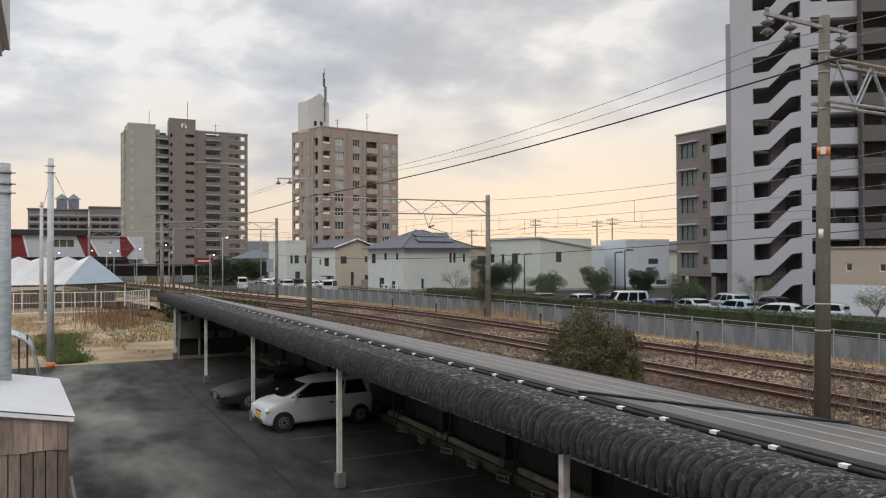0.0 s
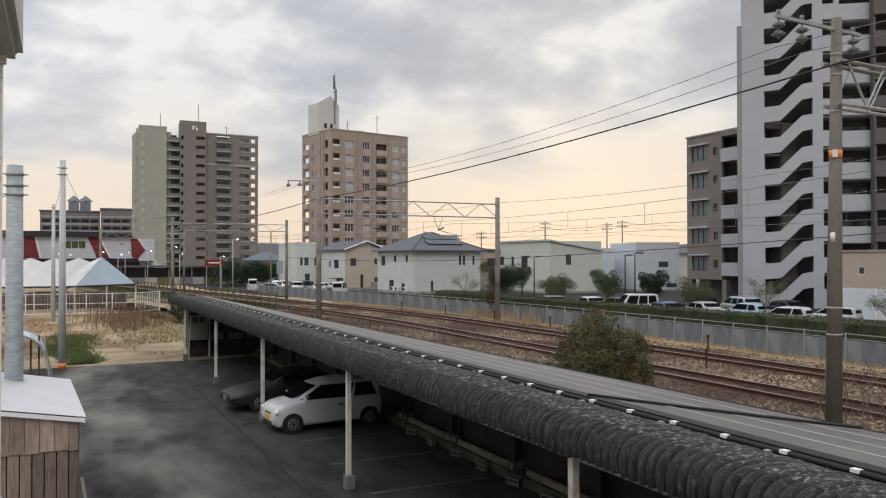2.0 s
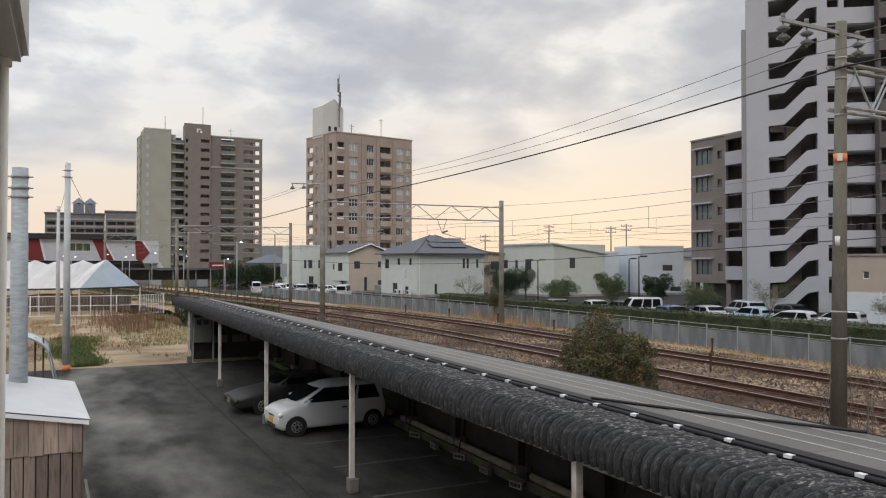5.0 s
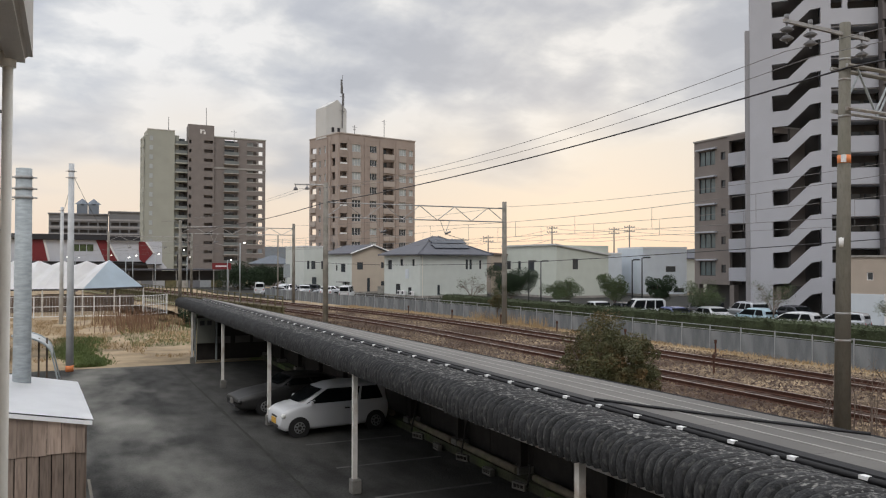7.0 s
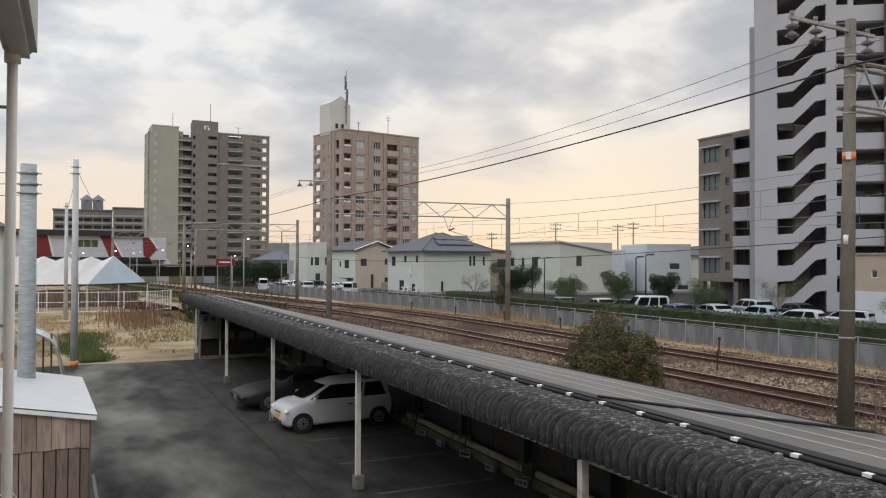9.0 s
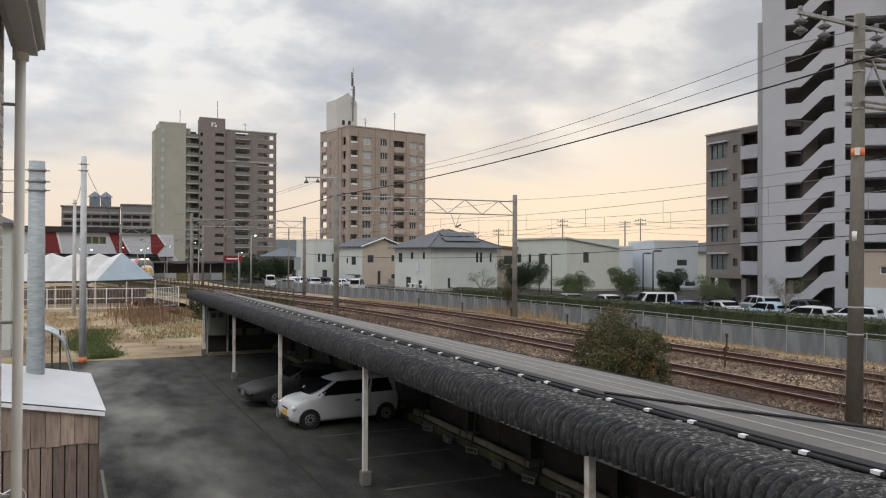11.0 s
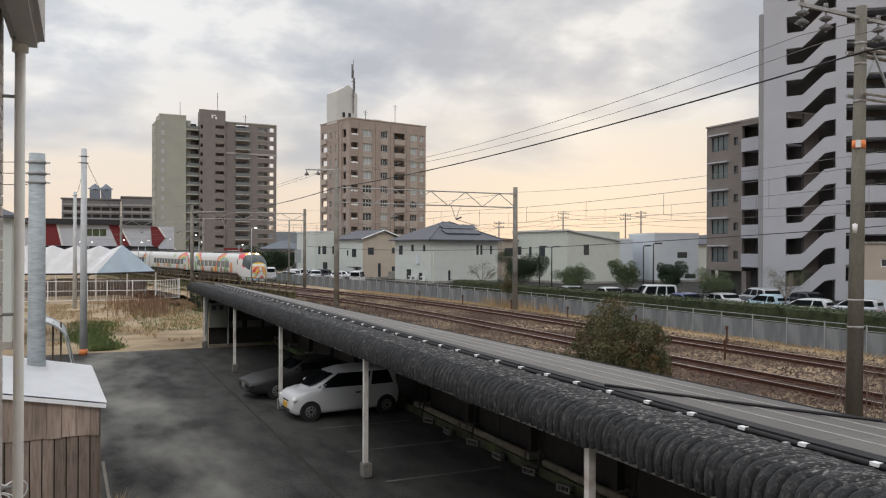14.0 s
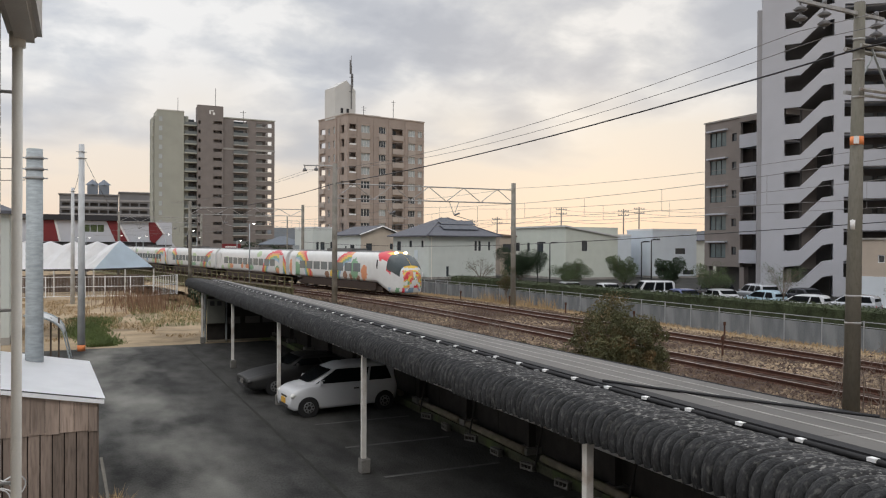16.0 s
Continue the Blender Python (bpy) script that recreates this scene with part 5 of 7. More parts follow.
def grey_tower():
    """Fourteen-storey grey flats: pale wing, recessed balconies, dark lift core, brown-grey wing."""
    b = thing("apartment_building", pose(34.55, 259.2, 0.3, 0, 0, 2.48), "tall grey apartment building with pale green-grey wing and dark lift core", "apartment building", "apartment buildings")
    P = 2.92
    core_h, wing_h, pale_h = 48.5, 45.0, 46.0
    rows = [43.6 - P * k for k in range(15)]
    holes = []
    for z in rows:
        holes += [(0.25, 0.95, z - 1.2, z - 0.1), (4.9, 7.6, z - 1.5, z + 0.1)]
    bm = bm_new()
    holed_wall(bm, 8.0, core_h, holes, 0.4)
    part("core_wall", bm, "grey_tile", b)
    part("core", boxes((0.3, 7.6, 1.6, 5, 0, core_h - 0.3)), "grey_tile", b)
    part("side_wall", boxes((0, 0.3, 0.4, 1.6, 0, core_h), (7.6, 8.0, 0.4, 3.0, 0, core_h)), "grey_tile", b)
    bm = boxes((3.6, 4.1, -0.06, -0.004, 45.8, 47.0), (4.1, 5.0, -0.06, -0.004, 46.7, 47.0), (4.7, 5.3, -0.06, -0.004, 45.6, 46.4))
    part("emblem", bm, "frame_white", b, "pale emblem shape near the roof")
    # grey wing
    front = []
    for z in rows:
        front += [(11.5, 15.7, z - 1.0, z + 1.0), (18.8, 22.2, z - 0.7, z + 0.6), (22.6, 24.0, z - 0.7, z + 0.6)]
    bm = bm_new()
    holed_wall(bm, 24.9, wing_h, front, 0.5, x0=8.0)
    part("wing_wall", bm, "grey_tile", b, "", pose(0, 1.0, 0))
    part("wing_core", boxes((8.1, 22.6, 3.2, 13, 0, wing_h - 0.5)), "grey_tile", b)
    part("wing_end", boxes((24.4, 24.9, 1.5, 2.0, 0, wing_h)), "grey_tile", b)
    part("wing_cap", boxes((8.0, 25.05, 0.85, 1.6, wing_h, wing_h + 0.35)), "green_grey", b)
    for z in rows:
        bal = part("balcony", boxes((11.2, 15.9, -0.2, 0.995, z - 1.45, z - 1.12)), "balcony_pale", b)
        part("balcony_rail", boxes((11.25, 15.85, -0.18, -0.1, z - 1.12, z - 0.2)), "balcony_glass", bal)
        part("balcony_window", boxes((11.9, 15.1, 3.1, 3.18, z - 0.9, z + 0.9)), "glass_dark", b)
        part("sill_band", boxes((18.6, 24.2, 0.9, 0.996, z - 1.0, z - 0.72)), "balcony_pale", b)
        part("window_band", boxes((19.0, 21.2, 2.5, 2.55, z - 0.6, z + 0.5)), "curtain", b)
        part("gallery_rail", boxes((4.9, 7.6, 0.1, 0.2, z - 1.5, z - 0.9)), "grey_tile", b)
    part("string_course", boxes((8.0, 25.0, 0.82, 0.996, 34.9, 35.5)), "balcony_pale", b)
    # recessed middle with balconies
    for z in rows:
        part("slab", boxes((-3.95, -0.02, 0.9, 4.0, z - 1.85, z - 1.45)), "green_grey", b)
        part("balcony_rail", boxes((-3.6, -0.02, 0.9, 1.0, z - 1.45, z - 0.6)), "balcony_glass", b)
        part("bay_window", boxes((-3.6, -0.4, 3.9, 3.98, z - 1.3, z + 0.6)), "glass_dark", b)
    part("recess_wall", boxes((-3.95, 0.3, 4.0, 10, 0, 43.6)), "grey_tile", b)
    # pale wing
    lefts = []
    for z in rows:
        lefts += [(1.2, 3.0, z - 1.3, z + 0.3), (6.0, 7.4, z - 1.0, z + 0.4)]
    bm = bm_new()
    holed_wall(bm, 9.0, 44.0, lefts, 0.4)
    part("pale_side", bm, "green_grey", b, "", pose(-13.0, 10.0, 0, 0, 0, -90))
    part("side_core", boxes((-12.2, -11.9, 1.6, 9.5, 0, 43.6)), "recess", b)
    part("pale_wing", boxes((-12.0, -3.95, 1.0, 9.0, 0, pale_h), (-13.0, -12.0, 1.0, 1.6, 0, 44.0), (-3.95, -2.4, 2.4, 7, 0, 44.9)), "green_grey", b)
    part("wing_cap", boxes((-12.1, -3.85, 0.9, 1.5, pale_h, pale_h + 0.3)), "lift_pale", b)
    for z in rows:
        w = part("small_window", boxes((-11.5, -10.3, 0.93, 0.998, z - 1.1, z + 0.5)), "balcony_pale", b)
        part("pane", boxes((-11.45, -10.45, 0.91, 0.928, z - 0.95, z + 0.45)), "curtain", w)
    for x, h in ((-5.2, 5.0), (6.5, 6.5), (15.5, 4.0)):
        bm = bm_new()
        z0 = 46.0 if x < 0 else (48.5 if x < 8 else 44.5)
        rod(bm, (x, 5, z0 - 0.5), (x, 5, z0 + h), 0.09, n=5)
        if h < 5:
            rod(bm, (x - 1.0, 5, z0 + h - 0.6), (x + 1.0, 5, z0 + h - 0.6), 0.06, n=4)
        part("aerial", bm, "antenna_grey", b)


def stair_apartments():
    """Tall white flats with an open zigzag stair, brown wing to the side."""
    b = thing("apartment_building", pose(58.17, 54.74, 0.35, 0, 0, -10 - 26.67), "tall white apartment building with open zigzag staircase and balconies", "apartment building", "apartment buildings")
    P, N, z0 = 2.95, 14, 1.2
    H = 44.0
    xs = (1.98, 3.40, 5.35, 6.27)
    part("wall_left", boxes((0, xs[0], 0, 0.3, 0, H)), "apt_white", b)
    part("wall_pier", boxes((xs[3], 6.9, 0, 0.3, 0, H)), "apt_white", b)
    low = lambda k: [(xs[0], z0 + P * k), (xs[1], z0 + P * k + 0.12), (xs[2], z0 + P * k + 2.05), (xs[3], z0 + P * k + 2.2)]
    for k in range(-1, N):
        top = low(k + 1)
        bottom = [(x, z + 1.5) for x, z in low(k)]
        bm = bm_new()
        prism(bm, [(x, max(z, 0.0)) for x, z in bottom] + [(x, max(z, 0.02)) for x, z in top[::-1]], 0.0, 0.3)
        part("stair_parapet", bm, "apt_white", b)
        z = z0 + P * k
        if k >= 0:
            bm = bm_new()
            prism(bm, [(xs[0], z - 0.35), (xs[1], z - 0.35), (xs[2], z + 1.2), (xs[3], z + 1.2), (xs[3], z + 1.0), (xs[2], z + 1.0), (xs[1], z - 0.5), (xs[0], z - 0.5)], 0.4, 1.6)
            # flights of the white stair take the same painted shade
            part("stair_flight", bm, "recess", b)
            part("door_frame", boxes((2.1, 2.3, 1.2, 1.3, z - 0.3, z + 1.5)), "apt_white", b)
    # back wall coloured dark to hold the stairwell's shade
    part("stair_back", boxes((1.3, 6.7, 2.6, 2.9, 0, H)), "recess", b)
    part("end_wall", boxes((1.3, 1.6, 0.3, 2.6, 0, H)), "apt_white", b)
    # landing openings, then balconies
    holes = []
    for k in range(N):
        z = z0 + P * k
        holes += [(7.15, 8.15, z + 0.6, z + 2.1), (8.6, 11.6, z + 0.5, z + 1.95)]
    bm = bm_new()
    holed_wall(bm, 11.72, H, holes, 0.3, x0=6.9)
    part("balcony_wall", bm, "apt_white", b)
    # backs coloured dark for the shade inside the balconies
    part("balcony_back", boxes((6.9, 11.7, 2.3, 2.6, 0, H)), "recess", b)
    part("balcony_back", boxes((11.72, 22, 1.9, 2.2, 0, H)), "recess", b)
    for k in range(N):
        z = z0 + P * k
        part("balcony_slab", boxes((6.95, 11.7, 0.3, 2.3, z - 1.1, z - 0.95)), "apt_white", b)
        part("brown_balcony", boxes((11.2, 22, -1.2, -1.0, z - 0.95, z + 0.5)), "apt_dark", b)
        part("brown_slab", boxes((11.74, 22, -1.0, 1.9, z - 0.85, z - 0.65)), "apt_dark", b)
        for x in (13.8, 16.4, 19.0):
            part("balcony_window", boxes((x, x + 1.7, 1.84, 1.895, z - 0.5, z + 1.5)), "glass_dark", b)
        for x in (9.0, 10.6):
            part("balcony_door", boxes((x, x + 1.3, 2.25, 2.295, z - 0.9, z + 1.2)), "glass_dark", b)
    part("party_wall", boxes((11.2, 11.4, -1.0, -0.004, 0, H)), "apt_dark", b)
    part("rear_block", boxes((2.5, 22, 2.9, 11, 0, H)), "apt_white", b)
    part("side_fin", boxes((-0.36, -0.003, 0.06, 0.5, 0, 26.7)), "apt_side", b, "grey side fin behind the white wall")


def brown_flats():
    """Five-storey brown flats seen along their long side."""
    b = thing("apartment_building", pose(60.61, 64.68, 0.35, 0, 0, -91.67), "five-storey brown tiled apartment block with pale balconies", "apartment building", "apartment buildings")
    P, H = 2.88, 17.5
    rows = [15.05 - P * k for k in range(5)]
    holes = []
    for z in rows:
        holes += [(0.75, 3.1, z - 0.15, z + 1.35), (3.9, 4.55, z + 0.2, z + 1.0)]
    bm = bm_new()
    holed_wall(bm, 5.1, H, holes, 0.3, z0=2.5)
    part("wall", bm, "apt_brown", b)
    for z in rows:
        window(b, 0.75, 3.1, z - 0.15, z + 1.35, FRONT, "win_blue", "frame_dark", 0.15, 2)
        window(b, 3.9, 4.55, z + 0.2, z + 1.0, FRONT, "glass_dark", "frame_dark", 0.15, 0)
        part("window_hood", boxes((0.5, 3.35, -0.35, -0.004, z + 1.45, z + 1.6)), "apt_white", b)
        part("balcony_front", boxes((5.1, 11, -0.15, 0.05, z - 0.62, z + 0.72)), "apt_white", b)
        part("balcony_slab", boxes((5.1, 11, 0.05, 1.6, z - 0.62, z - 0.47)), "apt_white", b)
        part("balcony_window", boxes((5.6, 8.0, 1.54, 1.595, z - 0.4, z + 1.7)), "glass_dark", b)
    # dark back holds the balcony shade in its colour
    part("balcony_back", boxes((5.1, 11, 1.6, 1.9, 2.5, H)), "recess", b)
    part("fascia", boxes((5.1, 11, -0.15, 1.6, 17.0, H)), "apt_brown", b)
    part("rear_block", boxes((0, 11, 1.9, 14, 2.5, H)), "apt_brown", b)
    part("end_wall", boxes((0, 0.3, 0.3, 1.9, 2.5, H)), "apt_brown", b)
    # dark block added in the open ground floor to stand for its shade
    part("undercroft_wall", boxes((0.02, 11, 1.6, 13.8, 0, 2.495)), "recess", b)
    for x in (0.0, 5.0, 10.4):
        part("column", boxes((x, x + 0.6, 0.05, 0.65, 0, 2.5)), "apt_brown", b)
    part("parapet_cap", boxes((-0.1, 11, -0.1, 14, H, H + 0.15)), "concrete", b)
    part("roof_tank", boxes((7.0, 10, 3, 6, H + 0.15, H + 0.9)), "concrete", b)


HOME = pose(42.46, 96.03, 0.3, 0, 0, 7.5)


def ridge_rod(a, b):
    bm = bm_new()
    rod(bm, a, b, 0.09, n=6)
    return bm


def houses():
    yaw = lambda t: t - 26.67
    house(pose(42.46, 96.03, 0.3, 0, 0, 7.5), 10.9, 9.9, 5.75, "render_white", "roof_grey", "white two-storey house with dark grey hipped roof and solar panels",
          front=((2.7, 3.1, 0.4, 1.75), (7.3, 7.7, 3.85, 5.2), (7.95, 8.35, 3.85, 5.2), (9.6, 9.95, 3.9, 5.1)), left=((1.1, 2.2, 3.8, 5.1), (4.6, 5.3, 4.3, 5.2), (7.8, 8.4, 4.3, 5.2), (3.3, 4.6, 0.4, 1.8), (6.7, 7.6, 0.4, 1.4)), rise=2.75, over=0.7)
    s = thing("solar_array", HOME, "dark solar panels on the grey hipped roof", "solar panel")
    for k in range(4):
        for row in range(2):
            y = 1.5 + 1.55 * row
            bm = boxes((-0.7, 0.7, -0.72, 0.72, 0, 0.05))
            part("panel", bm, "solar", s, "", pose(3.6 + 1.45 * k + 0.5 * row, y, 5.95 + (y + 0.7) * 0.461 + 0.08, 24.8, 0, 0))
            if row and k > 1:
                break
    part("ridge_cap", ridge_rod((5.0, 4.95, 8.52), (-0.68, -0.68, 5.95)), "roof_grey", s)
    part("ridge_cap", ridge_rod((5.9, 4.95, 8.52), (11.58, -0.68, 5.95)), "roof_grey", s)
    gb = house(pose(38.9, 113.5, 0.3, 0, 0, 7.5), 7.0, 9.2, 6.0, "render_beige", "roof_grey", "beige and white two-storey house with gabled grey roof",
          front=((0.9, 1.9, 3.7, 4.8), (5.0, 5.5, 3.9, 4.8), (2.6, 3.1, 0.2, 2.4), (5.0, 5.6, 1.2, 1.9)), left=((3.6, 4.2, 3.5, 4.4), (5.4, 7.0, 3.3, 4.6), (6.8, 7.3, 0.5, 1.8)), roof_kind="gable_front", rise=1.35, over=0.4, left_wall="render_white")
    part("lean_to", boxes((-1.2, -0.02, 0.6, 3.0, 1.75, 1.85)), "frame_dark", gb)
    part("garden_wall", boxes((3.4, 6.8, -2.0, -1.85, -0.3, 1.2)), "concrete", gb)
    house(pose(34.3, 123.7, 0.3, 0, 0, 4), 3.9, 9, 7.2, "render_white", "frame_white", "plain white three-storey house with flat roof",
          front=((0.6, 1.0, 3.7, 5.0), (1.3, 2.0, 3.7, 5.0), (3.0, 3.7, 3.7, 5.0), (1.4, 2.2, 1.0, 2.4)), roof_kind="flat", over=0.05)
    house(pose(58.6, 88.0, 0.3, 0, 0, yaw(28)), 8.6, 13.5, 7.1, "render_cream", "roof_pale", "pale two-storey house with sloping mono-pitch roof and white eaves",
          front=((2.6, 3.5, 3.9, 5.3), (1.6, 2.5, 0.9, 2.2)), left=((0.9, 2.0, 3.8, 5.0), (4.0, 4.7, 3.8, 5.0), (6.6, 8.2, 3.7, 5.1)), roof_kind="shed", rise=1.35, over=0.25)
    house(pose(56.2, 101.5, 0.3, 0, 0, yaw(5)), 5.5, 8, 6.1, "tan", "roof_brown", "brown two-storey house with low roof",
          front=((0.4, 1.6, 3.6, 4.8),), roof_kind="shed", rise=0.6, over=0.4)
    house(pose(67.0, 93.4, 0.3, 0, 0, yaw(6)), 5.4, 8, 6.0, "render_cool", "frame_white", "pale blue-grey two-storey house with flat roof",
          front=((0.6, 1.0, 3.9, 5.2), (2.0, 2.3, 3.3, 3.8), (2.5, 2.8, 3.3, 3.8)), roof_kind="flat", over=0.05)
    house(pose(73.4, 88.4, 0.3, 0, 0, yaw(12)), 6.6, 9, 6.8, "render_cool", "frame_white", "pale blue-grey house with flat parapet roof",
          front=((3.4, 4.9, 3.5, 4.3), (4.6, 6.2, 0.6, 1.2)), roof_kind="flat", over=0.05)
    house(pose(84.5, 96.0, 0.3, 0, 0, yaw(10)), 7, 9, 5.4, "render_white", "roof_grey", "small white house with grey roof far off", front=((0.6, 2.6, 3.2, 4.4),), rise=1.5)
    # tan hall beside the white flats
    t = thing("hall", pose(54.95, 42.2, 0.35, 0, 0, -81), "low tan hall with pale grey base wall and small windows", "building")
    holes = [(1.6, 2.1, 3.4, 4.0), (4.1, 4.6, 3.4, 4.0), (6.6, 7.1, 3.4, 4.0)]
    bm = bm_new()
    holed_wall(bm, 16, 5.15, holes, 0.2, z0=2.35)
    part("wall", bm, "tan", t)
    for q in holes:
        window(t, *q, FRONT, "glass_dark", "frame_white", 0.1, 0)
    part("base_wall", boxes((0, 16, -0.06, 0.2, 0, 2.35)), "render_cool", t)
    part("core", boxes((0.02, 16, 0.4, 10, 0, 4.9)), "tan", t)
    part("side_wall", boxes((0, 0.2, 0.2, 0.4, 0, 5.15)), "tan", t)
    part("roof_edge", boxes((-0.1, 16, -0.1, 10, 5.15, 5.3)), "concrete", t)
    bm = bm_new()
    for x in (3.0, 8.6):
        rod(bm, (x, -0.12, 0), (x, -0.12, 2.4), 0.06, n=6)
    part("downpipe", bm, "frame_white", t)


def station():
    b = thing("station_building", pose(-16.0, 170, 0.3, 0, 0, 4), "long white station building with slanting red panels and dark roof edge", "station")
    holes = [(17.2, 21.0, 6.9, 8.3)]
    bm = bm_new()
    holed_wall(bm, 34.0, 9.1, holes, 0.3, z0=4.9)
    part("wall", bm, "station_white", b)
    part("window_band", boxes((17.2, 21.0, 0.2, 0.25, 6.9, 8.3)), "pale_leaf", b)
    for x in (18.4, 19.7):
        part("mullion", boxes((x, x + 0.12, 0.1, 0.195, 6.9, 8.3)), "station_white", b)
    # core and base are coloured dark for the shade behind wall and canopy
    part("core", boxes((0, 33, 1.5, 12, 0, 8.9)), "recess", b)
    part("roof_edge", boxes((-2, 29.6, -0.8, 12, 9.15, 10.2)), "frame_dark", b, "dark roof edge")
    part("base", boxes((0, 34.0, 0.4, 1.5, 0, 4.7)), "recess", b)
    bm = bm_new()
    prism(bm, [(34.0, 4.9), (35.0, 3.6), (34.6, 3.2), (31.5, 3.2), (30.8, 4.9)], 0.0, 0.3)
    part("wall_end", bm, "station_white", b)
    for outline in ([(-2.5, 9.1), (0.6, 9.1), (1.4, 5.0), (-1.7, 5.0)], [(10.2, 9.1), (12.0, 9.1), (12.9, 5.0), (10.2, 5.0)], [(21.4, 9.1), (23.3, 9.1), (25.4, 5.0), (23.1, 5.0)], [(29.4, 9.0), (30.6, 9.0), (32.2, 6.6), (30.5, 4.6), (29.6, 5.3)]):
        bm = bm_new()
        prism(bm, outline, -0.12, -0.01)
        p = part("red_panel", bm, "red", b, "slanting dark red panel")
        (xa, za), (xb, zb) = outline[1], outline[2]
        bm = bm_new()
        prism(bm, [(xa, za), (xa + 0.4, za), (xb + 0.4, zb), (xb, zb)], -0.2, -0.01)
        part("white_edge", bm, "frame_white", p)
    # canopy columns below
    for x in range(0, 33, 4):
        part("column", boxes((x, x + 0.3, -2.2, -1.9, 0, 4.2)), "frame_dark", b)
    part("canopy", boxes((-1, 33.5, -2.6, 0.3, 4.2, 4.38)), "frame_dark", b)
    # low-rise flats far behind
    for x, y, w, h, nm in ((-6.5, 362, 22.5, 24.6, 1), (16.2, 357, 12.6, 25.6, 2)):
        f = thing("apartment_building", pose(x, y, 0.3, 0, 0, -2), "grey low-rise flats far behind the station", "apartment building", "apartment buildings")
        holes = [(0.8 + 3.6 * i, 3.8 + 3.6 * i, 2 + 3 * k, 3.4 + 3 * k) for i in range(int(w / 3.6)) for k in range(7)]
        bm = bm_new()
        holed_wall(bm, w, h, holes, 0.4)
        part("wall", bm, "far_grey", f)
        part("core", boxes((0, w, 1.2, 12, 0, h - 0.4)), "recess", f)
        for k in range(8):
            part("balcony_band", boxes((0.3, w - 0.3, -0.25, -0.005, 1.0 + 3 * k, 1.8 + 3 * k)), "far_pale", f)
        part("roof_edge", boxes((-0.4, w + 0.2, -0.5, 12, h, h + 0.5)), "far_grey", f)
        if nm == 1:
            for xx in (10.4, 14.8):
                bm = boxes((xx, xx + 4.1, 2, 6, h + 0.5, h + 4.6))
                rod(bm, (xx + 2.05, 4.0, h + 4.6), (xx + 2.05, 4.0, h + 7.0), 2.9, 0.05, 4)
                part("roof_turret", bm, "far_blue", f)


def street_lamp(x, y, top, lit=True, base=0.0, group="street lamps", arm=0.0):
    t = thing("street_lamp", pose(x, y, base), "grey street lamp with lit white head" if lit else "grey car park lamp post", "street lamp", group)
    bm = bm_new()
    rod(bm, (0, 0, 0), (0, 0, top - base), 0.07, 0.05, 8)
    if arm:
        rod(bm, (0, 0, top - base - 0.05), (arm, 0, top - base), 0.035, n=6)
    part("pole", bm, "galv" if lit else "frame_dark", t)
    bm = bm_new()
    if lit:
        bmesh.ops.create_uvsphere(bm, u_segments=10, v_segments=6, radius=0.1, matrix=Matrix.Translation((arm, 0, top - base)) @ Matrix.Diagonal((1.3, 0.9, 0.6, 1)))
        part("lamp_head", bm, "lamp_white", t, "glowing white lamp head")
    else:
        box(bm, arm - 0.5, arm + 0.1, -0.12, 0.12, top - base - 0.05, top - base + 0.07)
        part("lamp_head", bm, "frame_dark", t)


def marquee():
    t = thing("marquee", pose(0, 0, 0), "long white fabric marquee tent with pointed roof bays", "tent")
    # end face runs towards the back, long side runs to the west
    bm = bm_new()
    z0, z1 = 2.45, 5.25
    a, b = Vector((1.46, 82.0, z0)), Vector((7.3, 87.6, z0))
    p = Vector((3.97, 86.0, z1))
    v = [bm.verts.new(q) for q in (a, b, p)]
    bm.faces.new(v)
    bmesh.ops.solidify(bm, geom=list(bm.faces), thickness=0.05)
    part("end_panel", bm, "tent_end", t, "bluish white triangular end panel")
    bm = bm_new()
    ridge = [p] + [Vector((3.97 - 1.05 * i, 86.0, z1 - (0.5 if i % 2 else 0.08))) for i in range(1, 12)]
    low = [a] + [Vector((1.46 - 0.85 * i, 82.0 + 0.05 * i, z0)) for i in range(1, 12)]
    rv, lv = [bm.verts.new(q) for q in ridge], [bm.verts.new(q) for q in low]
    for i in range(11):
        bm.faces.new((lv[i + 1], lv[i], rv[i], rv[i + 1]))
    bmesh.ops.solidify(bm, geom=list(bm.faces), thickness=0.05)
    part("roof_panel", bm, "tent", t, "white scalloped roof fabric")
    bm = bm_new()
    rod(bm, a, b, 0.09, n=6)
    rod(bm, a, low[-1], 0.09, n=6)
    part("eaves_beam", bm, "frame_dark", t)
    for q in (a, b, a.lerp(b, 0.5), low[4], low[8], low[11]):
        bm = bm_new()
        rod(bm, (q.x, q.y, 0), (q.x, q.y, z0), 0.07, n=6)
        part("pole", bm, "white_post", t)
    # added screen, its brown imitating the tan-lit ground beneath the tent
    part("back_screen", boxes((-8, 6.5, 89.0, 89.1, 0, 1.7)), "shed_wood", t, "brown screen standing in for the lit ground under the tent")


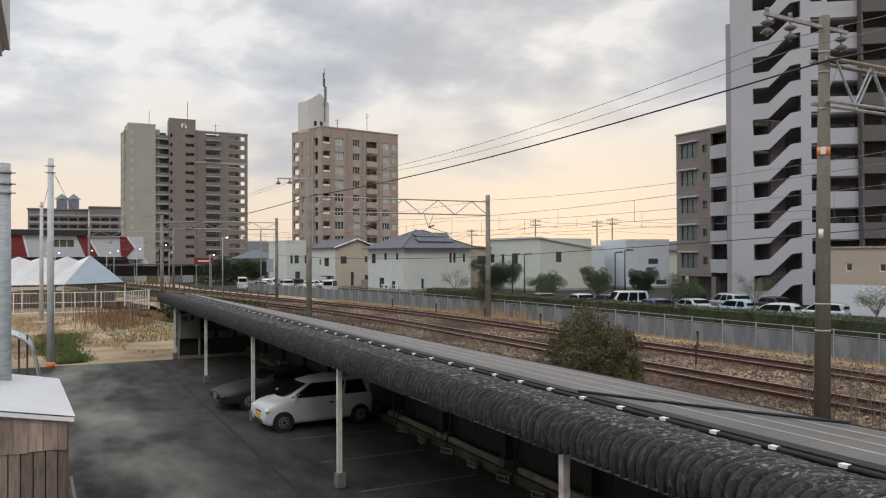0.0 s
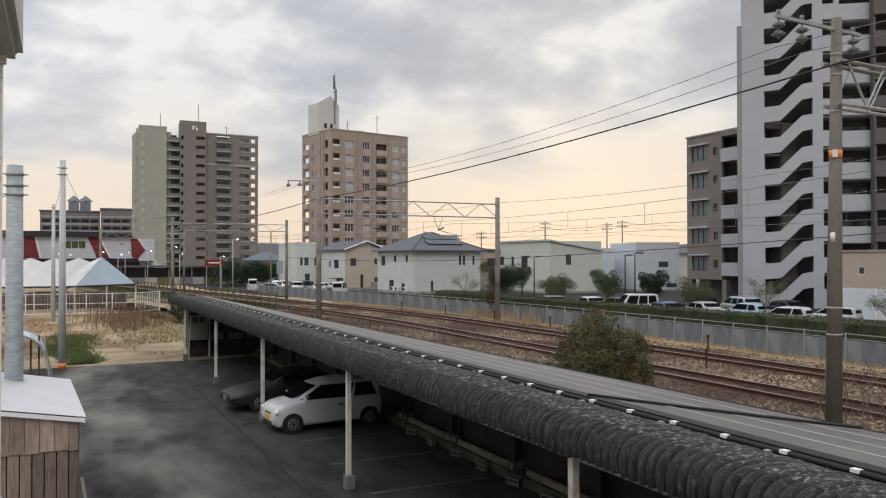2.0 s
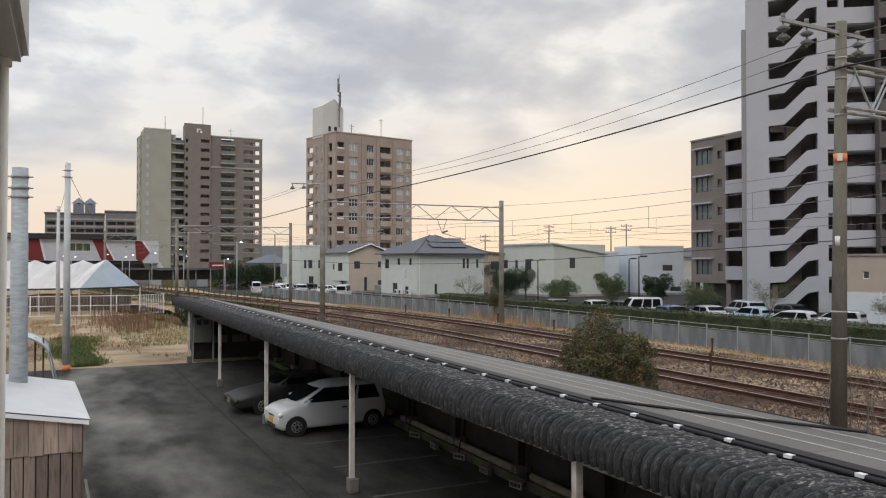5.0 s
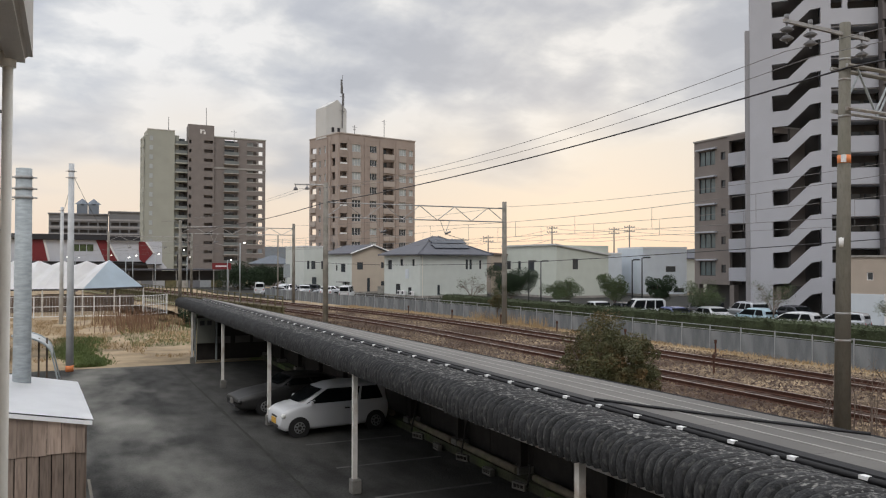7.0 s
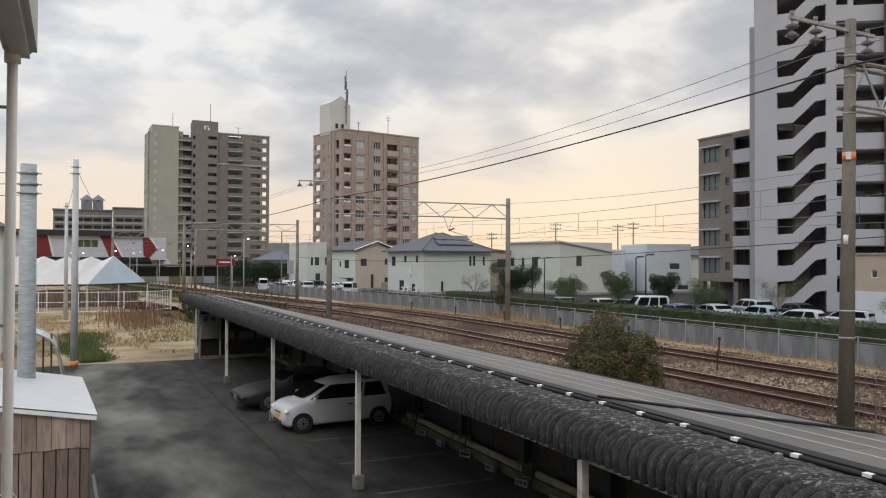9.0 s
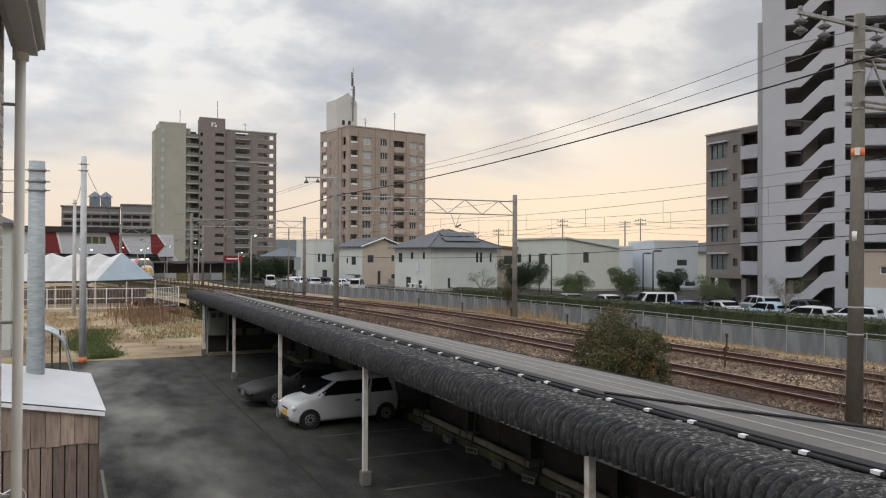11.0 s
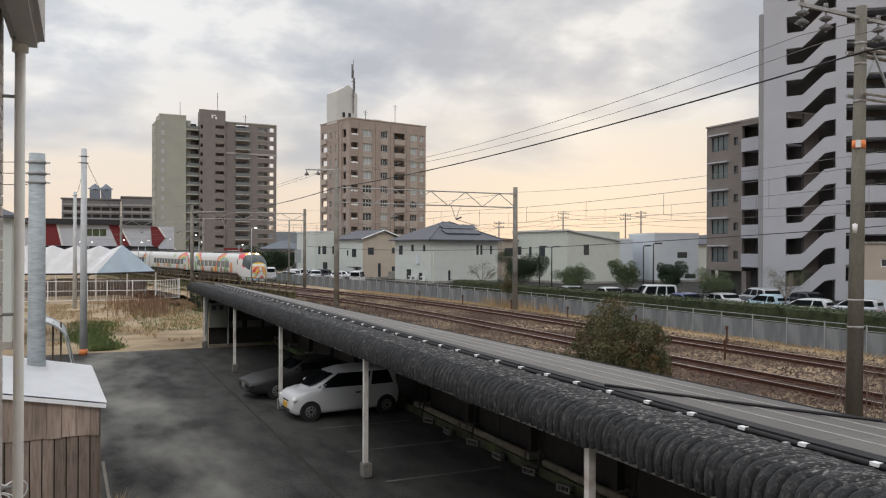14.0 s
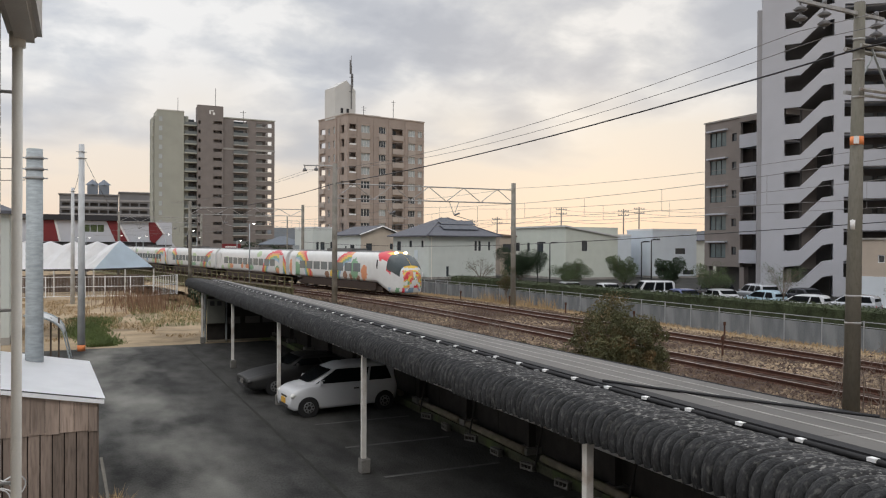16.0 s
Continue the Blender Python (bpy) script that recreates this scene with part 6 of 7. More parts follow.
def white_fence():
    f = thing("mesh_fence", pose(0, 0, 0), "white steel mesh fence round the marquee ground", "fence")
    pts = [(-7.0, 79.5), (-4.8, 79.5), (-2.54, 79.5), (0.71, 79.4), (2.37, 79.1), (4.55, 79.0), (6.54, 79.0), (8.96, 81.6)]
    for (x0, y0), (x1, y1) in zip(pts, pts[1:]):
        part("post", boxes((x0 - 0.05, x0 + 0.05, y0 - 0.05, y0 + 0.05, 0, 1.95)), "frame_white", f)
        for z in (0.12, 1.0, 1.88):
            bm = bm_new()
            rod(bm, (x0, y0, z), (x1, y1, z), 0.03, n=5)
            part("rail", bm, "frame_white", f)
        n = int(math.hypot(x1 - x0, y1 - y0) / 0.25)
        for k in range(1, n):
            bm = bm_new()
            rod(bm, (x0 + (x1 - x0) * k / n, y0 + (y1 - y0) * k / n, 0.1), (x0 + (x1 - x0) * k / n, y0 + (y1 - y0) * k / n, 1.88), 0.006 if x0 < 6 else 0.022, n=4)
            part("bar", bm, "frame_white", f)
    part("post", boxes((8.9, 9.02, 81.55, 81.65, 0, 1.95)), "frame_white", f)


def concrete_pole(x, y, top, r0, r1, label, rings=(), base=0.0, material="galv", band=False, arms=False):
    t = thing("utility_pole", pose(x, y, base), label, "utility pole", "utility poles")
    bm = bm_new()
    rod(bm, (0, 0, 0), (0, 0, top - base), r0, r1, 18)
    part("pole", bm, material, t)
    for z in rings:
        bm = bm_new()
        rr = r0 + (r1 - r0) * (z - base) / (top - base)
        rod(bm, (0, 0, z - base - 0.03), (0, 0, z - base + 0.03), rr + 0.02, n=16)
        rod(bm, (-rr - 0.12, 0, z - base), (rr + 0.1, 0, z - base), 0.018, n=6)
        part("strap", bm, "steel", t)
    if arms:
        for z in rings:
            bm = bm_new()
            box(bm, -0.9, 0.9, -0.05, 0.05, z - base - 0.05, z - base + 0.05, Matrix.Rotation(radians(-20), 4, "Z"))
            arm = part("cross_arm", bm, "steel", t)
            for x in (-0.8, -0.35, 0.35, 0.8):
                part("insulator", boxes((x - 0.05, x + 0.05, -0.35 * x - 0.05, -0.35 * x + 0.05, z - base + 0.05, z - base + 0.22)), "insulator", arm)
    if band:
        bm = bm_new()
        rod(bm, (0, 0, 0.0), (0, 0, 0.28), r0 + 0.006, n=16)
        part("marker_sleeve", bm, "orange", t, "orange marker sleeve")
    return t


def shed():
    s = thing("garden_shed", pose(0, 0, 0), "small brown plank shed with sloping white metal roof", "shed")
    x0, x1, y0, y1 = -2.2, 0.36, 16.15, 20.4
    top = lambda x: 2.03 + 0.18 * (0.36 - x)
    bm = bm_new()
    v = [bm.verts.new(q) for q in ((x0 - 0.2, y0 - 0.15, top(x0 - 0.2) + 0.08), (0.49, y0 - 0.13, 2.1), (0.29, y1 + 0.55, 2.14), (x0 - 0.2, y1 + 0.7, top(x0 - 0.2) + 0.08))]
    bm.faces.new(v)
    bmesh.ops.solidify(bm, geom=list(bm.faces), thickness=0.03)
    roof = part("roof", bm, "white_metal", s, "white painted sheet metal roof")
    bm = bm_new()
    prism(bm, [(x0 - 0.2, top(x0 - 0.2) - 0.02), (0.47, 2.0), (0.47, 2.07), (x0 - 0.2, top(x0 - 0.2) + 0.05)], y0 - 0.14, y0 - 0.1)
    part("roof_edge", bm, "white_metal", roof)
    bm = bm_new()
    prism(bm, [(x0, 0), (x1 - 0.02, 0), (x1 - 0.02, 2.02), (x0, top(x0) - 0.01)], y0 + 0.02, y1)
    part("core", bm, "dark_wood", s)
    rng = np.random.default_rng(12)
    x = x0
    while x < x1 - 0.02:
        w = 0.20
        part("plank", boxes((x + 0.01, min(x + w, x1) - 0.01, y0 - 0.02, y0 + 0.015, 0.03, 1.52)), "shed_wood", s)
        x += w
    x = x0
    while x < x1 - 0.05:
        w = 0.24
        xe = min(x + w, x1)
        bm = bm_new()
        low = 1.50 + rng.uniform(-0.012, 0.012)
        prism(bm, [(x + 0.004, low), (xe - 0.004, low), (xe - 0.004, top(xe) - 0.01), (x + 0.004, top(x) - 0.01)], y0 - 0.045, y0 + 0.015)
        part("plank", bm, "shed_wood", s)
        x += w
    y = y0
    while y < y1:
        part("plank", boxes((x1 - 0.015, x1 + 0.02, y + 0.006, y + 0.15, 0.03, 2.02)), "shed_wood", s)
        y += 0.16
    # board leaning on the corner, and a coiled hose on the wall
    t = thing("leaning_board", pose(0.42, 16.05, 0), "weathered grey board leaning on the shed", "board")
    bm = bm_new()
    rod(bm, (0.16, -0.25, 0), (0.0, 0.0, 1.0), 0.035, n=4)
    part("board", bm, "pole_concrete", t)
    t = thing("hose", pose(-1.2, 15.9, 0.0), "tangled white garden hose coiled against the shed", "hose")
    bm = bm_new()
    for k in range(7):
        c = Vector((rng.normal(0, 0.16), rng.normal(0, 0.05), 0.55 + rng.normal(0, 0.16)))
        r = rng.uniform(0.16, 0.3)
        q = Euler((rng.uniform(1.0, 2.0), 0, rng.uniform(-0.6, 0.6))).to_matrix()
        ring = [c + q @ Vector((r * math.cos(a * 0.4488), r * math.sin(a * 0.4488), 0)) for a in range(15)]
        for u, w in zip(ring, ring[1:]):
            rod(bm, u, w, 0.014, n=5, caps=False)
    part("coil", bm, "frame_white", t)
    return s


def own_house():
    """The house the view is taken from: brick-tile wall, eaves gutter and downpipe."""
    h = thing("house", pose(0, 0, 0), "brick-tiled house wall with eaves gutter and cream downpipe", "house", "houses")
    part("wall", boxes((-8, -0.49, -9, 6.05, 0, 7.0)), "pipe", h)
    me = mesh_of("brick", boxes((-0.49, -0.462, -0.22, 0.22, 0, 0.062)), "brick_tile")
    for k in range(44):
        for j in range(3):
            part("brick", me, None, h, "", pose(0, 5.83 - 0.46 * j - (0.23 if k % 2 else 0), 3.4 + 0.072 * k))
    end = mesh_of("brick", boxes((-0.49, -0.462, -0.1, 0.1, 0, 0.062)), "brick_tile")
    for k in range(1, 44, 2):
        part("brick", end, None, h, "", pose(0, 5.945, 3.4 + 0.072 * k))
    bm = boxes((-0.42, -0.215, -9.4, 6.08, 6.35, 6.9))
    bevel(bm, 0.045, 3)
    part("eaves_gutter", bm, "gutter", h, "grey-brown moulded eaves gutter")
    bm = bm_new()
    rod(bm, (-0.37, 5.98, 0.0), (-0.36, 5.98, 6.36), 0.033, n=14)
    rod(bm, (-0.36, 5.98, 6.30), (-0.36, 5.98, 6.4), 0.05, n=14)
    part("downpipe", bm, "pipe", h, "cream plastic downpipe")
    part("roof_edge", boxes((-8.2, -0.425, -9.4, 6.1, 6.75, 7.1)), "roof_grey", h)
    for z in (6.0, 4.55, 3.4):
        bm = bm_new()
        rod(bm, (-0.5, 5.98, z), (-0.34, 5.98, z), 0.012, n=6)
        part("pipe_bracket", bm, "steel", h)


def bridge_girder():
    g = thing("railway_bridge", pose(0, 0, 0), "olive painted plate girder railway bridge with handrails", "bridge")
    for off, top in ((-3.4, 0.9),):
        ys = [62 + 3 * k for k in range(26)]
        for y, y1 in zip(ys, ys[1:]):
            x, x1 = NEAR + off + bend(y) + 1.0, NEAR + off + bend(y1) + 1.0
            turn = math.degrees(-math.atan2(x1 - x, y1 - y))
            mm = pose(x, y, 0, 0, 0, turn)
            d = math.hypot(x1 - x, y1 - y)
            part("girder_plate", boxes((-0.05, 0.05, 0, d, 0.0, 1.42), (-0.2, 0.2, 0, d, 1.42, 1.5)), "olive_steel", g, "", mm)
            for k in range(3):
                part("stiffener", boxes((-0.16, -0.052, 0.3 + k, 0.38 + k, 0.0, 1.42)), "olive_steel", g, "", mm)
            part("handrail", boxes((-0.1, -0.05, 0, d, 2.3, 2.35), (-0.1, -0.05, 0, d, 1.9, 1.94), (-0.12, -0.03, 0, 0.07, 1.5, 2.35), (-0.12, -0.03, d / 2, d / 2 + 0.06, 1.5, 2.35)), "olive_steel", g, "", mm)
            for k in range(4):
                part("walkway_bracket", boxes((-0.95, -0.9, 0.2 + 0.75 * k, 0.5 + 0.75 * k, 0.5, 0.72)), "pale_bracket", g, "", mm)
            part("walkway", boxes((-0.9, -0.21, 0, d, 0.62, 0.70)), "olive_steel", g, "", mm)


# ---- train ----
RAINBOW = (1, 2, 3, 4, 6)


def livery(x, y, z, lead, length, blobs, arcs):
    """Colour of the car's skin at x along it, y across and z up."""
    f = length - x
    if lead and f < 4.2:
        if z < 0.66 and f < 1.5:
            return (1, 6, 0, 7, 6, 0, 4, 0)[int((y + 2) * 7) % 8]
        if f < 1.3 and 0.66 < z < 2.15:
            if abs(y) < 0.8 and z < 2.0:
                n = noise.noise(Vector((f * 1.8, y * 2.6, z * 2.6)))
                return 1 if n < -0.22 else 2 if n < -0.02 else 3 if n < 0.16 else 4 if n < 0.24 else 0
            return 0
        if z > 2.15 + 0.30 * (f - 0.4) and f < 1.25:
            return 3 if abs(y) < 0.7 else 6
        if z > 2.74 and f > 1.25:
            return 3 if (f < 2.5 and abs(y) < 0.8) else 1 if f < 3.7 - (3.45 - z) else 0
        if 0.5 < f < 1.9 and abs(z - (1.35 + 0.40 * f)) < 0.17:
            return 1
        return 0
    for xc, zc, r, turn in arcs:
        d = math.hypot(x - xc, (z - zc) * 1.3)
        if r - 1.3 < d < r and (turn == 0 or (x - xc) * turn > 0):
            return RAINBOW[min(4, int((r - d) / 0.2601))]
    for xc, zc, rx, rz, colour in blobs:
        if ((x - xc) / rx) ** 2 + ((z - zc) / rz) ** 2 < 1 + 0.35 * noise.noise(Vector((x * 2.5, z * 2.5, colour))):
            return colour
    return 0


NOSE = 3.3
LIVERY = ["t_white", "t_red", "t_orange", "t_yellow", "t_green", "t_pale_green", "t_blue", "t_brown", "t_roof", "car_glass"]


def length_of(part_of):
    return 20.6 * part_of


def train_car(lead, seed):
    """A railway car, its nose towards +x, its middle over the track at z = 0 on rail level."""
    L = 20.6
    lead_txt = "white express train car with streamlined nose, red top and rainbow patterns" if lead else "white express train car with rainbow and green patterns"
    car = thing("train_car", pose(0, 300, 0), lead_txt, "train car", "train cars")
    prof = [(0.0, 0.95), (1.15, 0.95), (1.33, 1.02), (1.40, 1.2), (1.408, 1.3), (1.415, 1.4), (1.418, 1.5), (1.42, 1.6), (1.42, 1.7), (1.42, 1.8), (1.42, 1.9), (1.42, 2.0), (1.418, 2.1), (1.415, 2.2), (1.408, 2.3), (1.40, 2.4), (1.392, 2.5), (1.38, 2.6), (1.35, 2.75), (1.31, 2.9), (1.24, 3.05), (1.12, 3.2), (0.9, 3.33), (0.5, 3.42), (0.0, 3.45)]
    rng = np.random.default_rng(50 + seed)
    if lead:
        arcs = ((1.6, 0.9, 3.5, 1), (13.0, 0.9, 3.4, -1))
        blobs = ((0.7, 1.8, 0.55, 0.9, 2), (1.9, 1.6, 0.7, 0.75, 4), (4.9, 1.3, 0.5, 0.28, 2), (8.4, 1.3, 0.45, 0.3, 7), (9.4, 1.4, 0.35, 0.35, 3), (11.9, 1.35, 0.4, 0.35, 7), (13.6, 1.95, 0.75, 0.85, 4), (15.3, 1.65, 0.5, 0.62, 2), (14.2, 1.2, 0.35, 0.25, 7), (13.0, 1.3, 0.3, 0.3, 7))
    else:
        arcs = ((length_of(0.86), 0.7, 3.4, 0),) if seed % 2 else ((length_of(0.1), 0.7, 3.4, 1), (length_of(0.93), 0.6, 3.3, -1))
        blobs = [(rng.uniform(1, 19.5), rng.uniform(1.2, 1.6), rng.uniform(0.3, 0.7), rng.uniform(0.25, 0.45), int(rng.choice((5, 5, 4, 7, 2, 6)))) for k in range(9)]
        blobs += [(rng.uniform(2, 18), rng.uniform(2.2, 2.9), rng.uniform(0.5, 1.0), 0.3, 5) for k in range(3)]
    xs = list(np.arange(0, L - (5.0 if lead else 0) + 0.001, 0.085 if seed < 2 else 0.14))
    if lead:
        xs += [L - 5.0 + 5.0 * math.sin(k / 40 * math.pi / 2) for k in range(1, 41)]
    bm = bm_new()
    rings = []
    for x in xs:
        f = max(0.0, (x - (L - NOSE)) / NOSE) if lead else 0.0
        ring = []
        full = prof + [(-y, z) for y, z in prof[-2:0:-1]]
        for y, z in full:
            yy, zz = y, z
            if f > 0:
                yy *= math.sqrt(max(0.0, 1 - 0.72 * f ** 3.4))
                top = 3.45 - 1.30 * f ** 2.7 - 0.30 * f ** 9
                bot = 0.95 - 0.72 * min(1, f * 1.8) + 0.25 * max(0, f - 0.8)
                zz = bot + (z - 0.95) / 2.5 * (top - bot)
            ring.append(bm.verts.new((x - L / 2, yy, zz)))
        rings.append(ring)
    n = len(rings[0])
    for (a, b, xa) in zip(rings, rings[1:], xs):
        for k in range(n):
            q = bm.faces.new((a[k], b[k], b[(k + 1) % n], a[(k + 1) % n]))
            q.smooth = True
            c = q.calc_center_median()
            z = prof[min(k, n - k)][1] if k <= n // 2 else prof[n - k][1]
            q.material_index = 8 if (c.z > 3.32 and abs(c.y) < 0.95 and (not lead or xa < L - 3.6)) else livery(xa, c.y, c.z, lead, L, blobs, arcs)
    bm.faces.new(rings[0])
    # blunt rounded front, in rings towards its middle
    last = rings[-1]
    mid = sum((v.co for v in last), Vector()) / n
    for s in (0.86, 0.7, 0.5, 0.28) if lead else ():
        inner = [bm.verts.new((mid.x + 0.16 * (1 - s * s), mid.y + (v.co.y - mid.y) * s, mid.z + (v.co.z - mid.z) * s)) for v in rings[-1]]
        for k in range(n):
            q = bm.faces.new((last[k], inner[k], inner[(k + 1) % n], last[(k + 1) % n]))
            q.smooth = True
            c = q.calc_center_median()
            q.material_index = livery(L - 0.01, c.y, c.z, lead, L, blobs, arcs)
        last = inner
    bm.faces.new(last[::-1])
    part("body", bm, LIVERY, car, smooth=False)
    # windows along both sides
    for s in (-1, 1):
        x = 2.6
        while x < L - (6.2 if lead else 2.6):
            bm = boxes((x - L / 2, x + 1.25 - L / 2, s * 1.423 - 0.012, s * 1.423 + 0.012, 1.72, 2.42))
            part("window", bm, "train_glass", car)
            x += 1.55
        for x in ((1.2,) if lead else (1.2, L - 1.2)):
            part("door", boxes((x - 0.42 - L / 2, x + 0.42 - L / 2, s * 1.424 - 0.012, s * 1.424 + 0.012, 1.05, 2.85)), "t_white", car)
    # underframe and bogies
    part("underframe", boxes((-7.2, 6.8, -1.3, 1.3, 0.30, 0.93)), "t_under", car)
    for bx in (-7.0, 7.0 if not lead else 6.2):
        bg = part("bogie", boxes((bx - 1.4, bx + 1.4, -1.15, 1.15, 0.3, 0.62)), "t_under", car)
        for wx in (-1.05, 1.05):
            for s in (-1, 1):
                bm = bm_new()
                rod(bm, (bx + wx, s * 0.5, 0.43), (bx + wx, s * 0.64, 0.43), 0.43, n=16)
                part("wheel", bm, "t_under", bg)
    part("roof_unit", boxes((-3.2, 1.6, -0.75, 0.75, 3.38, 3.62)), "t_roof", car)
    if not lead:
        part("gangway", boxes((L / 2, L / 2 + 0.32, -0.9, 0.9, 1.0, 3.1)), "t_under", car)
    if lead:
        # windscreen and side cab glass lie on the nose
        def nose(f, k):
            yy, z = prof[k]
            yy *= math.sqrt(max(0.0, 1 - 0.72 * f ** 3.4))
            top = 3.45 - 1.30 * f ** 2.7 - 0.30 * f ** 9
            bot = 0.95 - 0.72 * min(1, f * 1.8) + 0.25 * max(0, f - 0.8)
            return Vector((L / 2 - NOSE + NOSE * f, yy, bot + (z - 0.95) / 2.5 * (top - bot)))

        def patch(name, f0, f1, k0, k1, mt, sides=(-1, 1), lift=0.012):
            for s in sides:
                bm = bm_new()
                g = []
                for i in range(9):
                    f = f0 + (f1 - f0) * i / 8
                    g.append([bm.verts.new(Vector((p.x + lift, s * (p.y + lift), p.z + lift))) for p in (nose(f, k) for k in range(k0, k1 + 1))])
                for a, b in zip(g, g[1:]):
                    for k in range(len(a) - 1):
                        bm.faces.new((a[k], b[k], b[k + 1], a[k + 1])).smooth = True
                bmesh.ops.recalc_face_normals(bm, faces=list(bm.faces))
                part(name, bm, mt, car)

        patch("windscreen", 0.48, 0.90, 15, 24, "train_screen")
        patch("cab_window", 0.02, 0.08, 12, 18, "car_glass")
        for s in (-1, 1):
            bm = bm_new()
            bmesh.ops.create_uvsphere(bm, u_segments=12, v_segments=8, radius=0.12, matrix=Matrix.Translation(nose(0.44, 23) + Vector((0.05, s * 0.42 - nose(0.44, 23).y, 0.03))) @ Matrix.Diagonal((1.0, 1.5, 0.8, 1)))
            part("headlight", bm, "lamp_warm", car, "glowing yellow headlight")
    return car


def on_track(s):
    """A point of the far track, s metres before the clip's last nose position; and its course is bent."""
    y = s
    return Vector((FAR + bend(y), y, RAIL))


def motions():
    y_nose0, speed = 55.6 + 16.0 * 16.0, 16.0
    for k, car in enumerate(TRAIN):
        rows = []
        for i in range(33):
            t = i * 0.5
            y = y_nose0 - speed * t + 0.3 + (k + 0.5) * 21.0
            a, b = on_track(y - 7), on_track(y + 7)
            d = a - b
            c = (a + b) / 2
            rows.append((t, pose(c.x, c.y, c.z, 0, 0, math.degrees(math.atan2(d.y, d.x)))))
        walk(car, rows)


# ---- the place, put together ----
ground()
tracks()
near_mast()
lattice_gantry(47.6, 14.6, 27.4, 7.85, 8.78, 10.0, 9.25, 0.5, 0.4)
lattice_gantry(81.8, 10.2, 21.6, 7.9, 8.6, 9.2, 9.1, 0.0, 0.4)
lattice_gantry(116.0, 5.2, 16.0, 7.9, 8.6, 9.2, 9.1, 0.0, 0.4)
boundary_fence()
hedge()
carport()
for y in (12.5, 13.9, 15.3, 16.7, 18.1, 19.5, 20.9):
    hollow_block(9.0, y, -80 + 14 * math.sin(7 * y))
for y, l in ((11.5, 3.4), (15.6, 3.0), (19.0, 2.7), (23.2, 3.0)):
    log_kerb(y, l)
for k, y in enumerate((13.2, 15.9, 18.6, 21.3)):
    structure("parking_line", boxes((6.0, 8.8, y - 0.05, y + 0.05, 0.0, 0.004)), "line_paint", "worn white parking line on the asphalt", "parking line")
make_car(pose(7.20, 23.1, 0, 0, 0, 184), "car_white", "small white hatchback parked under the carport", "kei", "cars under the carport")
make_car(pose(7.1, 26.9, 0, 0, 0, 184), "car_grey", "low dull grey coupe parked in the shade of the carport", "coupe", "cars under the carport")
shed()
own_house()
concrete_pole(-0.86, 19.98, 7.1, 0.20, 0.165, "thick grey ribbed steel utility pole behind the shed", (6.9, 6.65, 6.45))
concrete_pole(0.2, 40.2, 9.55, 0.17, 0.12, "slender grey utility pole with orange foot sleeve", (9.2, 8.9), band=True, material="pole_pale")
concrete_pole(-0.3, 71.3, 9.5, 0.17, 0.12, "slender grey utility pole beside the marquee", (9.2,), material="pole_pale")
marquee()
white_fence()
bridge_girder()
station()
pink_tower()
grey_tower()
stair_apartments()
brown_flats()
houses()
for x, y, z in ((-0.3, 132, 5.84), (1.3, 133.5, 5.77), (5.7, 129.3, 6.1), (8.5, 133.5, 5.8), (9.5, 133.0, 6.07), (13.2, 136.8, 6.4), (15.6, 124.8, 6.9), (17.2, 129.5, 5.9), (20.2, 111.7, 5.4)):
    street_lamp(x, y, z, arm=0.5)
street_lamp(16.6, 84.6, 7.1, base=0.8, arm=0.45)
concrete_pole(21.7, 89.0, 8.1, 0.09, 0.07, "thin steel pole beside the tracks", (7.6,), base=0.4, material="pole_concrete")
# car park beyond the hedge
for x, y, rz, style, paint, label in ((39.3, 58.6, 75, "sedan", "car_white", "white saloon car parked behind the hedge"), (41.0, 55.4, 75, "sedan", "car_white", "white saloon car parked behind the hedge"),
                                      (41.6, 52.6, 75, "sedan", "car_dark", "dark saloon car parked behind the hedge"), (41.3, 49.8, 165, "van", "car_white", "boxy white van parked behind the hedge"),
                                      (41.0, 46.2, 78, "sedan", "car_blue", "dark blue car parked behind the hedge"), (43.6, 45.0, 78, "sedan", "car_white", "white saloon car parked behind the hedge"),
                                      (45.6, 42.6, 88, "kei", "car_pale", "pale blue hatchback parked behind the hedge"), (44.2, 38.0, 108, "kei", "car_white", "white compact car parked behind the hedge"), (47.2, 36.6, 108, "kei", "car_silver", "silver car parked behind the hedge")):
    make_car(pose(x, y, 0.36, 0, 0, rz), paint, label, style, "cars in the car park")
for x, y, rz, style, paint, label in ((27.5, 110.0, 80, "wagon", "car_white", "white car parked by the road behind the railway"), (29.8, 107.5, 80, "wagon", "car_silver", "silver car parked by the road behind the railway"), (32.0, 104.0, 70, "sedan", "car_white", "white car parked by the road behind the railway"),
                                      (31.4, 93.5, 60, "van", "car_white", "white van parked by the houses"), (25.0, 113.5, 80, "van", "car_white", "white van parked by the road behind the railway"), (30.6, 109.5, 150, "wagon", "car_dark", "dark car parked by the road behind the railway"), (28.2, 113.0, 160, "wagon", "car_silver", "silver car parked by the road behind the railway"), (33.2, 107.0, 150, "sedan", "car_silver", "silver saloon parked by the road behind the railway"), (26.3, 108.3, 150, "sedan", "car_silver", "silver saloon parked by the road behind the railway")):
    make_car(pose(x, y, 0.36, 0, 0, rz), paint, label, style, "cars by the road")
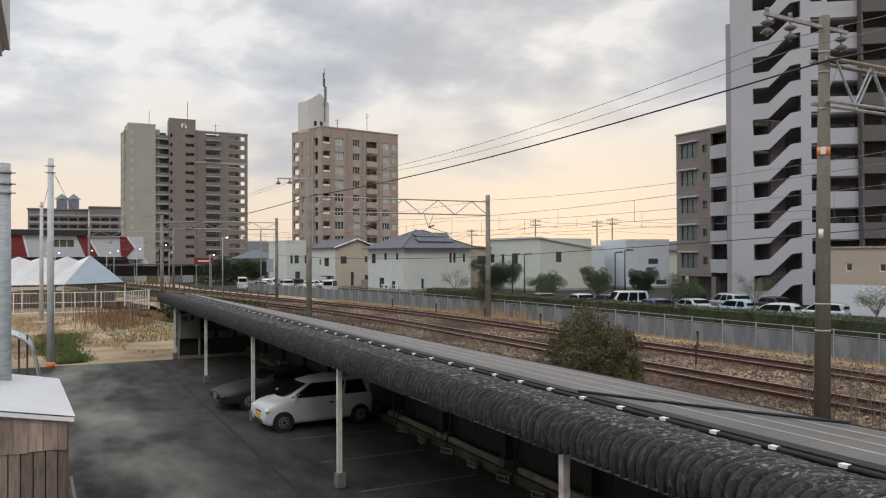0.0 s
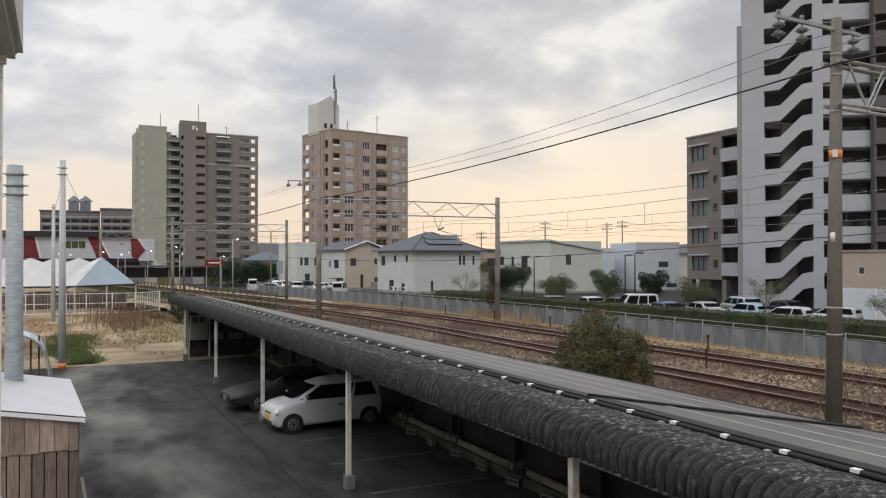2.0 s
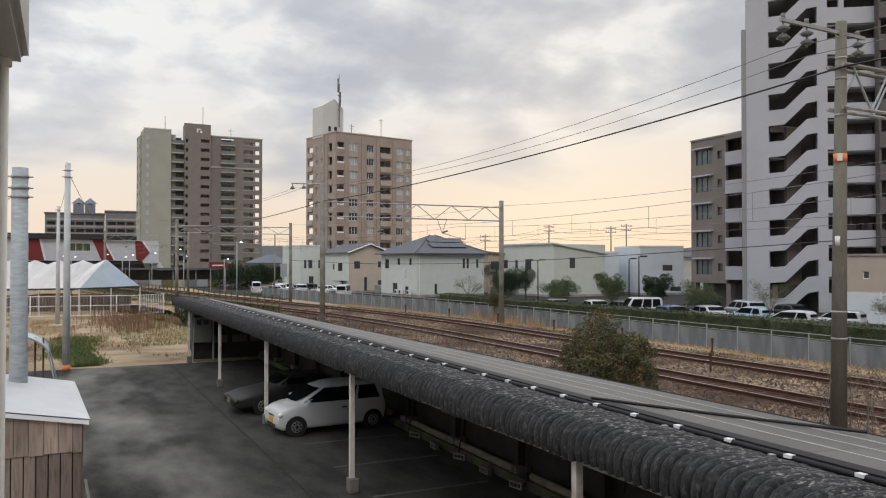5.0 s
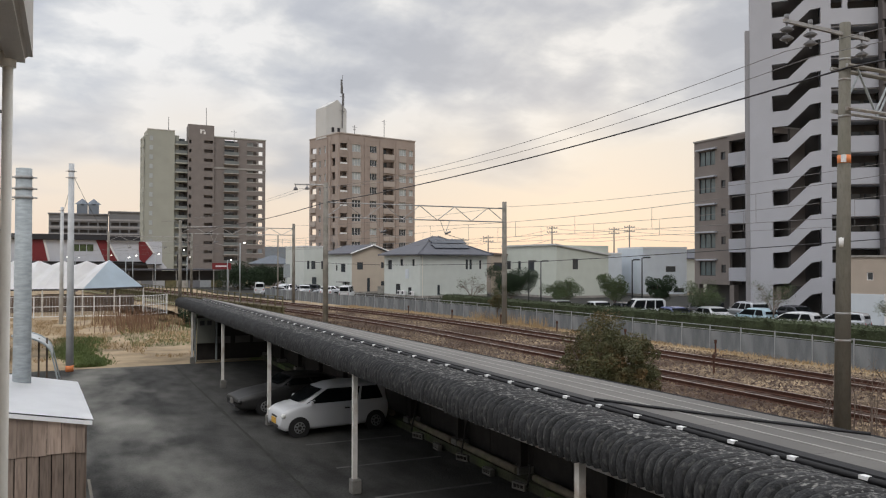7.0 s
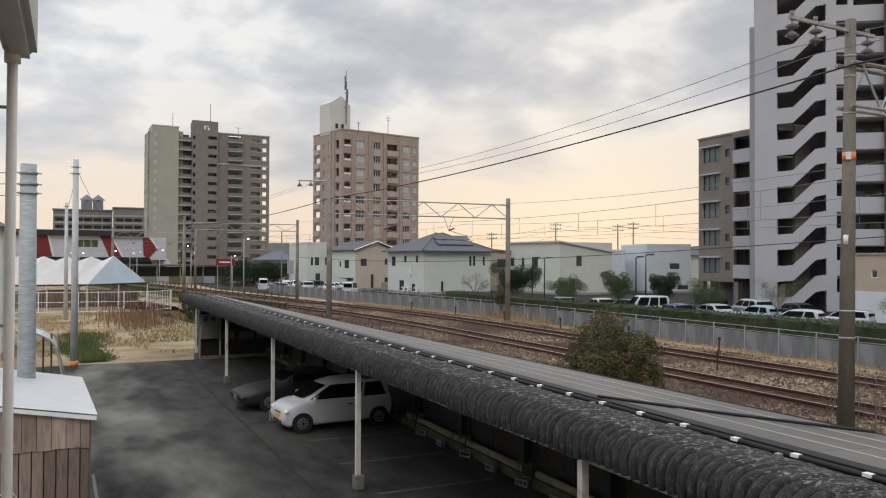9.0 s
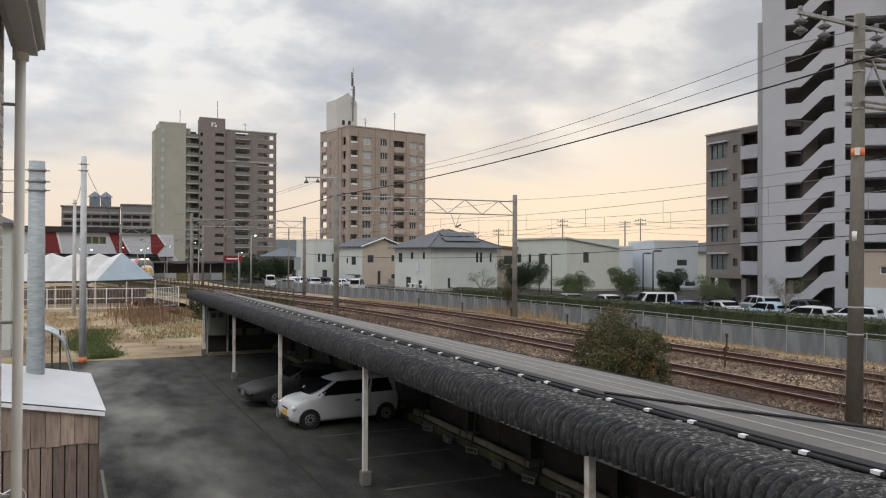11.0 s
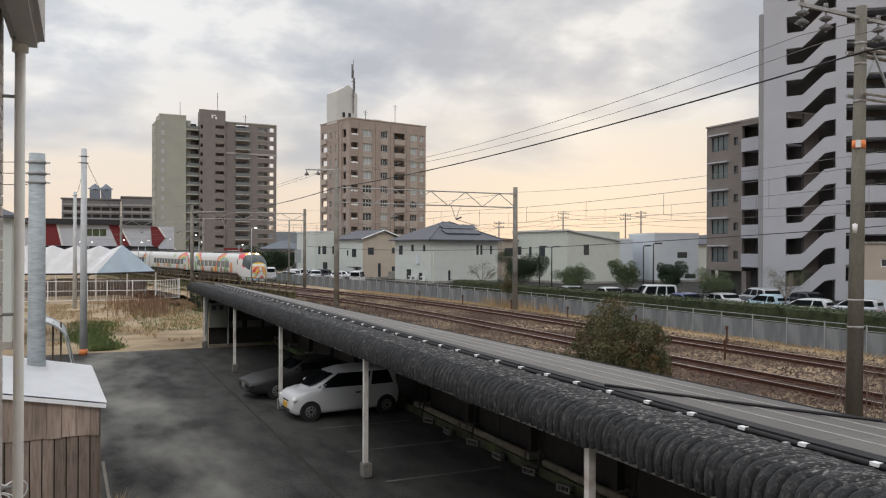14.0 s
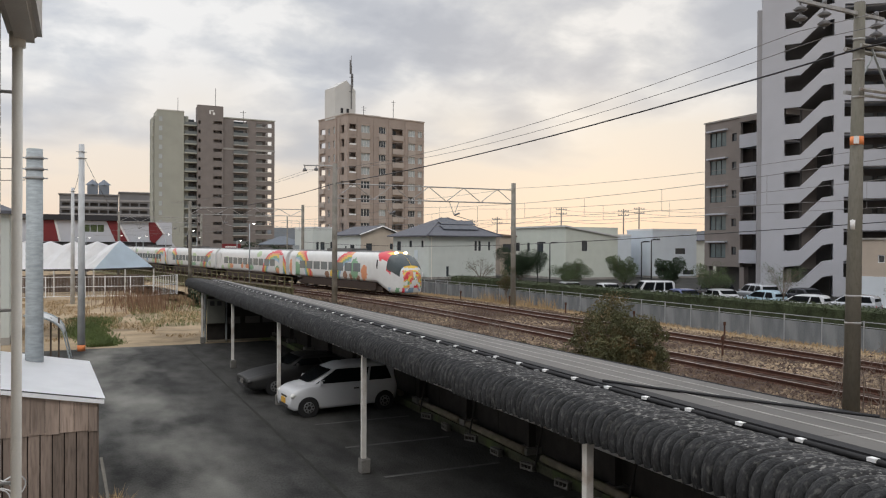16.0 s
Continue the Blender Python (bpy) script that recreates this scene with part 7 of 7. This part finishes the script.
for x, y, rz, style, paint, label in ((44.5, 53.5, 75, "wagon", "car_dark", "dark estate car in the far row of the car park"), (47.4, 49.6, 75, "wagon", "car_dark", "dark people carrier in the far row of the car park"), (49.2, 46.8, 75, "wagon", "car_silver", "silver estate car in the far row of the car park"), (50.6, 43.6, 80, "sedan", "car_dark", "dark saloon in the far row of the car park")):
    make_car(pose(x, y, 0.36, 0, 0, rz), paint, label, style, "cars in the car park")
rng0 = np.random.default_rng(20)
BUSH = thing("bush", pose(14.4, 18.9, 0.6), "dense round evergreen bush with reddish young leaves beside the carport", "bush")
cs = []
while len(cs) < 150:
    q = rng0.uniform(-1, 1, 3)
    if np.linalg.norm(q) < 1:
        narrow = 1.0 - 0.22 * max(0.0, q[2])
        cs.append((q[0] * 1.22 * narrow, q[1] * 1.5 * narrow, 1.4 + q[2] * 1.35))
for k in range(26):
    a = rng0.uniform(0, 2 * math.pi)
    cs.append((1.2 * math.cos(a), 1.5 * math.sin(a), rng0.uniform(0.4, 2.1)))
leaves("crown", BUSH, "leaf", rng0, cs, [rng0.uniform(0.14, 0.42) for c in cs], 46000, 0.036)
for k in range(9):
    bm = bm_new()
    rod(bm, (0, 0, -0.1), (rng0.uniform(-0.9, 0.9), rng0.uniform(-1.3, 1.3), rng0.uniform(1.2, 2.4)), 0.045, 0.012, 5)
    part("stem", bm, "bark", BUSH)
for x, y, h, r, seed, bare, mt, cnt in ((37.0, 71.0, 3.9, 1.4, 2, True, "pale_leaf", 250), (37.6, 64.0, 4.4, 2.1, 3, False, "dark_leaf", 12000), (39.6, 58.5, 3.5, 1.35, 4, False, "pale_leaf", 4200), (41.1, 53.2, 4.0, 1.15, 5, False, "pale_leaf", 4600),
                                      (43.2, 50.0, 4.1, 1.1, 6, False, "dark_leaf", 5000), (43.4, 45.4, 3.5, 1.4, 7, False, "pale_leaf", 2400), (45.6, 40.9, 3.5, 1.3, 8, True, "pale_leaf", 500), (45.0, 31.1, 3.2, 1.2, 10, True, "pale_leaf", 400)):
    tree(x, y, 0.36, h, r, seed, mt, "bare pruned tree with knotty branches" if bare else "small evergreen tree in the car park", bare, int(cnt * 4.0), 0.038, 0.06)
for x, y, h, r, seed in ((26.2, 137, 5.3, 3.2, 31), (29.6, 137, 5.6, 3.2, 32), (32.4, 136, 5.0, 2.6, 34)):
    tree(x, y, -0.5, h, r, seed, "dark_leaf", "dark evergreen tree beside the road", False, 14000, 0.09, 0.15, 0.15)
for x, y, top in ((41.1, 66.6, 5.22), (41.1, 64.4, 5.21), (46.3, 57.3, 5.32), (43.2, 52.2, 5.48)):
    street_lamp(x, y, top, False, 0.36, "car park lamps", 0.7)
for k in range(7):
    track_marker(27.0 + bend(22 + 6.5 * k), 21 + 6.5 * k, 0.7)
track_marker(22.0, 22.5, 0.8)
track_marker(22.0, 14.2, 0.9, "orange")

BR = thing("insulator_bracket", pose(14.6, 47.6, 9.75), "steel bracket with grey insulators on a railway mast", "bracket")
bm = bm_new()
rod(bm, (0.1, -0.1, 0.1), (-1.5, 1.8, 0.25), 0.05, n=6)
part("arm", bm, "steel", BR)
for q in (0.62, 1.0):
    bm = bm_new()
    x, y = -1.45 * q, 1.75 * q
    rod(bm, (x, y, -0.15), (x, y, 0.25), 0.03, n=6)
    rod(bm, (x, y, -0.12), (x, y, 0.06), 0.16, 0.08, 10)
    part("insulator", bm, "insulator", BR)

# wires over the railway and the yard
wire("dark cable strung between the railway masts", [((15.86, 13.8, 10.2), (13.3, 49.2, 9.7), 0.75), ((13.3, 49.2, 9.7), (8.4, 82, 9.0), 0.4), ((15.86, 13.8, 10.2), (18, -30, 10.6), 0.5)], 0.009, "pale_wire")
wire("dark cable strung between the railway masts", [((16.41, 13.5, 10.05), (13.7, 48.6, 9.7), 0.8), ((13.7, 48.6, 9.7), (9.0, 82, 9.0), 0.4), ((16.41, 13.5, 10.05), (18.6, -30, 10.5), 0.5)], 0.009, "pale_wire")
wire("thick dark feeder cable along the railway masts", [((17.05, 13.0, 9.75), (14.6, 47.6, 8.78), 0.34), ((14.6, 47.6, 8.78), (10.2, 81.8, 8.4), 0.5), ((17.05, 13.0, 9.75), (19.0, -30, 9.9), 0.4)], 0.024)
for c in (NEAR, FAR):
    sp, ct = [], []
    ys = (-21, 13.4, 47.6, 81.8, 116.0, 160.0)
    for y0, y1 in zip(ys, ys[1:]):
        sp.append(((c + bend(y0), y0, 7.4), (c + bend(y1), y1, 7.4), 0.4))
        ct.append(((c + bend(y0), y0, 6.3), (c + bend(y1), y1, 6.3), 0.02))
    over = wire("thin messenger wire over the track", sp, 0.009, "pale_wire")
    for (a, b, sag), (a2, b2, sag2) in zip(sp[1:4], ct[1:4]):
        for k in range(1, 7):
            q = k / 7
            top, low = Vector(a).lerp(Vector(b), q), Vector(a2).lerp(Vector(b2), q)
            top.z -= 4 * sag * q * (1 - q)
            bm = bm_new()
            rod(bm, low, top, 0.009, n=4)
            part("dropper", bm, "pale_wire", over)
    wire("thin contact wire over the track", ct, 0.008, "pale_wire")
wire("sagging dark cable along the fence side", [((27.6, -20, 6.6), (27.6, 13.7, 6.2), 0.3), ((27.6, 13.7, 6.2), (27.4, 47.6, 5.0), 0.1), ((27.4, 47.6, 5.0), (21.6, 81.8, 5.2), 0.25)], 0.018)
wire("dark cable along the far masts", [((27.6, 13.7, 9.0), (27.4, 47.6, 8.9), 0.4), ((27.4, 47.6, 8.9), (21.6, 81.8, 8.9), 0.3)], 0.01, "pale_wire")
for k, (x, y, h) in enumerate(((57.0, 116, 9.0), (60.5, 119, 9.2), (67.5, 123, 9.9), (75.0, 114, 11.4), (85.0, 110, 11.2), (87.5, 109, 11.6))):
    concrete_pole(x, y, h, 0.16, 0.1, "thin far utility pole with cross arms", (h - 0.4, h - 1.1), material="pole_concrete", arms=True)

far_poles = ((33.0, 140, 8.8), (57.0, 116, 8.6), (67.5, 123, 9.5), (75.0, 114, 11.0), (87.5, 109, 11.2), (112.0, 100, 11.0))
wire("far street wires over the houses", [((x0, y0, h0 - d), (x1, y1, h1 - d), 0.5) for (x0, y0, h0), (x1, y1, h1) in zip(far_poles, far_poles[1:]) for d in (0.0, 0.75, 1.9)], 0.022, "pale_wire")

# street side beyond the railway: road, far houses, platform fence, sign
structure("road", boxes((20.5, 33.0, 97, 240, 0.2, 0.41)), "asphalt", "grey asphalt road beyond the railway", "road")
house(pose(33.0, 158.0, 0.3, 0, 0, -12), 9, 8, 4.4, "far_pale", "roof_blue", "far house with blue-grey roof behind the trees", front=((1.5, 3.5, 2.4, 3.8), (5.2, 7.0, 2.4, 3.8)), rise=1.8)
house(pose(43.5, 150.0, 0.3, 0, 0, -12), 7, 8, 5.2, "tan", "roof_grey", "far house with grey roof", front=((1.5, 3.0, 3.2, 4.6),), rise=2.0)
PL = thing("platform_shelter", pose(6.0, 150.0, 0.3), "low grey platform shelter with dark opening and pale fence", "shelter")
# back wall coloured dark for the shade inside the shelter
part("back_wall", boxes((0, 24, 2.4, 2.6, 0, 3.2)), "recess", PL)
part("roof", boxes((-0.5, 24.5, -0.6, 3.0, 3.3, 3.6)), "roof_grey", PL, "thin grey shelter roof")
for x in range(0, 25, 4):
    part("column", boxes((x, x + 0.16, 0, 0.16, 0, 3.3)), "steel", PL)
for k in range(12):
    part("fence_panel", boxes((2.0 * k + 0.03, 2.0 * k + 1.97, -1.2, -1.15, 0.2, 1.5)), ("fence_steel", "olive_steel", "concrete", "far_grey")[k % 4], PL)
SG = thing("red_sign", pose(21.8, 128.0, 0.36), "small red and white roadside sign board", "sign")
part("board", boxes((-1.0, 1.9, -0.05, 0.05, 3.6, 4.6)), "red", SG)
part("bar", boxes((-0.5, 1.2, -0.075, -0.054, 4.0, 4.2)), "frame_white", SG)
for x in (-0.8, 1.5):
    part("post", boxes((x, x + 0.1, -0.05, 0.05, 0, 3.6)), "steel", SG)
SN = thing("road_sign", pose(27.2, 106.5, 0.4), "grey blank-backed road sign on a post", "sign")
part("plate", boxes((-0.45, 0.45, -0.03, 0.03, 2.6, 4.4)), "galv", SN)
part("post", boxes((-0.05, 0.05, 0.03, 0.1, 0, 4.4)), "galv", SN)
SI = thing("railway_signal", pose(12.4, 100.0, 0.8), "dark railway signal with a red lamp", "signal")
part("post", boxes((-0.07, 0.07, -0.07, 0.07, 0, 5.2)), "frame_dark", SI)
part("head", boxes((-0.3, 0.3, -0.2, 0.1, 3.6, 5.2)), "frame_dark", SI)
bm = bm_new()
bmesh.ops.create_uvsphere(bm, u_segments=10, v_segments=6, radius=0.11, matrix=Matrix.Translation((0, -0.2, 4.1)))
part("lamp", bm, "lamp_red", SI, "glowing red lamp")
# scrub along the railway bank
for k, (x, y, h) in enumerate(((16.2, 30.0, 0.9), (15.8, 34.0, 1.0), (14.9, 26.0, 0.8), (16.4, 40.0, 0.9), (15.2, 44.0, 1.0), (12.0, 62.0, 1.6), (12.8, 21.5, 0.7))):
    SB = thing("bare_shrub", pose(x, y, 0.7 if x > 13 else 0.2), "leafless reddish scrub on the railway bank", "shrub", "shrubs on the bank")
    bm = bm_new()
    rs = np.random.default_rng(60 + k)
    for j in range(40):
        b0 = Vector((rs.normal(0, 0.5), rs.normal(0, 1.3), 0))
        tip = b0 + Vector((rs.normal(0, 0.3), rs.normal(0, 0.3), 1)) * h * rs.uniform(0.5, 1.3)
        rod(bm, (0, 0, -0.12), b0 - Vector((0, 0, 0.05)), 0.015, 0.012, 3)
        rod(bm, b0 - Vector((0, 0, 0.06)), tip, 0.012, 0.004, 3)
        rod(bm, b0.lerp(tip, 0.6), tip + Vector((rs.normal(0, 0.25), rs.normal(0, 0.25), 0.1)) * h, 0.007, 0.003, 3)
    part("branching_stem", bm, "twig", SB)
# weeds and hose beside the shed, wire from the thick pole
grass("straw", "tuft of pale straw beside the shed", "dry_grass", 500, lambda r, n: (r.normal(0.62, 0.12, n), r.uniform(13.6, 16.2, n), np.full(n, 0.0)), 0.12, 0.45, 0.45, seed=6)
wire("thin wires from the thick pole to the house", [((-1.05, 20, 6.9), (-12, 21.5, 6.9), 0.1), ((-1.05, 20, 6.65), (-12, 21.5, 6.7), 0.1), ((-1.05, 20, 6.4), (-12, 21.5, 6.3), 0.1)], 0.008)
wire("slanting stay wires at the slender pole", [((0.2, 40.2, 9.2), (2.5, 62, 7.2), 0.2), ((0.2, 40.2, 8.9), (-0.3, 71.3, 9.2), 0.4)], 0.012)

# air conditioners, meter boxes and downpipes at the houses
for x, y, rz in ((-0.45, 3.6, -90), (-0.45, 4.7, -90), (-0.45, 1.4, -90)):
    AC = thing("air_conditioner", HOME @ pose(x, y, 0.35, 0, 0, rz), "white outdoor air-conditioning unit beside the house wall", "air conditioner", "air conditioners")
    bm = boxes((-0.4, 0.4, -0.15, 0.15, 0, 0.6))
    bevel(bm, 0.02, 1)
    part("casing", bm, "frame_white", AC)
    bm = bm_new()
    rod(bm, (-0.1, -0.155, 0.3), (-0.1, -0.17, 0.3), 0.22, n=14)
    part("fan_grille", bm, "frame_dark", AC)
    part("stand", boxes((-0.35, 0.35, -0.12, 0.12, -0.35, 0)), "concrete", AC)
DP = thing("downpipe", HOME, "cream rainwater downpipe on the house corner", "downpipe", "downpipes")
bm = bm_new()
rod(bm, (0.3, -0.06, 0), (0.3, -0.06, 5.75), 0.045, n=6)
part("pipe", bm, "pipe", DP)
MB = thing("meter_box", HOME @ pose(-0.08, 3.3, 2.6), "small white electric meter box on the house wall", "meter box")
part("box", boxes((-0.1, 0.07, -0.35, 0.35, 0, 1.3)), "render_cool", MB)

# distant hills
bm = bm_new()
rngh = np.random.default_rng(77)
pts = [(x, 1600 - 0.25 * x) for x in range(-400, 2400, 60)]
lo = [bm.verts.new((x, y, -2)) for x, y in pts]
hi = [bm.verts.new((x, y, 26 + 14 * math.sin(x * 0.006) + rngh.uniform(-4, 4))) for x, y in pts]
for k in range(len(pts) - 1):
    bm.faces.new((lo[k], lo[k + 1], hi[k + 1], hi[k]))
structure("backdrop_hills", bm, "hill", "low blue-grey hills on the horizon", "hills")

grass("dry_grass", "short dry straw-coloured grass along the fence", "dry_grass", 20000, lambda r, n: (lambda y: (r.uniform(26.6, 29.0, n) + np.array([bend(v) * 0.8 for v in y]), y, np.full(n, 0.72)))(r.uniform(8, 75, n)), 0.03, 0.2, 0.6, seed=1)
grass("straw_tufts", "taller pale straw tufts at the mast foot", "dry_grass", 450, lambda r, n: (lambda k: (28.1 + 0.35 * np.sin(k * 2.3) + r.normal(0, 0.22, n), 44 + 1.1 * k + r.normal(0, 0.3, n), np.full(n, 0.7)))(r.integers(0, 9, n)), 0.3, 1.0, 0.22, seed=11)
grass("field_grass", "dry brown winter grass on the vacant lot", "dry_grass", 24000, lambda r, n: (lambda x, y: (x, y, np.where((np.sin(x * 1.1 + y * 0.23) + np.sin(y * 0.6 - x) > -0.3) & (y > 47 + 3 * np.sin(x * 0.9)), -0.02, -0.6)))(r.uniform(-5, 9.5, n), 42 + 37 * r.random(n)), 0.04, 0.24, 0.6, seed=2)
grass("green_grass", "patch of green grass on the vacant lot", "green_grass", 12000, lambda r, n: (lambda q: (r.normal(1.0, 0.28 + 0.5 * q, n) - 0.4 * q + 0.3 * np.sin(9 * q), 41.6 + 16 * q ** 1.4, np.full(n, -0.02)))(r.random(n)), 0.06, 0.24, 0.5, seed=3)
grass("tall_weeds", "tall reddish brown dead weeds before the fence", "dead_weed", 800, lambda r, n: (r.normal(5.0, 1.3, n) + 0.8 * np.sin(np.arange(n)), r.uniform(60, 77, n), np.full(n, -0.02)), 0.5, 1.9, 0.14, seed=4)

grass("olive_grass", "olive winter grass scattered over the vacant lot", "green_grass", 3500, lambda r, n: (r.uniform(3.5, 9.5, n), 50 + 22 * r.random(n) ** 1.2, np.full(n, -0.02)), 0.05, 0.22, seed=7)
def bank(r, n):
    x, y = r.uniform(10.8, 16.2, n), r.uniform(10, 60, n)
    return x, y, np.array([land(u, v) for u, v in zip(x, y)])


grass("bank_grass", "dry grass on the railway bank behind the carport", "dry_grass", 12000, bank, 0.08, 0.4, seed=8)
grass("bank_weeds", "dark reddish dead weeds on the railway bank", "sleeper", 9000, bank, 0.15, 0.6, seed=9)
LB = thing("bush", pose(12.95, 20.3, 0.6), "low yellowish green shrub beside the large bush", "bush")
cb = [(rng0.normal(0, 0.4), rng0.normal(0, 0.7), rng0.uniform(0.2, 1.25)) for k in range(30)]
leaves("crown", LB, "leaf", rng0, cb, [rng0.uniform(0.12, 0.3) for c in cb], 5000, 0.036)
bm = bm_new()
for c in cb[:12]:
    rod(bm, (0, 0, -0.05), c, 0.014, 0.005, 4)
part("stem", bm, "bark", LB)
tree(28.4, 50.4, 0.6, 3.0, 0.6, 33, "leaf", "slim bushy evergreen shrub at the fence", False, 3200, 0.04, 0.04, group="")
BD = thing("bush", pose(9.6, 68.0, 0), "dark evergreen bush below the bridge end", "bush")
rb = np.random.default_rng(90)
cb = [(rb.normal(0, 0.6), rb.normal(0, 0.8), rb.uniform(0.3, 1.3)) for k in range(26)]
leaves("crown", BD, "dark_leaf", rb, cb, [rb.uniform(0.3, 0.55) for c in cb], 6000, 0.08)
# utility cabinets at the end of the carport
CAB = thing("utility_cabinet", pose(0, 41.2, 0), "grey-green electrical cabinet on a frame at the carport's end", "cabinet")
bm = boxes((5.98, 6.85, -0.12, 0.12, 0.95, 2.2))
bevel(bm, 0.02, 1)
part("box", bm, "cabinet_green", CAB)
for x in (6.1, 6.45):
    part("vent", boxes((x, x + 0.22, -0.135, -0.121, 1.85, 2.08)), "frame_dark", CAB)
for x in (5.85, 6.88):
    part("leg", boxes((x, x + 0.08, -0.05, 0.05, 0, 2.5)), "galv", CAB)
for k, z in enumerate((0.6, 1.3, 1.9)):
    bm = bm_new()
    rod(bm, (5.8, -0.1, z), (5.8, -0.1, z + 0.6), 0.03, n=6)
    part("conduit", bm, "frame_dark", CAB)
# white house and cycle shelter beyond the shed
house(pose(-9.0, 44.0, 0, 0, 0, 0), 6.0, 8, 6.4, "render_white", "roof_grey", "white house with grey eaves beyond the yard", front=((4.6, 5.2, 3.6, 5.0),), roof_kind="hip", rise=1.6, over=0.35)
CY = thing("cycle_shelter", pose(-1.9, 35.2, 0), "small cycle shelter with curved clear roof and steel frame", "cycle shelter")
bm = bm_new()
arc = [(1.45 * math.sin(k / 8 * 1.5), 2.1 - 0.9 * (1 - math.cos(k / 8 * 1.5))) for k in range(9)]
prism(bm, arc + [(x, z - 0.03) for x, z in arc[::-1]], 0, 2.6)
part("roof", bm, "clear_sheet", CY, "curved clear plastic roof sheet")
for y in (0.0, 2.6):
    bm = bm_new()
    for a, b in zip(arc, arc[1:]):
        rod(bm, (a[0], y, a[1] + 0.02), (b[0], y, b[1] + 0.02), 0.035, n=6)
    rod(bm, (arc[-1][0], y, arc[-1][1]), (1.72, y, 0), 0.035, n=6)
    part("hoop", bm, "galv", CY)
for x in (0.9, 1.2):
    part("post", boxes((x, x + 0.07, 1.2, 1.27, 0, 1.9)), "bark", CY)
# bare shrubs round the railway mast and bush
SHRUB = thing("bare_shrub", pose(17.5, 13.0, 0.7), "leafless reddish shrub twigs round the mast foot", "shrub")
bm = bm_new()
rs = np.random.default_rng(41)
for k in range(34):
    b0 = Vector((rs.normal(0, 0.45), rs.normal(0, 0.6), 0))
    d = Vector((rs.normal(0, 0.28), rs.normal(0, 0.28), 1.0))
    h = rs.uniform(0.9, 2.6)
    mid = b0 + d * h * 0.6
    rod(bm, b0, mid, 0.012, 0.008, 4)
    for j in range(3):
        rod(bm, mid, mid + Vector((rs.normal(0, 0.3), rs.normal(0, 0.3), rs.uniform(0.2, 0.5))) * h * 0.6, 0.007, 0.003, 3)
part("branching_stem", bm, "twig", SHRUB)

TRAIN = [train_car(k == 0, k) for k in range(6)]
motions()
